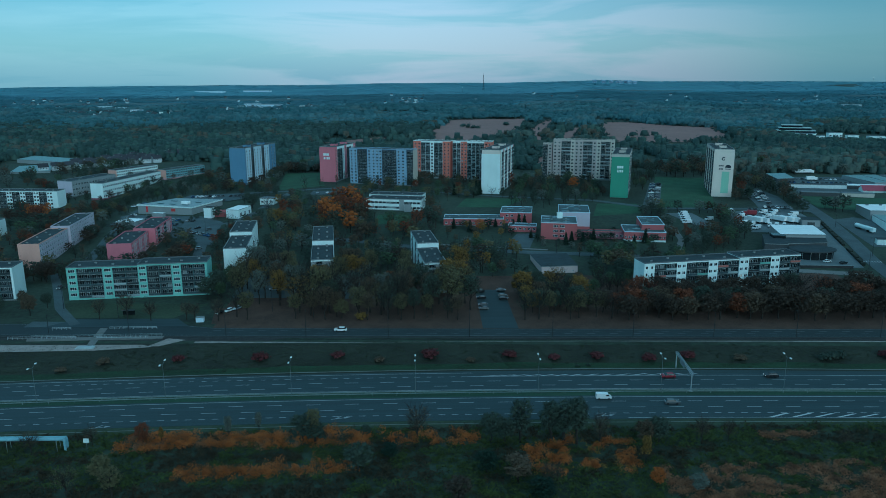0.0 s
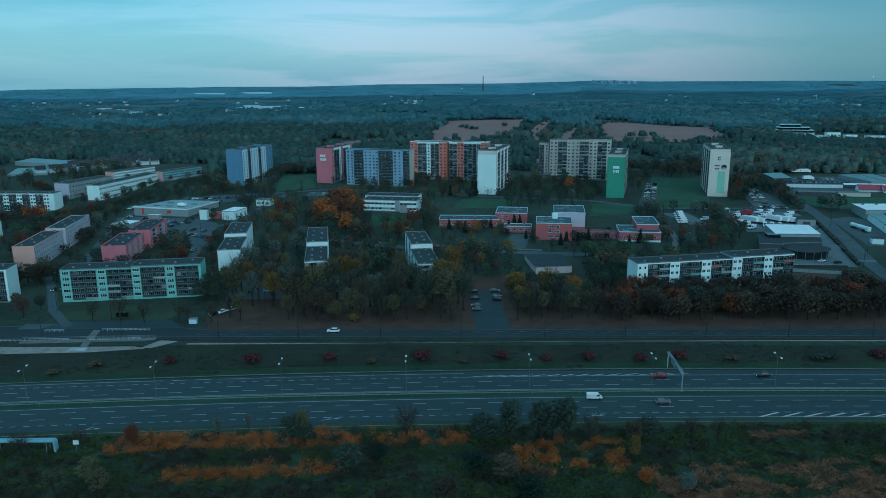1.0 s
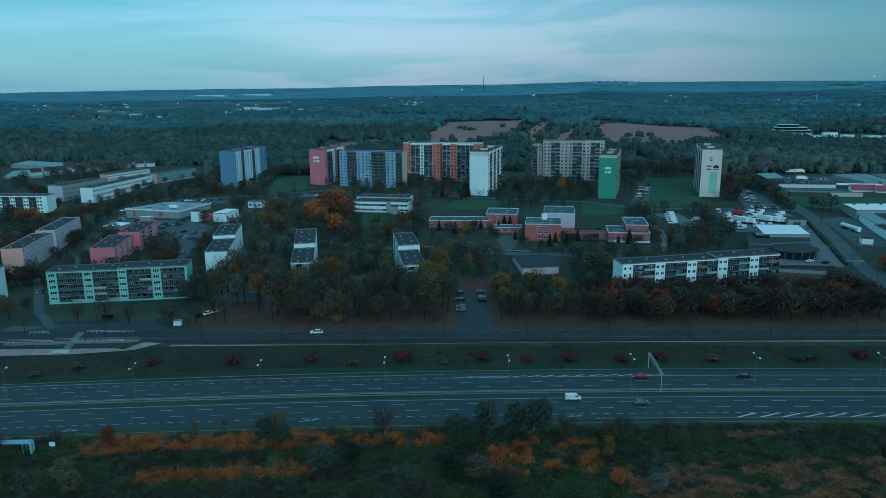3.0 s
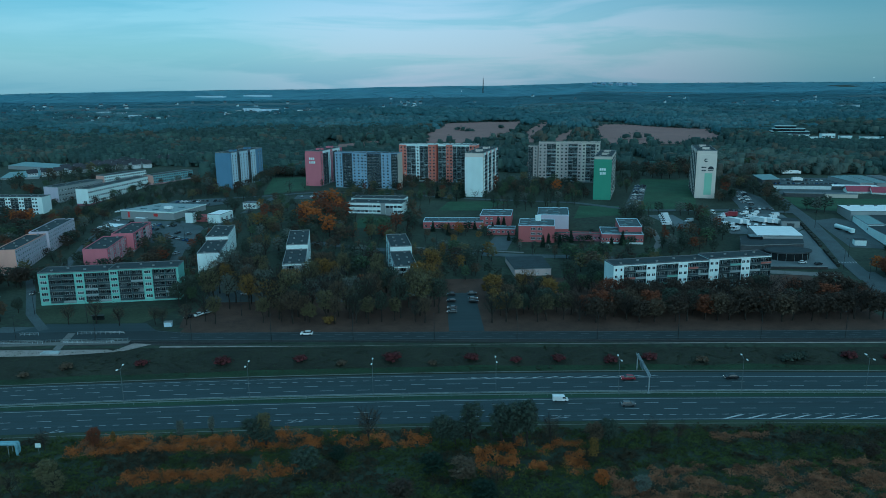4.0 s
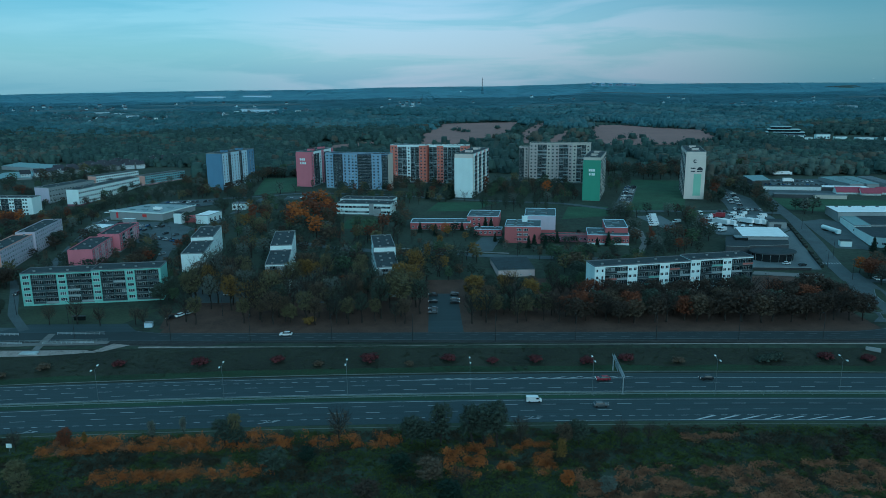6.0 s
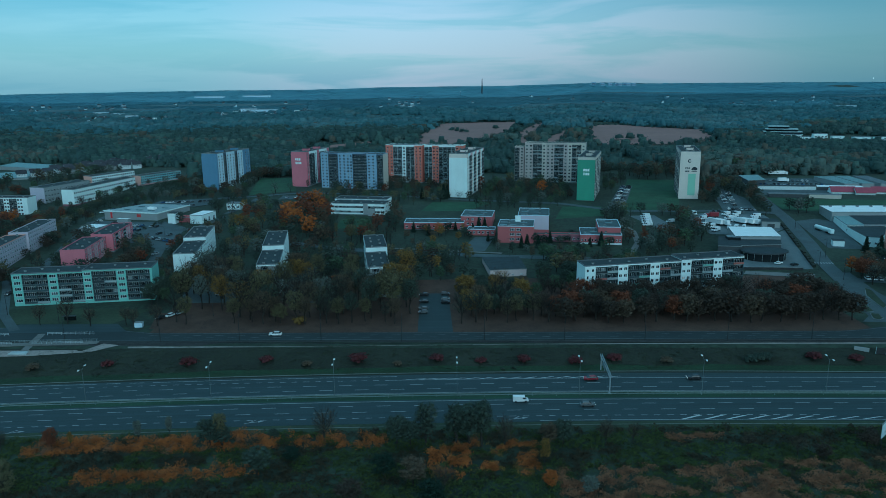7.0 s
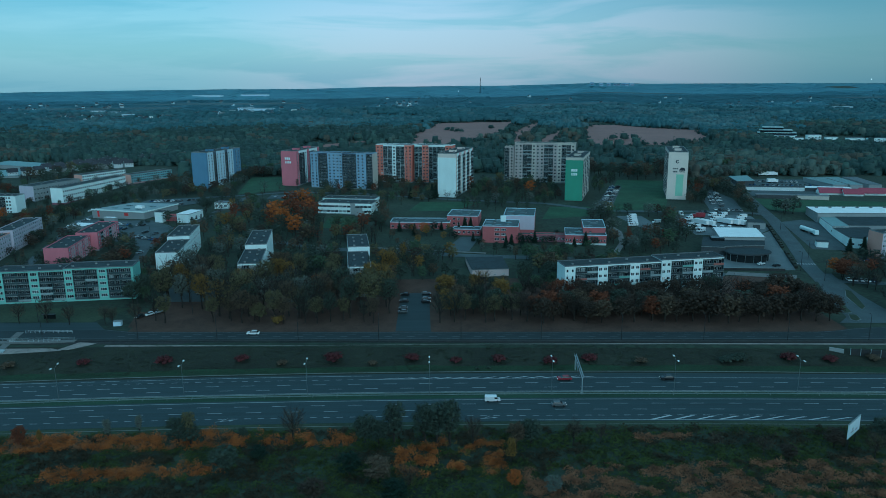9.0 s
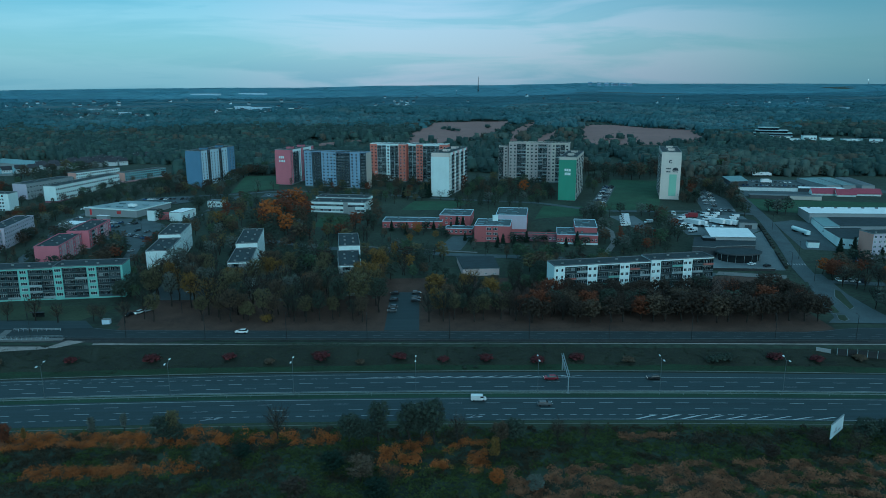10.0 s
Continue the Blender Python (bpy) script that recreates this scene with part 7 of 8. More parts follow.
for x, y in ((146.8, 247.1), (143.5, 246.0), (149.5, 248.0), (52, 243.0), (56, 243.6)):
    plant("bush", "dark green", x, y - 2.5, 3.0 if y > 244 else 1.0, int(x), 1.4, "bank bushes", "dark green straggling shrub on the grass bank")
# trees at the near edge of the carriageway
for kind, hue, x, y, h, sp in (("round", "dark green", -37.2, 188, 10.0, 1.15), ("round", "dark green", -33.6, 187.0, 8.0, 1.1), ("tall", "olive", -34.0, 187.5, 12.0, 0.9), ("round", "rust", -82.6, 187, 8.0, 0.8), ("bare", "brown", -4.5, 189, 12.0, 1.0), ("round", "dark green", 16.5, 187, 10.5, 1.0), ("round", "dark green", 20.5, 186.5, 9.0, 1.0), ("tall", "dark green", 25.0, 187, 14.5, 1.2), ("tall", "dark green", 33.5, 187, 13.5, 1.4), ("tall", "dark green", 37.5, 186.5, 14.5, 1.4), ("tall", "dark green", 41.0, 186, 15.5, 1.2), ("bare", "brown", 47.6, 186, 10.0, 0.9), ("round", "brown", 60.0, 184.5, 8.5, 1.0), ("round", "dark green", 64.0, 185, 9.5, 1.0), ("bare", "brown", 76.5, 185.1, 9.0, 0.9), ("bare", "brown", 84.5, 186, 7.5, 0.9), ("tall", "grey", -59.7, 192, 7.5, 1.0), ("tall", "grey", -51.6, 195, 7.0, 0.8), ("round", "dark green", -19.5, 190, 5.0, 1.0), ("tall", "yellow", -78.0, 189, 5.5, 0.7), ("bare", "brown", -97.0, 187, 7.0, 1.0), ("bare", "brown", -112, 183, 8.0, 1.2), ("bare", "brown", 10.0, 192, 4.0, 1.0), ("round", "olive", -86.0, 168, 8.5, 1.1), ("bare", "olive", -92.0, 162, 9.0, 1.3), ("thin", "olive", -80.0, 160, 9.5, 1.2), ("round", "dark green", -20.0, 172, 9.0, 1.3), ("round", "brown", 22.0, 166, 8.5, 1.4), ("round", "spruce", 14.0, 170, 7.5, 1.4), ("round", "dusky brown", 6.0, 158, 7.0, 1.5), ("round", "spruce", 27.0, 157, 7.0, 1.6), ("round", "spruce", -12.0, 178, 5.5, 1.4), ("round", "dusky brown", 150.0, 182, 6.5, 1.5), ("round", "dusky brown", 134.0, 176, 5.0, 1.5), ("bare", "brown", 30.0, 163, 8.0, 1.4), ("round", "grey", 66.5, 160, 6.0, 1.2), ("round", "orange", 57.0, 163, 6.0, 1.0), ("tall", "yellow", 57.5, 175, 9.0, 0.9), ("round", "dark green", 166.0, 186, 8.0, 1.2), ("bare", "brown", 158.0, 176, 8.5, 1.3), ("round", "dark green", 171, 184, 9.0, 1.1), ("bare", "brown", 128, 178, 6.5, 1.3), ("bare", "brown", 116, 182, 6.0, 1.2)):
    plant(kind, hue, x, y, h, int(abs(x * 3)), sp, "thicket trees")

# ---- joined trees, undergrowth, woods ----
def join_trees(hue):
    vs, fs, ms, k = [], [], [], 0
    for key, m, h in JOINED:
        if h != hue:
            continue
        mm = np.array(m)
        for slot, me in enumerate(TREES[key]):
            co = np.empty(len(me.vertices) * 3)
            me.vertices.foreach_get("co", co)
            co = co.reshape(-1, 3) @ mm[:3, :3].T + mm[:3, 3]
            vs.append(co)
            fs += [tuple(k + i for i in p.vertices) for p in me.polygons]
            ms += [slot] * len(me.polygons)
            k += len(co)
    me = bpy.data.meshes.new("estate_trees")
    me.from_pydata(np.concatenate(vs).tolist(), [], fs)
    me.materials.append(BARK)
    me.materials.append(LEAVES[hue])
    me.polygons.foreach_set("material_index", ms)
    me.update()
    tagged(new("estate_trees", me), f"{hue} broadleaf trees between the blocks of flats", "trees", "", "stuff")


for hue in sorted(set(h for _, _, h in JOINED)):
    join_trees(hue)


def cards_object(name, centres, radii, heights, per, size, m_, label, category, seed, flat=0.35):
    """Many leaf sprays as one mesh, for growth that nobody could count."""
    r = np.random.default_rng(seed)
    n = len(centres)
    c = np.repeat(np.asarray(centres, float), per, axis=0)
    rad = np.repeat(np.asarray(radii, float), per)
    hei = np.repeat(np.asarray(heights, float), per)
    k = len(c)
    a, q = r.uniform(0, 2 * np.pi, k), np.sqrt(r.uniform(0, 1, k))
    p = c.copy()
    p[:, 0] += np.cos(a) * q * rad
    p[:, 1] += np.sin(a) * q * rad
    p[:, 2] += hei * (1 - 0.75 * q ** 2) * r.uniform(0.35, 1.0, k)
    nrm = r.normal(size=(k, 3))
    nrm[:, 2] = np.abs(nrm[:, 2]) + flat
    nrm /= np.linalg.norm(nrm, axis=1)[:, None]
    u = np.cross(nrm, r.normal(size=(k, 3)))
    u /= np.linalg.norm(u, axis=1)[:, None]
    w = np.cross(nrm, u)
    s = (np.repeat(np.asarray(size if np.ndim(size) else [size] * n, float), per) * r.uniform(0.6, 1.4, k))[:, None]
    v = np.stack([p - u * s, p + u * s - w * s * 0.6, p + w * s * 0.9], axis=1).reshape(-1, 3)
    me = tri_mesh(name, v, np.arange(k * 3).reshape(-1, 3), m_)
    return tagged(new(name, me), label, category, "", "stuff")


ru = np.random.default_rng(11)
TUFT_MATS = {
    "green": (leaf_mat("bramble_leaves", (0.057, 0.072, 0.019), 0.5, 0.22), "dense green bramble undergrowth"),
    "dark": (leaf_mat("dark_scrub_leaves", (0.042, 0.035, 0.020), 0.55, 0.35), "dark tangled scrub"),
    "gold": (leaf_mat("withered_goldenrod", (0.320, 0.120, 0.032), 0.65, 0.22), "orange withered goldenrod stand"),
    "yellow": (leaf_mat("yellow_weeds", (0.180, 0.120, 0.030), 0.5), "yellow-green autumn weeds"),
    "brown": (leaf_mat("dry_brown_grass", (0.250, 0.135, 0.078), 0.55, 0.3), "dry brown grass and weeds"),
}
tufts = {k: [] for k in TUFT_MATS}
for _ in range(17500):
    x, y = ru.uniform(-190, 260), ru.uniform(138, 197)
    if y > hw_lo(x) - 4.5 - 1.5 * noise.noise((x * 0.2, 0, 0)):
        continue
    n1, n2 = noise.noise((x * 0.05, y * 0.12, 0.0)), noise.noise((x * 0.16, y * 0.25, 5.0))
    yy = y + 2.5 * n1
    kind = "green" if n1 + n2 * 0.6 > -0.12 else "dark"
    if -90 < x < -26 and 183 + (x + 90) * 0.06 < yy < 192.5 + (x + 90) * 0.05 and n2 > -0.28:
        kind = "gold" if n2 > -0.12 else "brown"
    elif -68 < x < -21 and 168.0 + (x + 68) * 0.09 < yy < 173.0 + (x + 68) * 0.09 and n2 > -0.45:
        kind = "gold"
    elif -26 < x < 13 and 186 < yy < 193 and n2 > -0.02:
        kind = "gold"
    elif 26 < x < 56 and 170 < yy < 187 and n2 > 0.0:
        kind = "gold" if n2 > 0.12 else "yellow"
    elif x > 60 and yy < 172 + (x - 60) * 0.035:
        kind = "brown" if n2 + n1 * 0.5 > -0.08 else "green" if n2 > -0.3 else "dark"
    elif 96 < x < 112 and 187 < yy < 191:
        kind = "brown"
    elif x < -22 and y < 165:
        kind = "dark"
    mound = 0.55 + 1.3 * max(0.0, noise.noise((x * 0.21, y * 0.3, 8.0)) + 0.15)
    tufts[kind].append((x, y, land(x, y), ru.uniform(0.8, 1.7), ru.uniform(0.8, 1.7) * mound * (1.9 if kind == "gold" else 1.15) + 0.9 * max(0, n1)))
for i, (k, rows) in enumerate(tufts.items()):
    if k == "brown":
        rows = rows + [(x + ru.uniform(-0.9, 0.9), y + ru.uniform(-0.9, 0.9), z, r, h) for x, y, z, r, h in rows]
    if k == "gold":
        rows = rows + [(x + ru.uniform(-0.9, 0.9), y + ru.uniform(-0.9, 0.9), z, r, h * ru.uniform(0.9, 1.2)) for x, y, z, r, h in rows]
    a = np.array(rows)
    cards_object("undergrowth", a[:, :3], a[:, 3], a[:, 4], 30 if k in ("gold", "brown") else 18, 0.20 if k in ("gold", "brown") else 0.26, TUFT_MATS[k][0], TUFT_MATS[k][1] + " beside the carriageway", "undergrowth", 20 + i, 0.9)

# grass tufts along the verges and the bank
rows = []
for _ in range(5200):
    x = ru.uniform(-180, 250)
    y = ru.uniform(239, 262)
    if hw_hi(x) + 0.6 < y < 262 - 0.045 * x:
        rows.append((x, y, land(x, y), ru.uniform(0.5, 1.1), ru.uniform(0.15, 0.4)))
a = np.array(rows)
cards_object("bank_grass", a[:, :3], a[:, 3], a[:, 4], 12, 0.17, leaf_mat("bank_grass_blades", (0.038, 0.044, 0.024), 0.35), "rough autumn grass on the bank", "grass", 31, 4.0)

FIELDS = [
    [(0, 1273), (41, 1623), (128, 1652), (227, 1655), (174, 1376), (145, 1256), (66, 1051), (-2, 1058)],
    [(150, 1090), (172, 1253), (190, 1374), (250, 1600), (285, 1646), (225, 1370), (189, 1210), (165, 1085)],
    [(-160, 1050), (-77, 1152), (-60, 1130), (-84, 1066), (-127, 1040)],
    [(176, 1040), (209, 1182), (272, 1363), (300, 1350), (271, 1300), (205, 1038)],
    [(258, 1042), (300, 1300), (358, 1518), (415, 1510), (461, 1422), (534, 1347), (456, 1096), (366, 1031)],
    [(106, 738), (156, 964), (176, 1000), (185, 960), (158, 900), (118, 712)],
]
for i, pts in enumerate(FIELDS):
    patch("field", pts, FIELD, "bare reddish-brown ploughed field between woods", 0.5, category="field")
# open meadows and clearings in the far woods, with haze painted into their colour
MEADOW = mat("hazed_meadow", (0.080, 0.120, 0.128), 0.95, var=0.4, scale=0.004, fine=0.05, bump=0.2)
rm = random.Random(91)
CLEAR = []
for i in range(13):
    y = rm.uniform(1750, 3900)
    x = rm.uniform(-0.6, 0.62) * y
    rx, ry = rm.uniform(90, 260) * y / 2500, rm.uniform(45, 95) * y / 2500
    pts = [(x + rx * math.cos(a) * rm.uniform(0.9, 1.05), y + ry * math.sin(a) * rm.uniform(0.9, 1.05)) for a in (0, 0.8, 1.6, 2.4, 3.2, 4.0, 4.8, 5.6)]
    CLEAR.append((x, y, rx, ry))
    patch("meadow", pts, MEADOW, "pale haze-tinted autumn meadow among distant woods", 0.6 if y < 2150 else 2.0, category="meadow")


def crowns(name, a, boughs, per, leaf, m_, label, category, seed):
    """Many tree crowns as one mesh; the rows of a: place, radius and height."""
    r = np.random.default_rng(seed)
    n = len(a)
    c, q, h = np.repeat(a[:, :3], boughs, 0), np.repeat(a[:, 3], boughs), np.repeat(a[:, 4], boughs)
    ang = r.uniform(0, 2 * np.pi, n * boughs)
    off = np.where(np.tile(np.arange(boughs), n) == 0, 0.12, 0.55) * q
    c = c + np.stack([np.cos(ang) * off, np.sin(ang) * off, h * np.where(np.tile(np.arange(boughs), n) == 0, 0.6, r.uniform(0.12, 0.58, n * boughs))], 1)
    w = q * (0.9 if boughs == 1 else 0.74) * r.uniform(0.8, 1.2, n * boughs)
    rad = np.stack([w, w, np.minimum(h * 0.44, w * 1.4)], 1)
    v, f = bough(c, rad, per, leaf, r, 0.85, -0.4, 0.3)
    return tagged(new(name, tri_mesh(name, v, f, m_)), label, category, "", "stuff")


def wood(name, y0, y1, spacing, size, hgt, boughs, per, leaf, hues, seed, jitter=0.6, bare=None):
    """Distant woodland, tree by tree; broader crowns far off."""
    r = np.random.default_rng(seed)
    pts = collections.defaultdict(list)
    y = y0
    while y < y1:
        half = 0.66 * y + 160
        x = -half
        while x < half + 60:
            px, py = x + r.uniform(-1, 1) * spacing * jitter, y + r.uniform(-1, 1) * spacing * jitter
            x += spacing
            if any(inside(f, px, py) for f in FIELDS):
                continue
            if bare and bare(px, py, r):
                continue
            n1 = noise.noise((px * 0.004, py * 0.004, seed)) + 0.9 * noise.noise((px * 0.6 / spacing * 0.35, py * 0.6 / spacing * 0.22, seed))
            q = n1 + r.normal() * 0.15
            h = hues[0] if q < 0.05 else hues[1] if q < 0.30 else hues[2] if q < 0.52 else hues[3]
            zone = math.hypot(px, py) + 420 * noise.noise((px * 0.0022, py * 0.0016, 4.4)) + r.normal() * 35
            # further zones take the leaf colours with more haze in them
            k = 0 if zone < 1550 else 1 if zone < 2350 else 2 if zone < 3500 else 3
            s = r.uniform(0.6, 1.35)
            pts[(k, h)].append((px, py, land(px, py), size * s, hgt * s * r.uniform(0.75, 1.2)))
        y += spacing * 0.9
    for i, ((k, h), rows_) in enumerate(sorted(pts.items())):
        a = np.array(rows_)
        m_, lab = (FARLEAF, HAZED_MIDWOOD, HAZED_FAR, HAZED_RIDGE)[k][h], f"distant {h} woodland in autumn"
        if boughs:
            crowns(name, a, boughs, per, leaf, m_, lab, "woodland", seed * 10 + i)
        else:   # too far to tell the crowns apart; flat sprays give an even, hazy tone
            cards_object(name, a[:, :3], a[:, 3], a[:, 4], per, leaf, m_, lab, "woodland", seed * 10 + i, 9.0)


# haze painted into the leaf colours: each further palette is paler and bluer
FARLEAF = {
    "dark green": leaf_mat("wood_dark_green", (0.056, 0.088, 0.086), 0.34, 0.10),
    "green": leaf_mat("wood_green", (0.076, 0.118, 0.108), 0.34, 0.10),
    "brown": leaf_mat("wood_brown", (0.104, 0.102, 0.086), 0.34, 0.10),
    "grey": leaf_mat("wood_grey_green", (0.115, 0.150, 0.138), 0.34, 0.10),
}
HAZED_MIDWOOD = {
    "dark green": leaf_mat("hazed_mid_wood_dark", (0.076, 0.143, 0.174), 0.24, 0.012),
    "green": leaf_mat("hazed_mid_wood", (0.099, 0.179, 0.213), 0.24, 0.012),
    "brown": leaf_mat("hazed_mid_wood_brown", (0.110, 0.164, 0.186), 0.24, 0.012),
    "grey": leaf_mat("hazed_mid_wood_grey", (0.130, 0.211, 0.246), 0.24, 0.012),
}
HAZED_FAR = {
    "dark green": leaf_mat("hazed_far_wood_dark", (0.094, 0.182, 0.236), 0.24, 0.012),
    "green": leaf_mat("hazed_far_wood", (0.115, 0.218, 0.279), 0.24, 0.012),
    "brown": leaf_mat("hazed_far_wood_brown", (0.124, 0.212, 0.274), 0.24, 0.012),
    "grey": leaf_mat("hazed_far_wood_grey", (0.138, 0.247, 0.316), 0.24, 0.012),
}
HAZED_RIDGE = {
    "dark green": leaf_mat("hazed_ridge_wood_dark", (0.161, 0.300, 0.393), 0.18, 0.006),
    "green": leaf_mat("hazed_ridge_wood", (0.171, 0.315, 0.412), 0.18, 0.006),
    "brown": leaf_mat("hazed_ridge_wood_brown", (0.178, 0.307, 0.400), 0.18, 0.006),
    "grey": leaf_mat("hazed_ridge_wood_grey", (0.190, 0.334, 0.434), 0.18, 0.006),
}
WOODHUES = ("dark green", "green", "brown", "grey")


def open_near(x, y, r):
    if -470 < x < -215 and y < 830 - 0.15 * (x + 470) or (270 < x < 440 and y < 660) or (540 < x < 720 and 1010 < y < 1180):
        return True
    if y < 700 and -240 < x < 262:
        return True
    if (-160 < x < 460 and 890 < y < 1150 and r.random() < 0.9) or (60 < x < 260 and 690 < y < 900 and r.random() < 0.75):
        return True
    if 0 < x < 420 and 1100 < y < 1750 and noise.noise((x * 0.012, y * 0.012, 3.0)) < 0.05:
        return True
    return not free(x, y, 3.0, True)


def open_far(x, y, r):
    return any(((x - a) / p) ** 2 + ((y - b) / q) ** 2 < 0.85 for a, b, p, q in CLEAR) or any((x - a) ** 2 + (y - b) ** 2 < (q + 20) ** 2 for a, b, q in RESERVED if b > 1300)


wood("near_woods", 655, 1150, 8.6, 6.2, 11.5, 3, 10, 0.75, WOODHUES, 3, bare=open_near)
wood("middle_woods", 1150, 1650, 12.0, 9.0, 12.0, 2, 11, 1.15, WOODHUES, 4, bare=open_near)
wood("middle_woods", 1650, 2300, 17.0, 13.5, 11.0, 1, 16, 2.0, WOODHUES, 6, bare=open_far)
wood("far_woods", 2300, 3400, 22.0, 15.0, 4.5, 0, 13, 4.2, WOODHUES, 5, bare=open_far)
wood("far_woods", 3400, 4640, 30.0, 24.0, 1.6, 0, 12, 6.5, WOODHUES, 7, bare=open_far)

# closed lower canopy in haze-tinted colour, added to cover dark gaps between far crowns
for nm, ya, yb, st, m_ in (("canopy_valley", 2250, 3420, 90, HAZED_FAR["dark green"]), ("canopy_ridge", 3420, 4660, 110, HAZED_RIDGE["dark green"])):
    sheet(nm, [-3200 + 100 * i for i in range(65)], ysteps(ya, yb, st), [m_], "closed haze-tinted canopy sheet of distant autumn woodland", 1.2, "woodland")

# scrub and tree rows along the edges of the fields
rows = []
for f_ in FIELDS:
    for (xa, ya), (xb, yb) in zip(f_, f_[1:] + f_[:1]):
        n_ = int(math.hypot(xb - xa, yb - ya) / 7)
        for i in range(n_):
            if noise.noise((xa * 0.01 + i * 0.11, ya * 0.01, 2.0)) < -0.12:
                continue
            x, y = xa + (xb - xa) * i / n_ + ru.normal() * 4, ya + (yb - ya) * i / n_ + ru.normal() * 5
            rows.append((x, y, land(x, y), ru.uniform(2.5, 5), ru.uniform(2.5, 6.5)))
rows += [(x, y, land(x, y), q, q * 1.2) for x, y, q in ((62, 1394, 7), (70, 1380, 8), (78, 1345, 7), (84, 1338, 6), (149, 1432, 8), (-8, 1144, 9), (-4, 1140, 7), (330, 1120, 12), (345, 1112, 10), (318, 1128, 9))]
a = np.array(rows)
crowns("hedgerow", a, 2, 16, 1.0, FARLEAF["dark green"], "dark tree rows along the field edges", "hedgerow", 57)

# ---- lamps, gantry, signs ----
def highway_lamp(x, y):
    lp = thing("street_lamp", "tall galvanised lamp post with two white heads in the median", "street lamp", pose(x, y, land(x, y) + 0.12), "median lamp posts")
    g = Geo()
    g.tube((0, 0, 0), (0, 0, 12.2), 0.11, 0.05, 8)
    part("pole", g, [POLE], lp)
    for s in (-1, 1):
        g = Geo()
        g.tube((0, 0, 12.1), (0, s * 1.9, 12.8), 0.06, 0.05, 6)
        part("arm", g, [POLE], lp)
        g = Geo()
        g.box(-0.22, 0.22, min(s * 1.8, s * 2.8), max(s * 1.8, s * 2.8), 12.72, 12.92)
        g.box(-0.16, 0.16, min(s * 1.95, s * 2.7), max(s * 1.95, s * 2.7), 12.64, 12.72)
        part("lamp_head", g, [LAMPHEAD], lp, "white lamp head")
    return lp


for k in range(-5, 8):
    x = -5.8 + 40.7 * k
    highway_lamp(x, 220.0 + curve(x))


def road_pole(x, y, rz):
    lp = thing("street_lamp", "dark steel lamp post beside the estate road", "street lamp", pose(x, y, land(x, y), 0, 0, rz), "estate road lamp posts")
    g = Geo()
    g.tube((0, 0, 0), (0, 0, 10.2), 0.14, 0.08, 7)
    part("pole", g, [METAL_DARK], lp)
    g = Geo()
    g.tube((0, 0, 10.1), (0, 1.3, 10.5), 0.05, 0.04, 5)
    part("arm", g, [METAL_DARK], lp)
    g = Geo()
    g.box(-0.13, 0.13, 1.2, 1.9, 10.44, 10.58)
    part("lamp_head", g, [METAL_DARK], lp)


for x in (-152.0, -120.0, -81.6, -49.9, -17.5, 14.5, 47.0, 78.5, 109.9, 142.0, 174.6, 206.0):
    road_pole(x, 266.4 - 0.03 * x, 0)
for x, y in ((-163, 305), (-92, 296), (-70, 300), (-48, 428), (16, 404), (70, 391), (231, 340), (243, 380), (258, 445), (-138, 430), (228, 358), (-134, 293), (-119, 290)):
    road_pole(x, y, 90)

gan = thing("sign_gantry", "pale steel sign gantry spanning the far carriageway", "sign gantry", pose(85.9, 220.2, 0.12, 0, 0, -4))
PALE_STEEL = mat("pale_painted_steel", (0.32, 0.35, 0.37), 0.5, 0.3, var=0.15)
for y in (0.0, 19.0):
    g = Geo()
    g.box(-0.16, 0.16, y - 0.16, y + 0.16, 0, 5.9)
    g.box(-0.5, 0.5, y - 0.5, y + 0.5, 0, 0.15)
    part("post", g, [PALE_STEEL], gan)
g = Geo()
for dx, z in ((-0.3, 5.9), (0.3, 5.9), (-0.3, 6.5), (0.3, 6.5)):
    g.box(dx - 0.07, dx + 0.07, -0.4, 19.4, z, z + 0.14)
for i in range(14):
    y = -0.3 + i * 1.4
    for dx in (-0.3, 0.3):
        g.tube((dx, y, 6.0), (dx, y + 1.4, 6.55), 0.04, 0.04, 4)
part("truss_beam", g, [PALE_STEEL], gan)
for y0, y1 in ((7.0, 12.5),):
    g = Geo()
    g.box(-0.62, -0.54, y0, y1, 5.0, 7.2)
    part("sign_board", g, [SIGN_BLUE], gan, "grey back of a road sign board")

bb = thing("billboard", "large white billboard on steel legs in the scrub", "billboard", pose(154.9, 182.0, 0.0, 0, 0, 42))
g = Geo()
g.box(-4.6, 4.6, -0.12, 0.12, 4.4, 8.6)
part("panel", g, [mat("white_panel", (0.62, 0.70, 0.74), 0.5, var=0.1)], bb)
g = Geo()
g.box(-4.75, 4.75, -0.16, 0.16, 4.25, 4.4)
g.box(-4.75, 4.75, -0.16, 0.16, 8.6, 8.75)
part("panel_frame", g, [METAL], bb)
for x in (-3.0, 3.0):
    g = Geo()
    g.tube((x, 0.25, 0), (x, 0.25, 8.4), 0.16, 0.14, 8)
    part("leg", g, [METAL_DARK], bb)
for i, (x, z, w) in enumerate(((-2.6, 5.4, 2.2), (-1.8, 6.2, 1.2), (0.8, 5.2, 1.8))):
    g = Geo()
    g.box(x, x + w, -0.15, -0.125, z, z + 0.4)
    part("lettering", g, [SIGN_BLUE], bb)

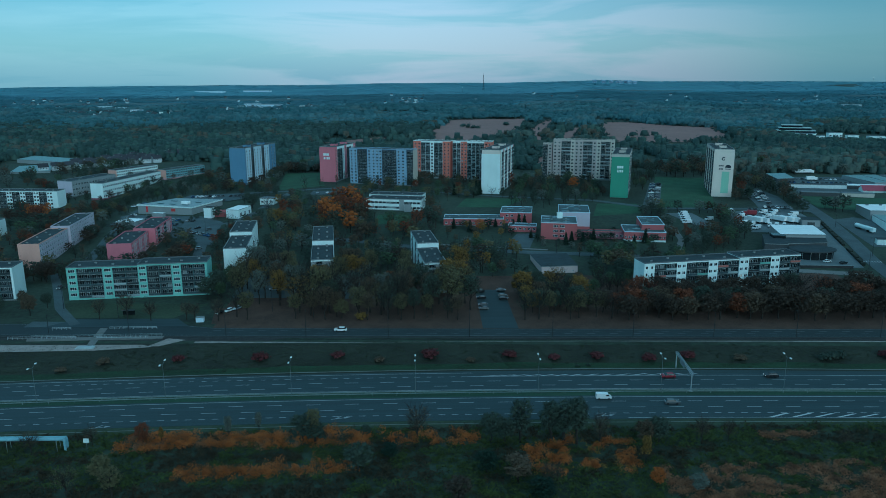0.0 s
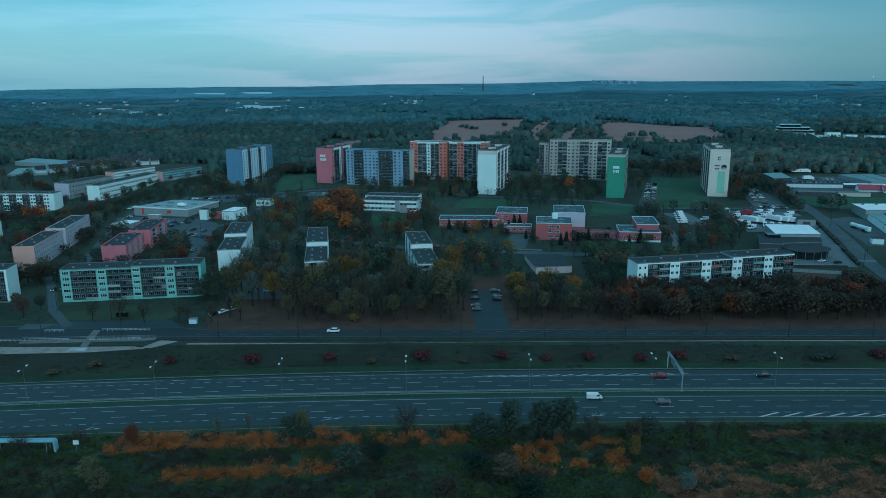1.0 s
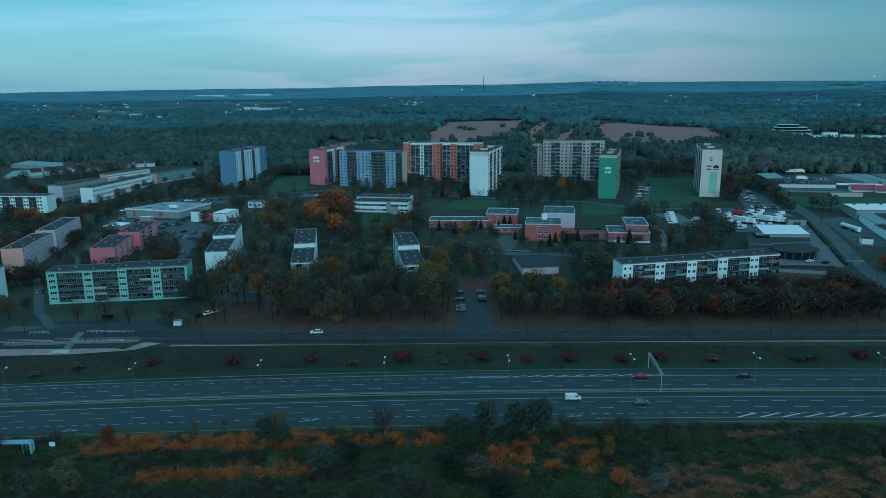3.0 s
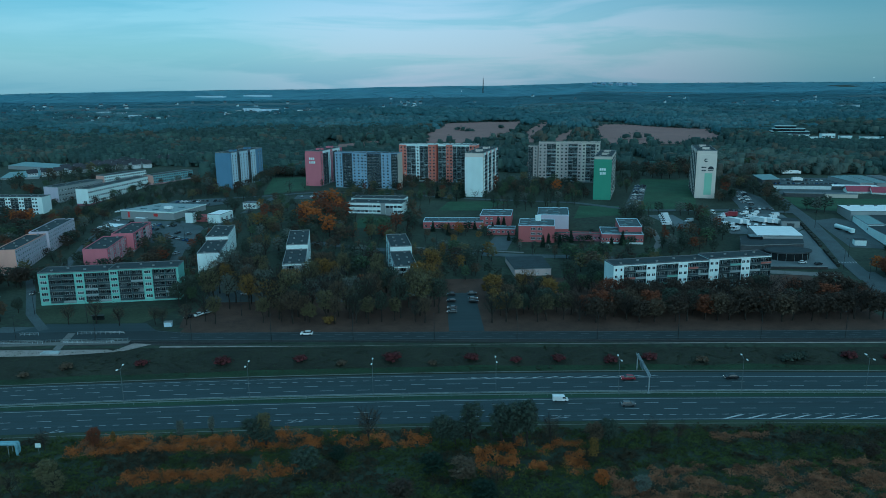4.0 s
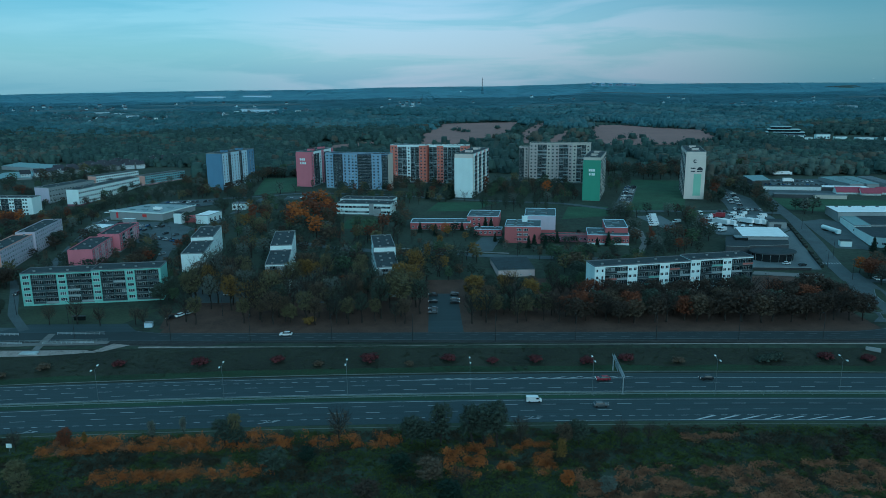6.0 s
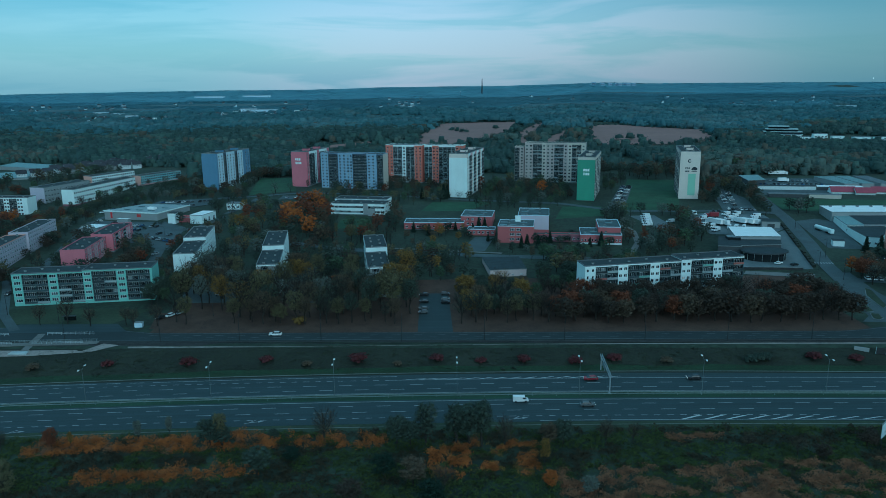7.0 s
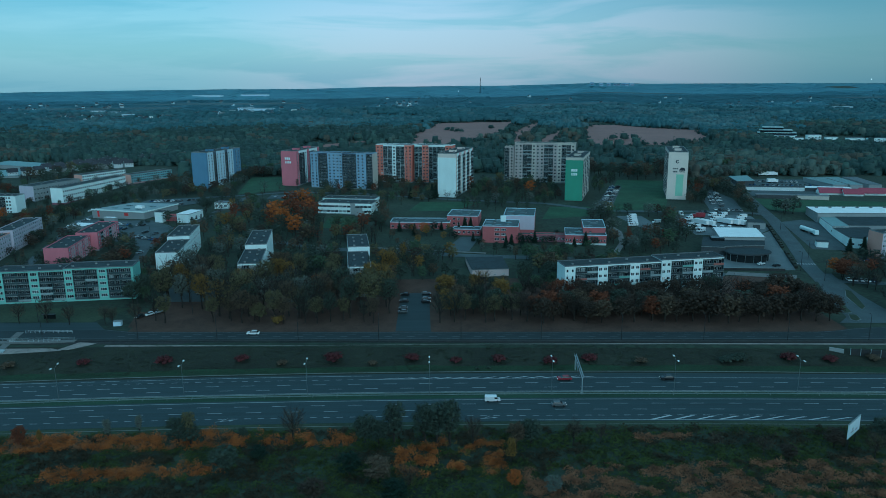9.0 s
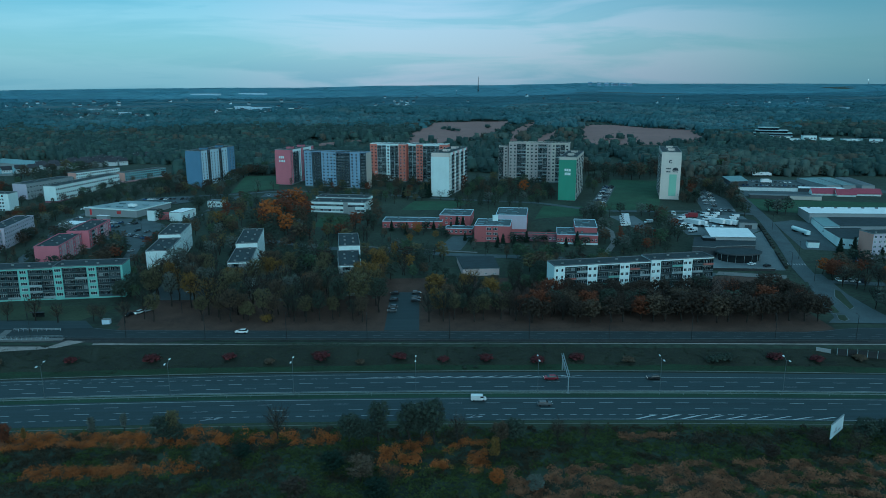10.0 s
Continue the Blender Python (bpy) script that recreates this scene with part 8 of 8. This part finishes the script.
pipe = thing("heating_pipe", "pale blue overhead heating pipe bridge on a steel trestle", "pipe bridge", pose(-104.0, 185.5, 0))
PIPE_BLUE = mat("pale_blue_paint", (0.26, 0.40, 0.46), 0.5, var=0.2)
for dy in (-0.55, 0.55):
    g = Geo()
    g.tube((-60, dy, 3.6), (0.4, dy, 3.6), 0.42, 0.42, 12)
    g.tube((0.2, dy, 3.75), (0.6, dy, 3.0), 0.44, 0.44, 12)
    g.tube((0.5, dy, 3.2), (0.6, dy, -0.2), 0.42, 0.42, 12)
    part("pipe", g, [PIPE_BLUE], pipe)
for x in (-44, -30, -15.5, -1.6):
    g = Geo()
    for dy in (-1.0, 1.0):
        g.tube((x, dy, 0), (x, dy * 0.9, 3.15), 0.1, 0.1, 6)
    g.box(x - 0.12, x + 0.12, -1.2, 1.2, 3.0, 3.17)
    part("trestle", g, [METAL], pipe)
post = thing("sign_board", "small white sign board on a post in the scrub", "sign", pose(-98.0, 186.0, 0))
g = Geo()
g.tube((0, 0, 0), (0, 0, 2.2), 0.05, 0.05)
part("post", g, [METAL], post)
g = Geo()
g.box(-0.8, 0.8, -0.06, -0.03, 1.9, 3.2)
part("panel", g, [WHITE], post)

PALE_POST = mat("pale_steel_post", (0.34, 0.40, 0.41), 0.6, var=0.2)
wallb = thing("retaining_wall", "pale concrete retaining wall with a dark noise fence on the bank", "wall", pose(186.0, 252.0, land(186, 252)))
g = Geo()
g.box(0, 5.0, -0.3, 0.3, -0.5, 1.2)
part("end_panel", g, [GREY_WALL], wallb, at=pose(0, 0, 0, 0, 0, -30))
for i in range(16):
    g = Geo()
    g.box(0, 3.3, -0.08, 0.08, 0, 2.6)
    g.box(-0.15, 0.0, -0.15, 0.15, 0, 2.9, 1)
    part("fence_panel", g, [METAL_DARK, PALE_POST], wallb, at=pose(6 + i * 3.36, -4 - i * 0.75, -0.6 - i * 0.04, 0, 0, -12.5))

PALE_BAR = mat("pale_painted_bar", (0.45, 0.47, 0.48), 0.5, var=0.2)
# stop platform, rail and shelters at the junction
plat = tagged(part("platform", (lambda g: (g.box(-52, 0, 0, 3.0, -0.4, 0.35), g)[1])(Geo()), [PAVING], at=pose(-106, 266.5, 3.0, 0, 0, 1.5)), "pale paved tram stop platform", "platform", "", "structure")
for i in range(26):
    rp = Geo()
    rp.box(-0.04, 0.04, -0.04, 0.04, 0, 1.1)
    part("fence_post", rp, [METAL], plat, at=pose(-51 + i * 2, 2.8, 0.35))
g = Geo()
g.box(-51.5, -0.5, 2.77, 2.83, 1.35, 1.45)
g.box(-51.5, -0.5, 2.77, 2.83, 0.95, 1.0)
part("fence_rail", g, [METAL], plat)
for y in (263.2, 264.7):
    g = Geo()
    g.box(-360, 300, -0.05, 0.05, 0.0, 0.16)
    tagged(part("rail_track", g, [METAL_DARK], at=pose(-150 + 60, y + 2.7, 3.08, 0, 0, -1.7)), "steel rail lying in the track bed", "rail", "", "structure")
tarp = thing("covered_stack", "white tarpaulin over a stack on the building ground", "covered stack", pose(-131.5, 257.6, land(-131, 257.6), 0, 0, 2))
g = Geo()
g.prism([(-3.4, -1.2), (3.4, -1.3), (3.3, 1.2), (-3.3, 1.3)], 0, 0.45)
g.prism([(-3.0, -0.8), (2.8, -0.9), (2.9, 0.8), (-2.9, 0.9)], 0.45, 0.7)
part("cover", g, [mat("tarpaulin", (0.42, 0.46, 0.47), 0.6, var=0.3)], tarp)
for xa, xb, y in ((-154.3, -146.7, 277.8), (-131.2, -112.1, 278.2), (-166.2, -139.4, 267.2), (-131.5, -111.3, 267.2)):
    fn = thing("barrier_fence", "pale tubular barrier beside the tracks", "fence", pose(xa, y, land(xa, y) + 0.1), "junction barriers")
    g = Geo()
    for z in (0.55, 1.05):
        g.box(0, xb - xa, -0.05, 0.05, z, z + 0.1)
    part("fence_rail", g, [PALE_BAR], fn)
    for i in range(int((xb - xa) / 1.9) + 1):
        g = Geo()
        g.box(-0.05, 0.05, -0.05, 0.05, 0, 1.1)
        part("fence_post", g, [PALE_BAR], fn, at=pose(i * 1.9, 0, 0))
kiosk = thing("kiosk", "small white kiosk beside the road", "kiosk", pose(-97.5, 287.5, land(-97, 287), 0, 0, 4) @ Matrix.Scale(0.78, 4))
g = Geo()
g.box(-2.0, 2.0, -1.4, 1.4, 0, 2.5)
part("wall", g, [BLUE_PALE], kiosk)
g = Geo()
g.box(-2.15, 2.15, -1.55, 1.55, 2.5, 2.65)
part("roof", g, [CONCRETE], kiosk)
shel = thing("bus_shelter", "small dark bus shelter at the kerb", "bus shelter", pose(-131, 296, land(-131, 296)))
g = Geo()
g.box(-2.6, 2.6, 0.7, 0.78, 0.2, 2.3)
part("back_panel", g, [CARGLASS], shel)
g = Geo()
g.box(-2.8, 2.8, -0.9, 0.95, 2.35, 2.5)
part("roof", g, [METAL_DARK], shel)
for x in (-2.5, 0, 2.5):
    g = Geo()
    g.tube((x, 0.74, 0), (x, 0.74, 2.35), 0.05, 0.05)
    part("post", g, [METAL_DARK], shel)

# ---- vehicles ----
CARS = {}
CARPAINT = {"white": (0.84, 0.84, 0.83), "silver": (0.36, 0.38, 0.40), "black": (0.02, 0.021, 0.024), "red": (0.20, 0.022, 0.035), "blue": (0.04, 0.08, 0.18), "grey": (0.12, 0.125, 0.13)}


def car_meshes(hue, van):
    if (hue, van) in CARS:
        return CARS[(hue, van)]
    paint = mat("car_paint_" + hue, CARPAINT[hue], 0.25, 0.1, var=0.06, bump=0.0, spec=0.6)
    bm = bmesh.new()
    prof = [(-2.15, 0.32), (-2.2, 0.72), (-2.05, 0.93), (-1.2, 0.98), (1.95, 0.98), (2.15, 0.85), (2.15, 0.32)]
    if van:
        prof = [(-2.5, 0.35), (-2.55, 0.9), (-1.9, 1.12), (-1.3, 2.0), (2.5, 2.05), (2.55, 0.35)]
    lo = [bm.verts.new((x, -0.88, z)) for x, z in prof]
    hi = [bm.verts.new((x, 0.88, z)) for x, z in prof]
    bm.faces.new(lo)
    bm.faces.new(hi[::-1])
    for i in range(len(prof)):
        j = (i + 1) % len(prof)
        bm.faces.new((lo[j], lo[i], hi[i], hi[j]))
    bmesh.ops.recalc_face_normals(bm, faces=bm.faces[:])
    bmesh.ops.bevel(bm, geom=bm.edges[:], offset=0.07, segments=2, affect="EDGES", clamp_overlap=True)
    body = bpy.data.meshes.new("body")
    bm.to_mesh(body)
    bm.free()
    body.materials.append(paint)
    g = Geo()
    if van:
        for s in (-1, 1):
            g.face([(-1.75, s * 0.893, 1.2), (-0.6, s * 0.893, 1.2), (-0.6, s * 0.893, 1.75), (-1.42, s * 0.893, 1.75)])
        g.face([(-1.93, -0.75, 1.15), (-1.93, 0.75, 1.15), (-1.42, 0.7, 1.9), (-1.42, -0.7, 1.9)])
        cabin = g.mesh("glazing", [CARGLASS])
        top = None
    else:
        a, b_ = [(-1.15, -0.8), (1.85, -0.8), (1.85, 0.8), (-1.15, 0.8)], [(-0.45, -0.62), (1.35, -0.62), (1.35, 0.62), (-0.45, 0.62)]
        for i in range(4):
            j = (i + 1) % 4
            g.face([(*a[i], 0.97), (*a[j], 0.97), (*b_[j], 1.42), (*b_[i], 1.42)])
        cabin = g.mesh("glazing", [CARGLASS])
        g = Geo()
        g.prism([(-0.5, -0.65), (1.4, -0.65), (1.4, 0.65), (-0.5, 0.65)], 1.40, 1.47)
        top = g.mesh("roof", [paint])
    g = Geo()
    g.tube((0, -0.1, 0), (0, 0.1, 0), 0.32, 0.32, 12)
    wheel = g.mesh("wheel", [RUBBER])
    g = Geo()
    for s in (-1, 1):
        g.box(-2.21 if not van else -2.56, -2.12, s * 0.62 - 0.16, s * 0.62 + 0.16, 0.66, 0.8)
    lights = g.mesh("headlight", [mat("head_lamp_glass", (0.8, 0.8, 0.78), 0.15, emit=(1, 0.95, 0.85, 0.6))])
    CARS[(hue, van)] = (body, cabin, top, wheel, lights)
    return CARS[(hue, van)]


def far_body(hue, van):
    """The body with its wheels in one mesh, for cars too far off to tell the wheels apart."""
    key = (hue, van, "far")
    if key not in CARS:
        src = car_meshes(hue, van)[0]
        g = Geo()
        g.v = [tuple(v.co) for v in src.vertices]
        g.f = [tuple(p.vertices) for p in src.polygons]
        g.m = [0] * len(g.f)
        for wx in ((-1.35, 1.35) if not van else (-1.6, 1.6)):
            for wy in (-0.82, 0.82):
                g.tube((wx, wy - 0.1, 0.32), (wx, wy + 0.1, 0.32), 0.32, 0.32, 8, 1)
        CARS[key] = g.mesh("body", [src.materials[0], RUBBER])
    return CARS[key]


def car(hue, x, y, rz, van=False, group="", label="", lift=0.12, s=1.0):
    body, cabin, top, wheel, lights = car_meshes(hue, van)
    far = y > 395
    c = thing("delivery_van" if van else "car", label or f"{hue} {'delivery van' if van else 'hatchback car'} parked on asphalt", "van" if van else "car", pose(x, y, land(x, y) + lift, 0, 0, rz) @ Matrix.Scale(s, 4), group)
    part("body", far_body(hue, van) if far else body, None, c)
    part("glazing", cabin, None, c)
    if top:
        part("roof", top, None, c)
    if far:
        return c
    part("headlight", lights, None, c)
    for wx in ((-1.35, 1.35) if not van else (-1.6, 1.6)):
        for wy in (-0.82, 0.82):
            part("wheel", wheel, None, c, at=pose(wx, wy, 0.32))
    return c


car("white", -37.0, 273.9, 0, lift=0.1, label="white saloon car driving on the estate road", s=1.15)
car("red", 82.0, 231.6, 0, lift=0.1, label="dark red car driving on the far carriageway", s=1.15)
car("white", 55.5, 215.1, 180, True, lift=0.1, label="white delivery van driving on the near carriageway")
car("grey", 76.5, 211.0, 180, lift=0.1, label="grey car driving on the near carriageway", s=1.1)
car("black", 118.0, 231.2, 0, lift=0.1, label="black car driving on the far carriageway", s=1.1)
rc = random.Random(9)
hues = ["silver", "black", "grey", "white", "blue", "white", "silver", "grey"]


def park(x0, y0, x1, y1, n, rz, group, palette=hues, skip=0.15, vans=0.0):
    for i in range(n):
        if rc.random() < skip:
            continue
        t = i / max(1, n - 1)
        car(rc.choice(palette), x0 + (x1 - x0) * t, y0 + (y1 - y0) * t, rz + rc.uniform(-3, 3), rc.random() < vans, group, lift=0.26)


park(22.5, 300, 22.5, 324, 6, 0, "paved car park cars", ["black", "grey", "black"], 0.2)
park(32.5, 305, 32.5, 325, 6, 180, "paved car park cars", ["grey", "black", "black"], 0.4)
park(-21.3, 321.1, -26.5, 343.3, 8, 0, "court cars", ["silver", "white", "grey", "silver"])
park(-75, 325, -77, 344, 6, 0, "court cars", ["silver", "white", "grey"])
park(-92, 297, -86, 303, 3, 60, "yard cars")
park(-186, 330, -176, 336, 4, 100, "yard cars", ["black", "grey"])
park(-150, 440, -136, 432, 6, 60, "supermarket cars")
park(-190, 470, -164, 462, 8, 80, "supermarket cars")
park(-182, 480, -160, 474, 7, 80, "supermarket cars")
park(-150, 452, -142, 448, 3, 60, "supermarket cars")
park(157, 508, 187, 600, 18, 20, "tower cars", vans=0.0)
park(161, 506, 192, 600, 16, 200, "tower cars")
park(242, 515, 258, 575, 12, 20, "tower cars")
park(246, 512, 262, 565, 10, 200, "tower cars")
for x, y in ((172.0, 481.0), (170.6, 475.0), (169.4, 469.0), (168.0, 463.0), (166.8, 457.0)):
    car("white", x, y, 8 + rc.uniform(-4, 4), True, "dealership vans", "white delivery van parked in the dealership bay", 0.26, rc.uniform(1.15, 1.3))
for x, y, rz in ((203.5, 455.0, 25), (205.5, 441.0, 30), (216.5, 447.0, 64), (206.0, 449.5, 40), (226.0, 471.5, 20), (241.0, 467.5, 10), (226.0, 447.0, 60), (184.3, 465.0, 10), (220.5, 446.0, 62), (228.5, 483.0, 20), (232.0, 477.5, 20), (236.5, 484.0, 24), (246.5, 477.0, 5), (208.0, 486.5, 80), (208.5, 472.0, 30), (212.5, 478.0, 50)):
    car("white", x, y, rz + rc.uniform(-6, 6), True, "dealership vans", "white delivery van parked in the dealership yard", 0.26, rc.uniform(1.1, 1.35))
park(224, 494, 242, 490, 6, 80, "dealership cars", ["black", "grey", "silver", "black"], 0.1)
park(232, 502, 254, 496.5, 9, 80, "dealership cars", ["black", "grey", "silver", "white"], 0.1)
park(-196, 553, -160, 549, 12, 80, "supermarket cars")
park(-190, 568, -152, 563, 12, 80, "supermarket cars")
park(-210, 476, -211, 502, 7, 10, "kiosk cars")
park(-199, 462, -196, 492, 7, 10, "kiosk cars")
park(-226, 540, -212, 565, 7, 60, "street cars")
park(-94, 566, -64, 564, 9, 85, "blue tower cars")
park(-141, 410, -131, 400, 4, 60, "yard cars")
park(212, 369, 219, 366, 2, 200, "dealership cars", ["white", "black"], 0.0)
park(304, 596, 352, 588, 14, 80, "market cars")
park(306, 604, 354, 596, 14, 80, "market cars")
park(322, 622, 356, 616, 10, 80, "market cars", ["white", "silver", "grey"])
park(243, 340, 254, 337, 5, 80, "side street cars", ["silver", "white", "blue"])
park(258, 372, 276, 376, 7, 70, "yard cars", ["silver", "blue", "black"])
def box_truck(x, y, rz, L, hue, label):
    """Lorry: long box body on a chassis, cab in front, paired wheels."""
    tr = thing("box_truck", label, "truck", pose(x, y, land(x, y) + 0.26, 0, 0, rz), "parked lorries")
    paint = mat("lorry_box_" + hue, CARPAINT[hue], 0.45, var=0.1)
    g = Geo()
    g.box(-L / 2, L / 2, -1.25, 1.25, 1.0, 3.7)
    g.box(-L / 2 - 0.06, L / 2 + 0.06, -1.3, 1.3, 3.62, 3.76)
    part("box_body", g, [paint], tr)
    g = Geo()
    g.box(-L / 2 + 0.3, L / 2 + 2.3, -0.5, 0.5, 0.6, 1.0)
    part("chassis", g, [METAL_DARK], tr)
    g = Geo()
    g.prism([(L / 2 + 0.3, -1.2), (L / 2 + 2.2, -1.15), (L / 2 + 2.45, -0.8), (L / 2 + 2.45, 0.8), (L / 2 + 2.2, 1.15), (L / 2 + 0.3, 1.2)], 0.6, 2.9)
    part("cab", g, [paint], tr)
    g = Geo()
    g.box(L / 2 + 2.3, L / 2 + 2.48, -0.95, 0.95, 1.7, 2.6)
    part("windscreen", g, [CARGLASS], tr)
    g = Geo()
    g.tube((0, -1.2, 0), (0, 1.2, 0), 0.48, 0.48, 10)
    wm_ = g.mesh("wheel", [RUBBER])
    for wx in (-L / 2 + 1.2, -L / 2 + 2.4, L / 2 + 1.3):
        part("wheel", wm_, None, tr, at=pose(wx, 0, 0.48))


for x, y, rz, L, hue, lab in ((212.0, 458.5, 115, 11.0, "white", "white box lorry parked in the dealership yard"), (215.6, 457.0, 115, 11.0, "white", "white box lorry parked in the dealership yard"), (229.0, 460.0, 118, 9.0, "white", "white box lorry parked in the dealership yard"), (233.0, 458.5, 118, 10.0, "white", "white box lorry parked in the dealership yard"), (236.8, 456.5, 118, 8.0, "white", "white box lorry parked in the dealership yard"), (218.0, 477.0, 170, 6.0, "red", "red box lorry parked behind the white vans"), (346.0, 660.0, 0, 15.0, "white", "long white lorry on the market street"), (330.0, 616.0, 0, 7.0, "white", "white box lorry among the market cars")):
    box_truck(x, y, rz, L, hue, lab)
truck = thing("tanker_truck", "white tanker trailer parked in the warehouse yard", "truck", pose(271.5, 436.0, land(271, 436) + 0.25, 0, 0, -85))
g = Geo()
g.tube((-8, 0, 2.1), (6, 0, 2.1), 1.25, 1.25, 14)
part("tank", g, [WHITE], truck)
g = Geo()
g.box(6.4, 8.8, -1.2, 1.2, 0.6, 3.1)
part("cab", g, [WHITE], truck)
g = Geo()
g.tube((0, -1.2, 0), (0, 1.2, 0), 0.5, 0.5, 12)
wm = g.mesh("wheel", [RUBBER])
for x in (-6.5, -5.2, -3.9, 4.0, 7.6):
    part("wheel", wm, None, truck, at=pose(x, 0, 0.5))
hut = shed("yard_hut", "small white hut in the warehouse yard", [(259.6, 403.0), (265.6, 401.5), (267.1, 406.5), (261.1, 408.0)], land(262, 404) + 3.2, WHITE, ROOF, "hut")
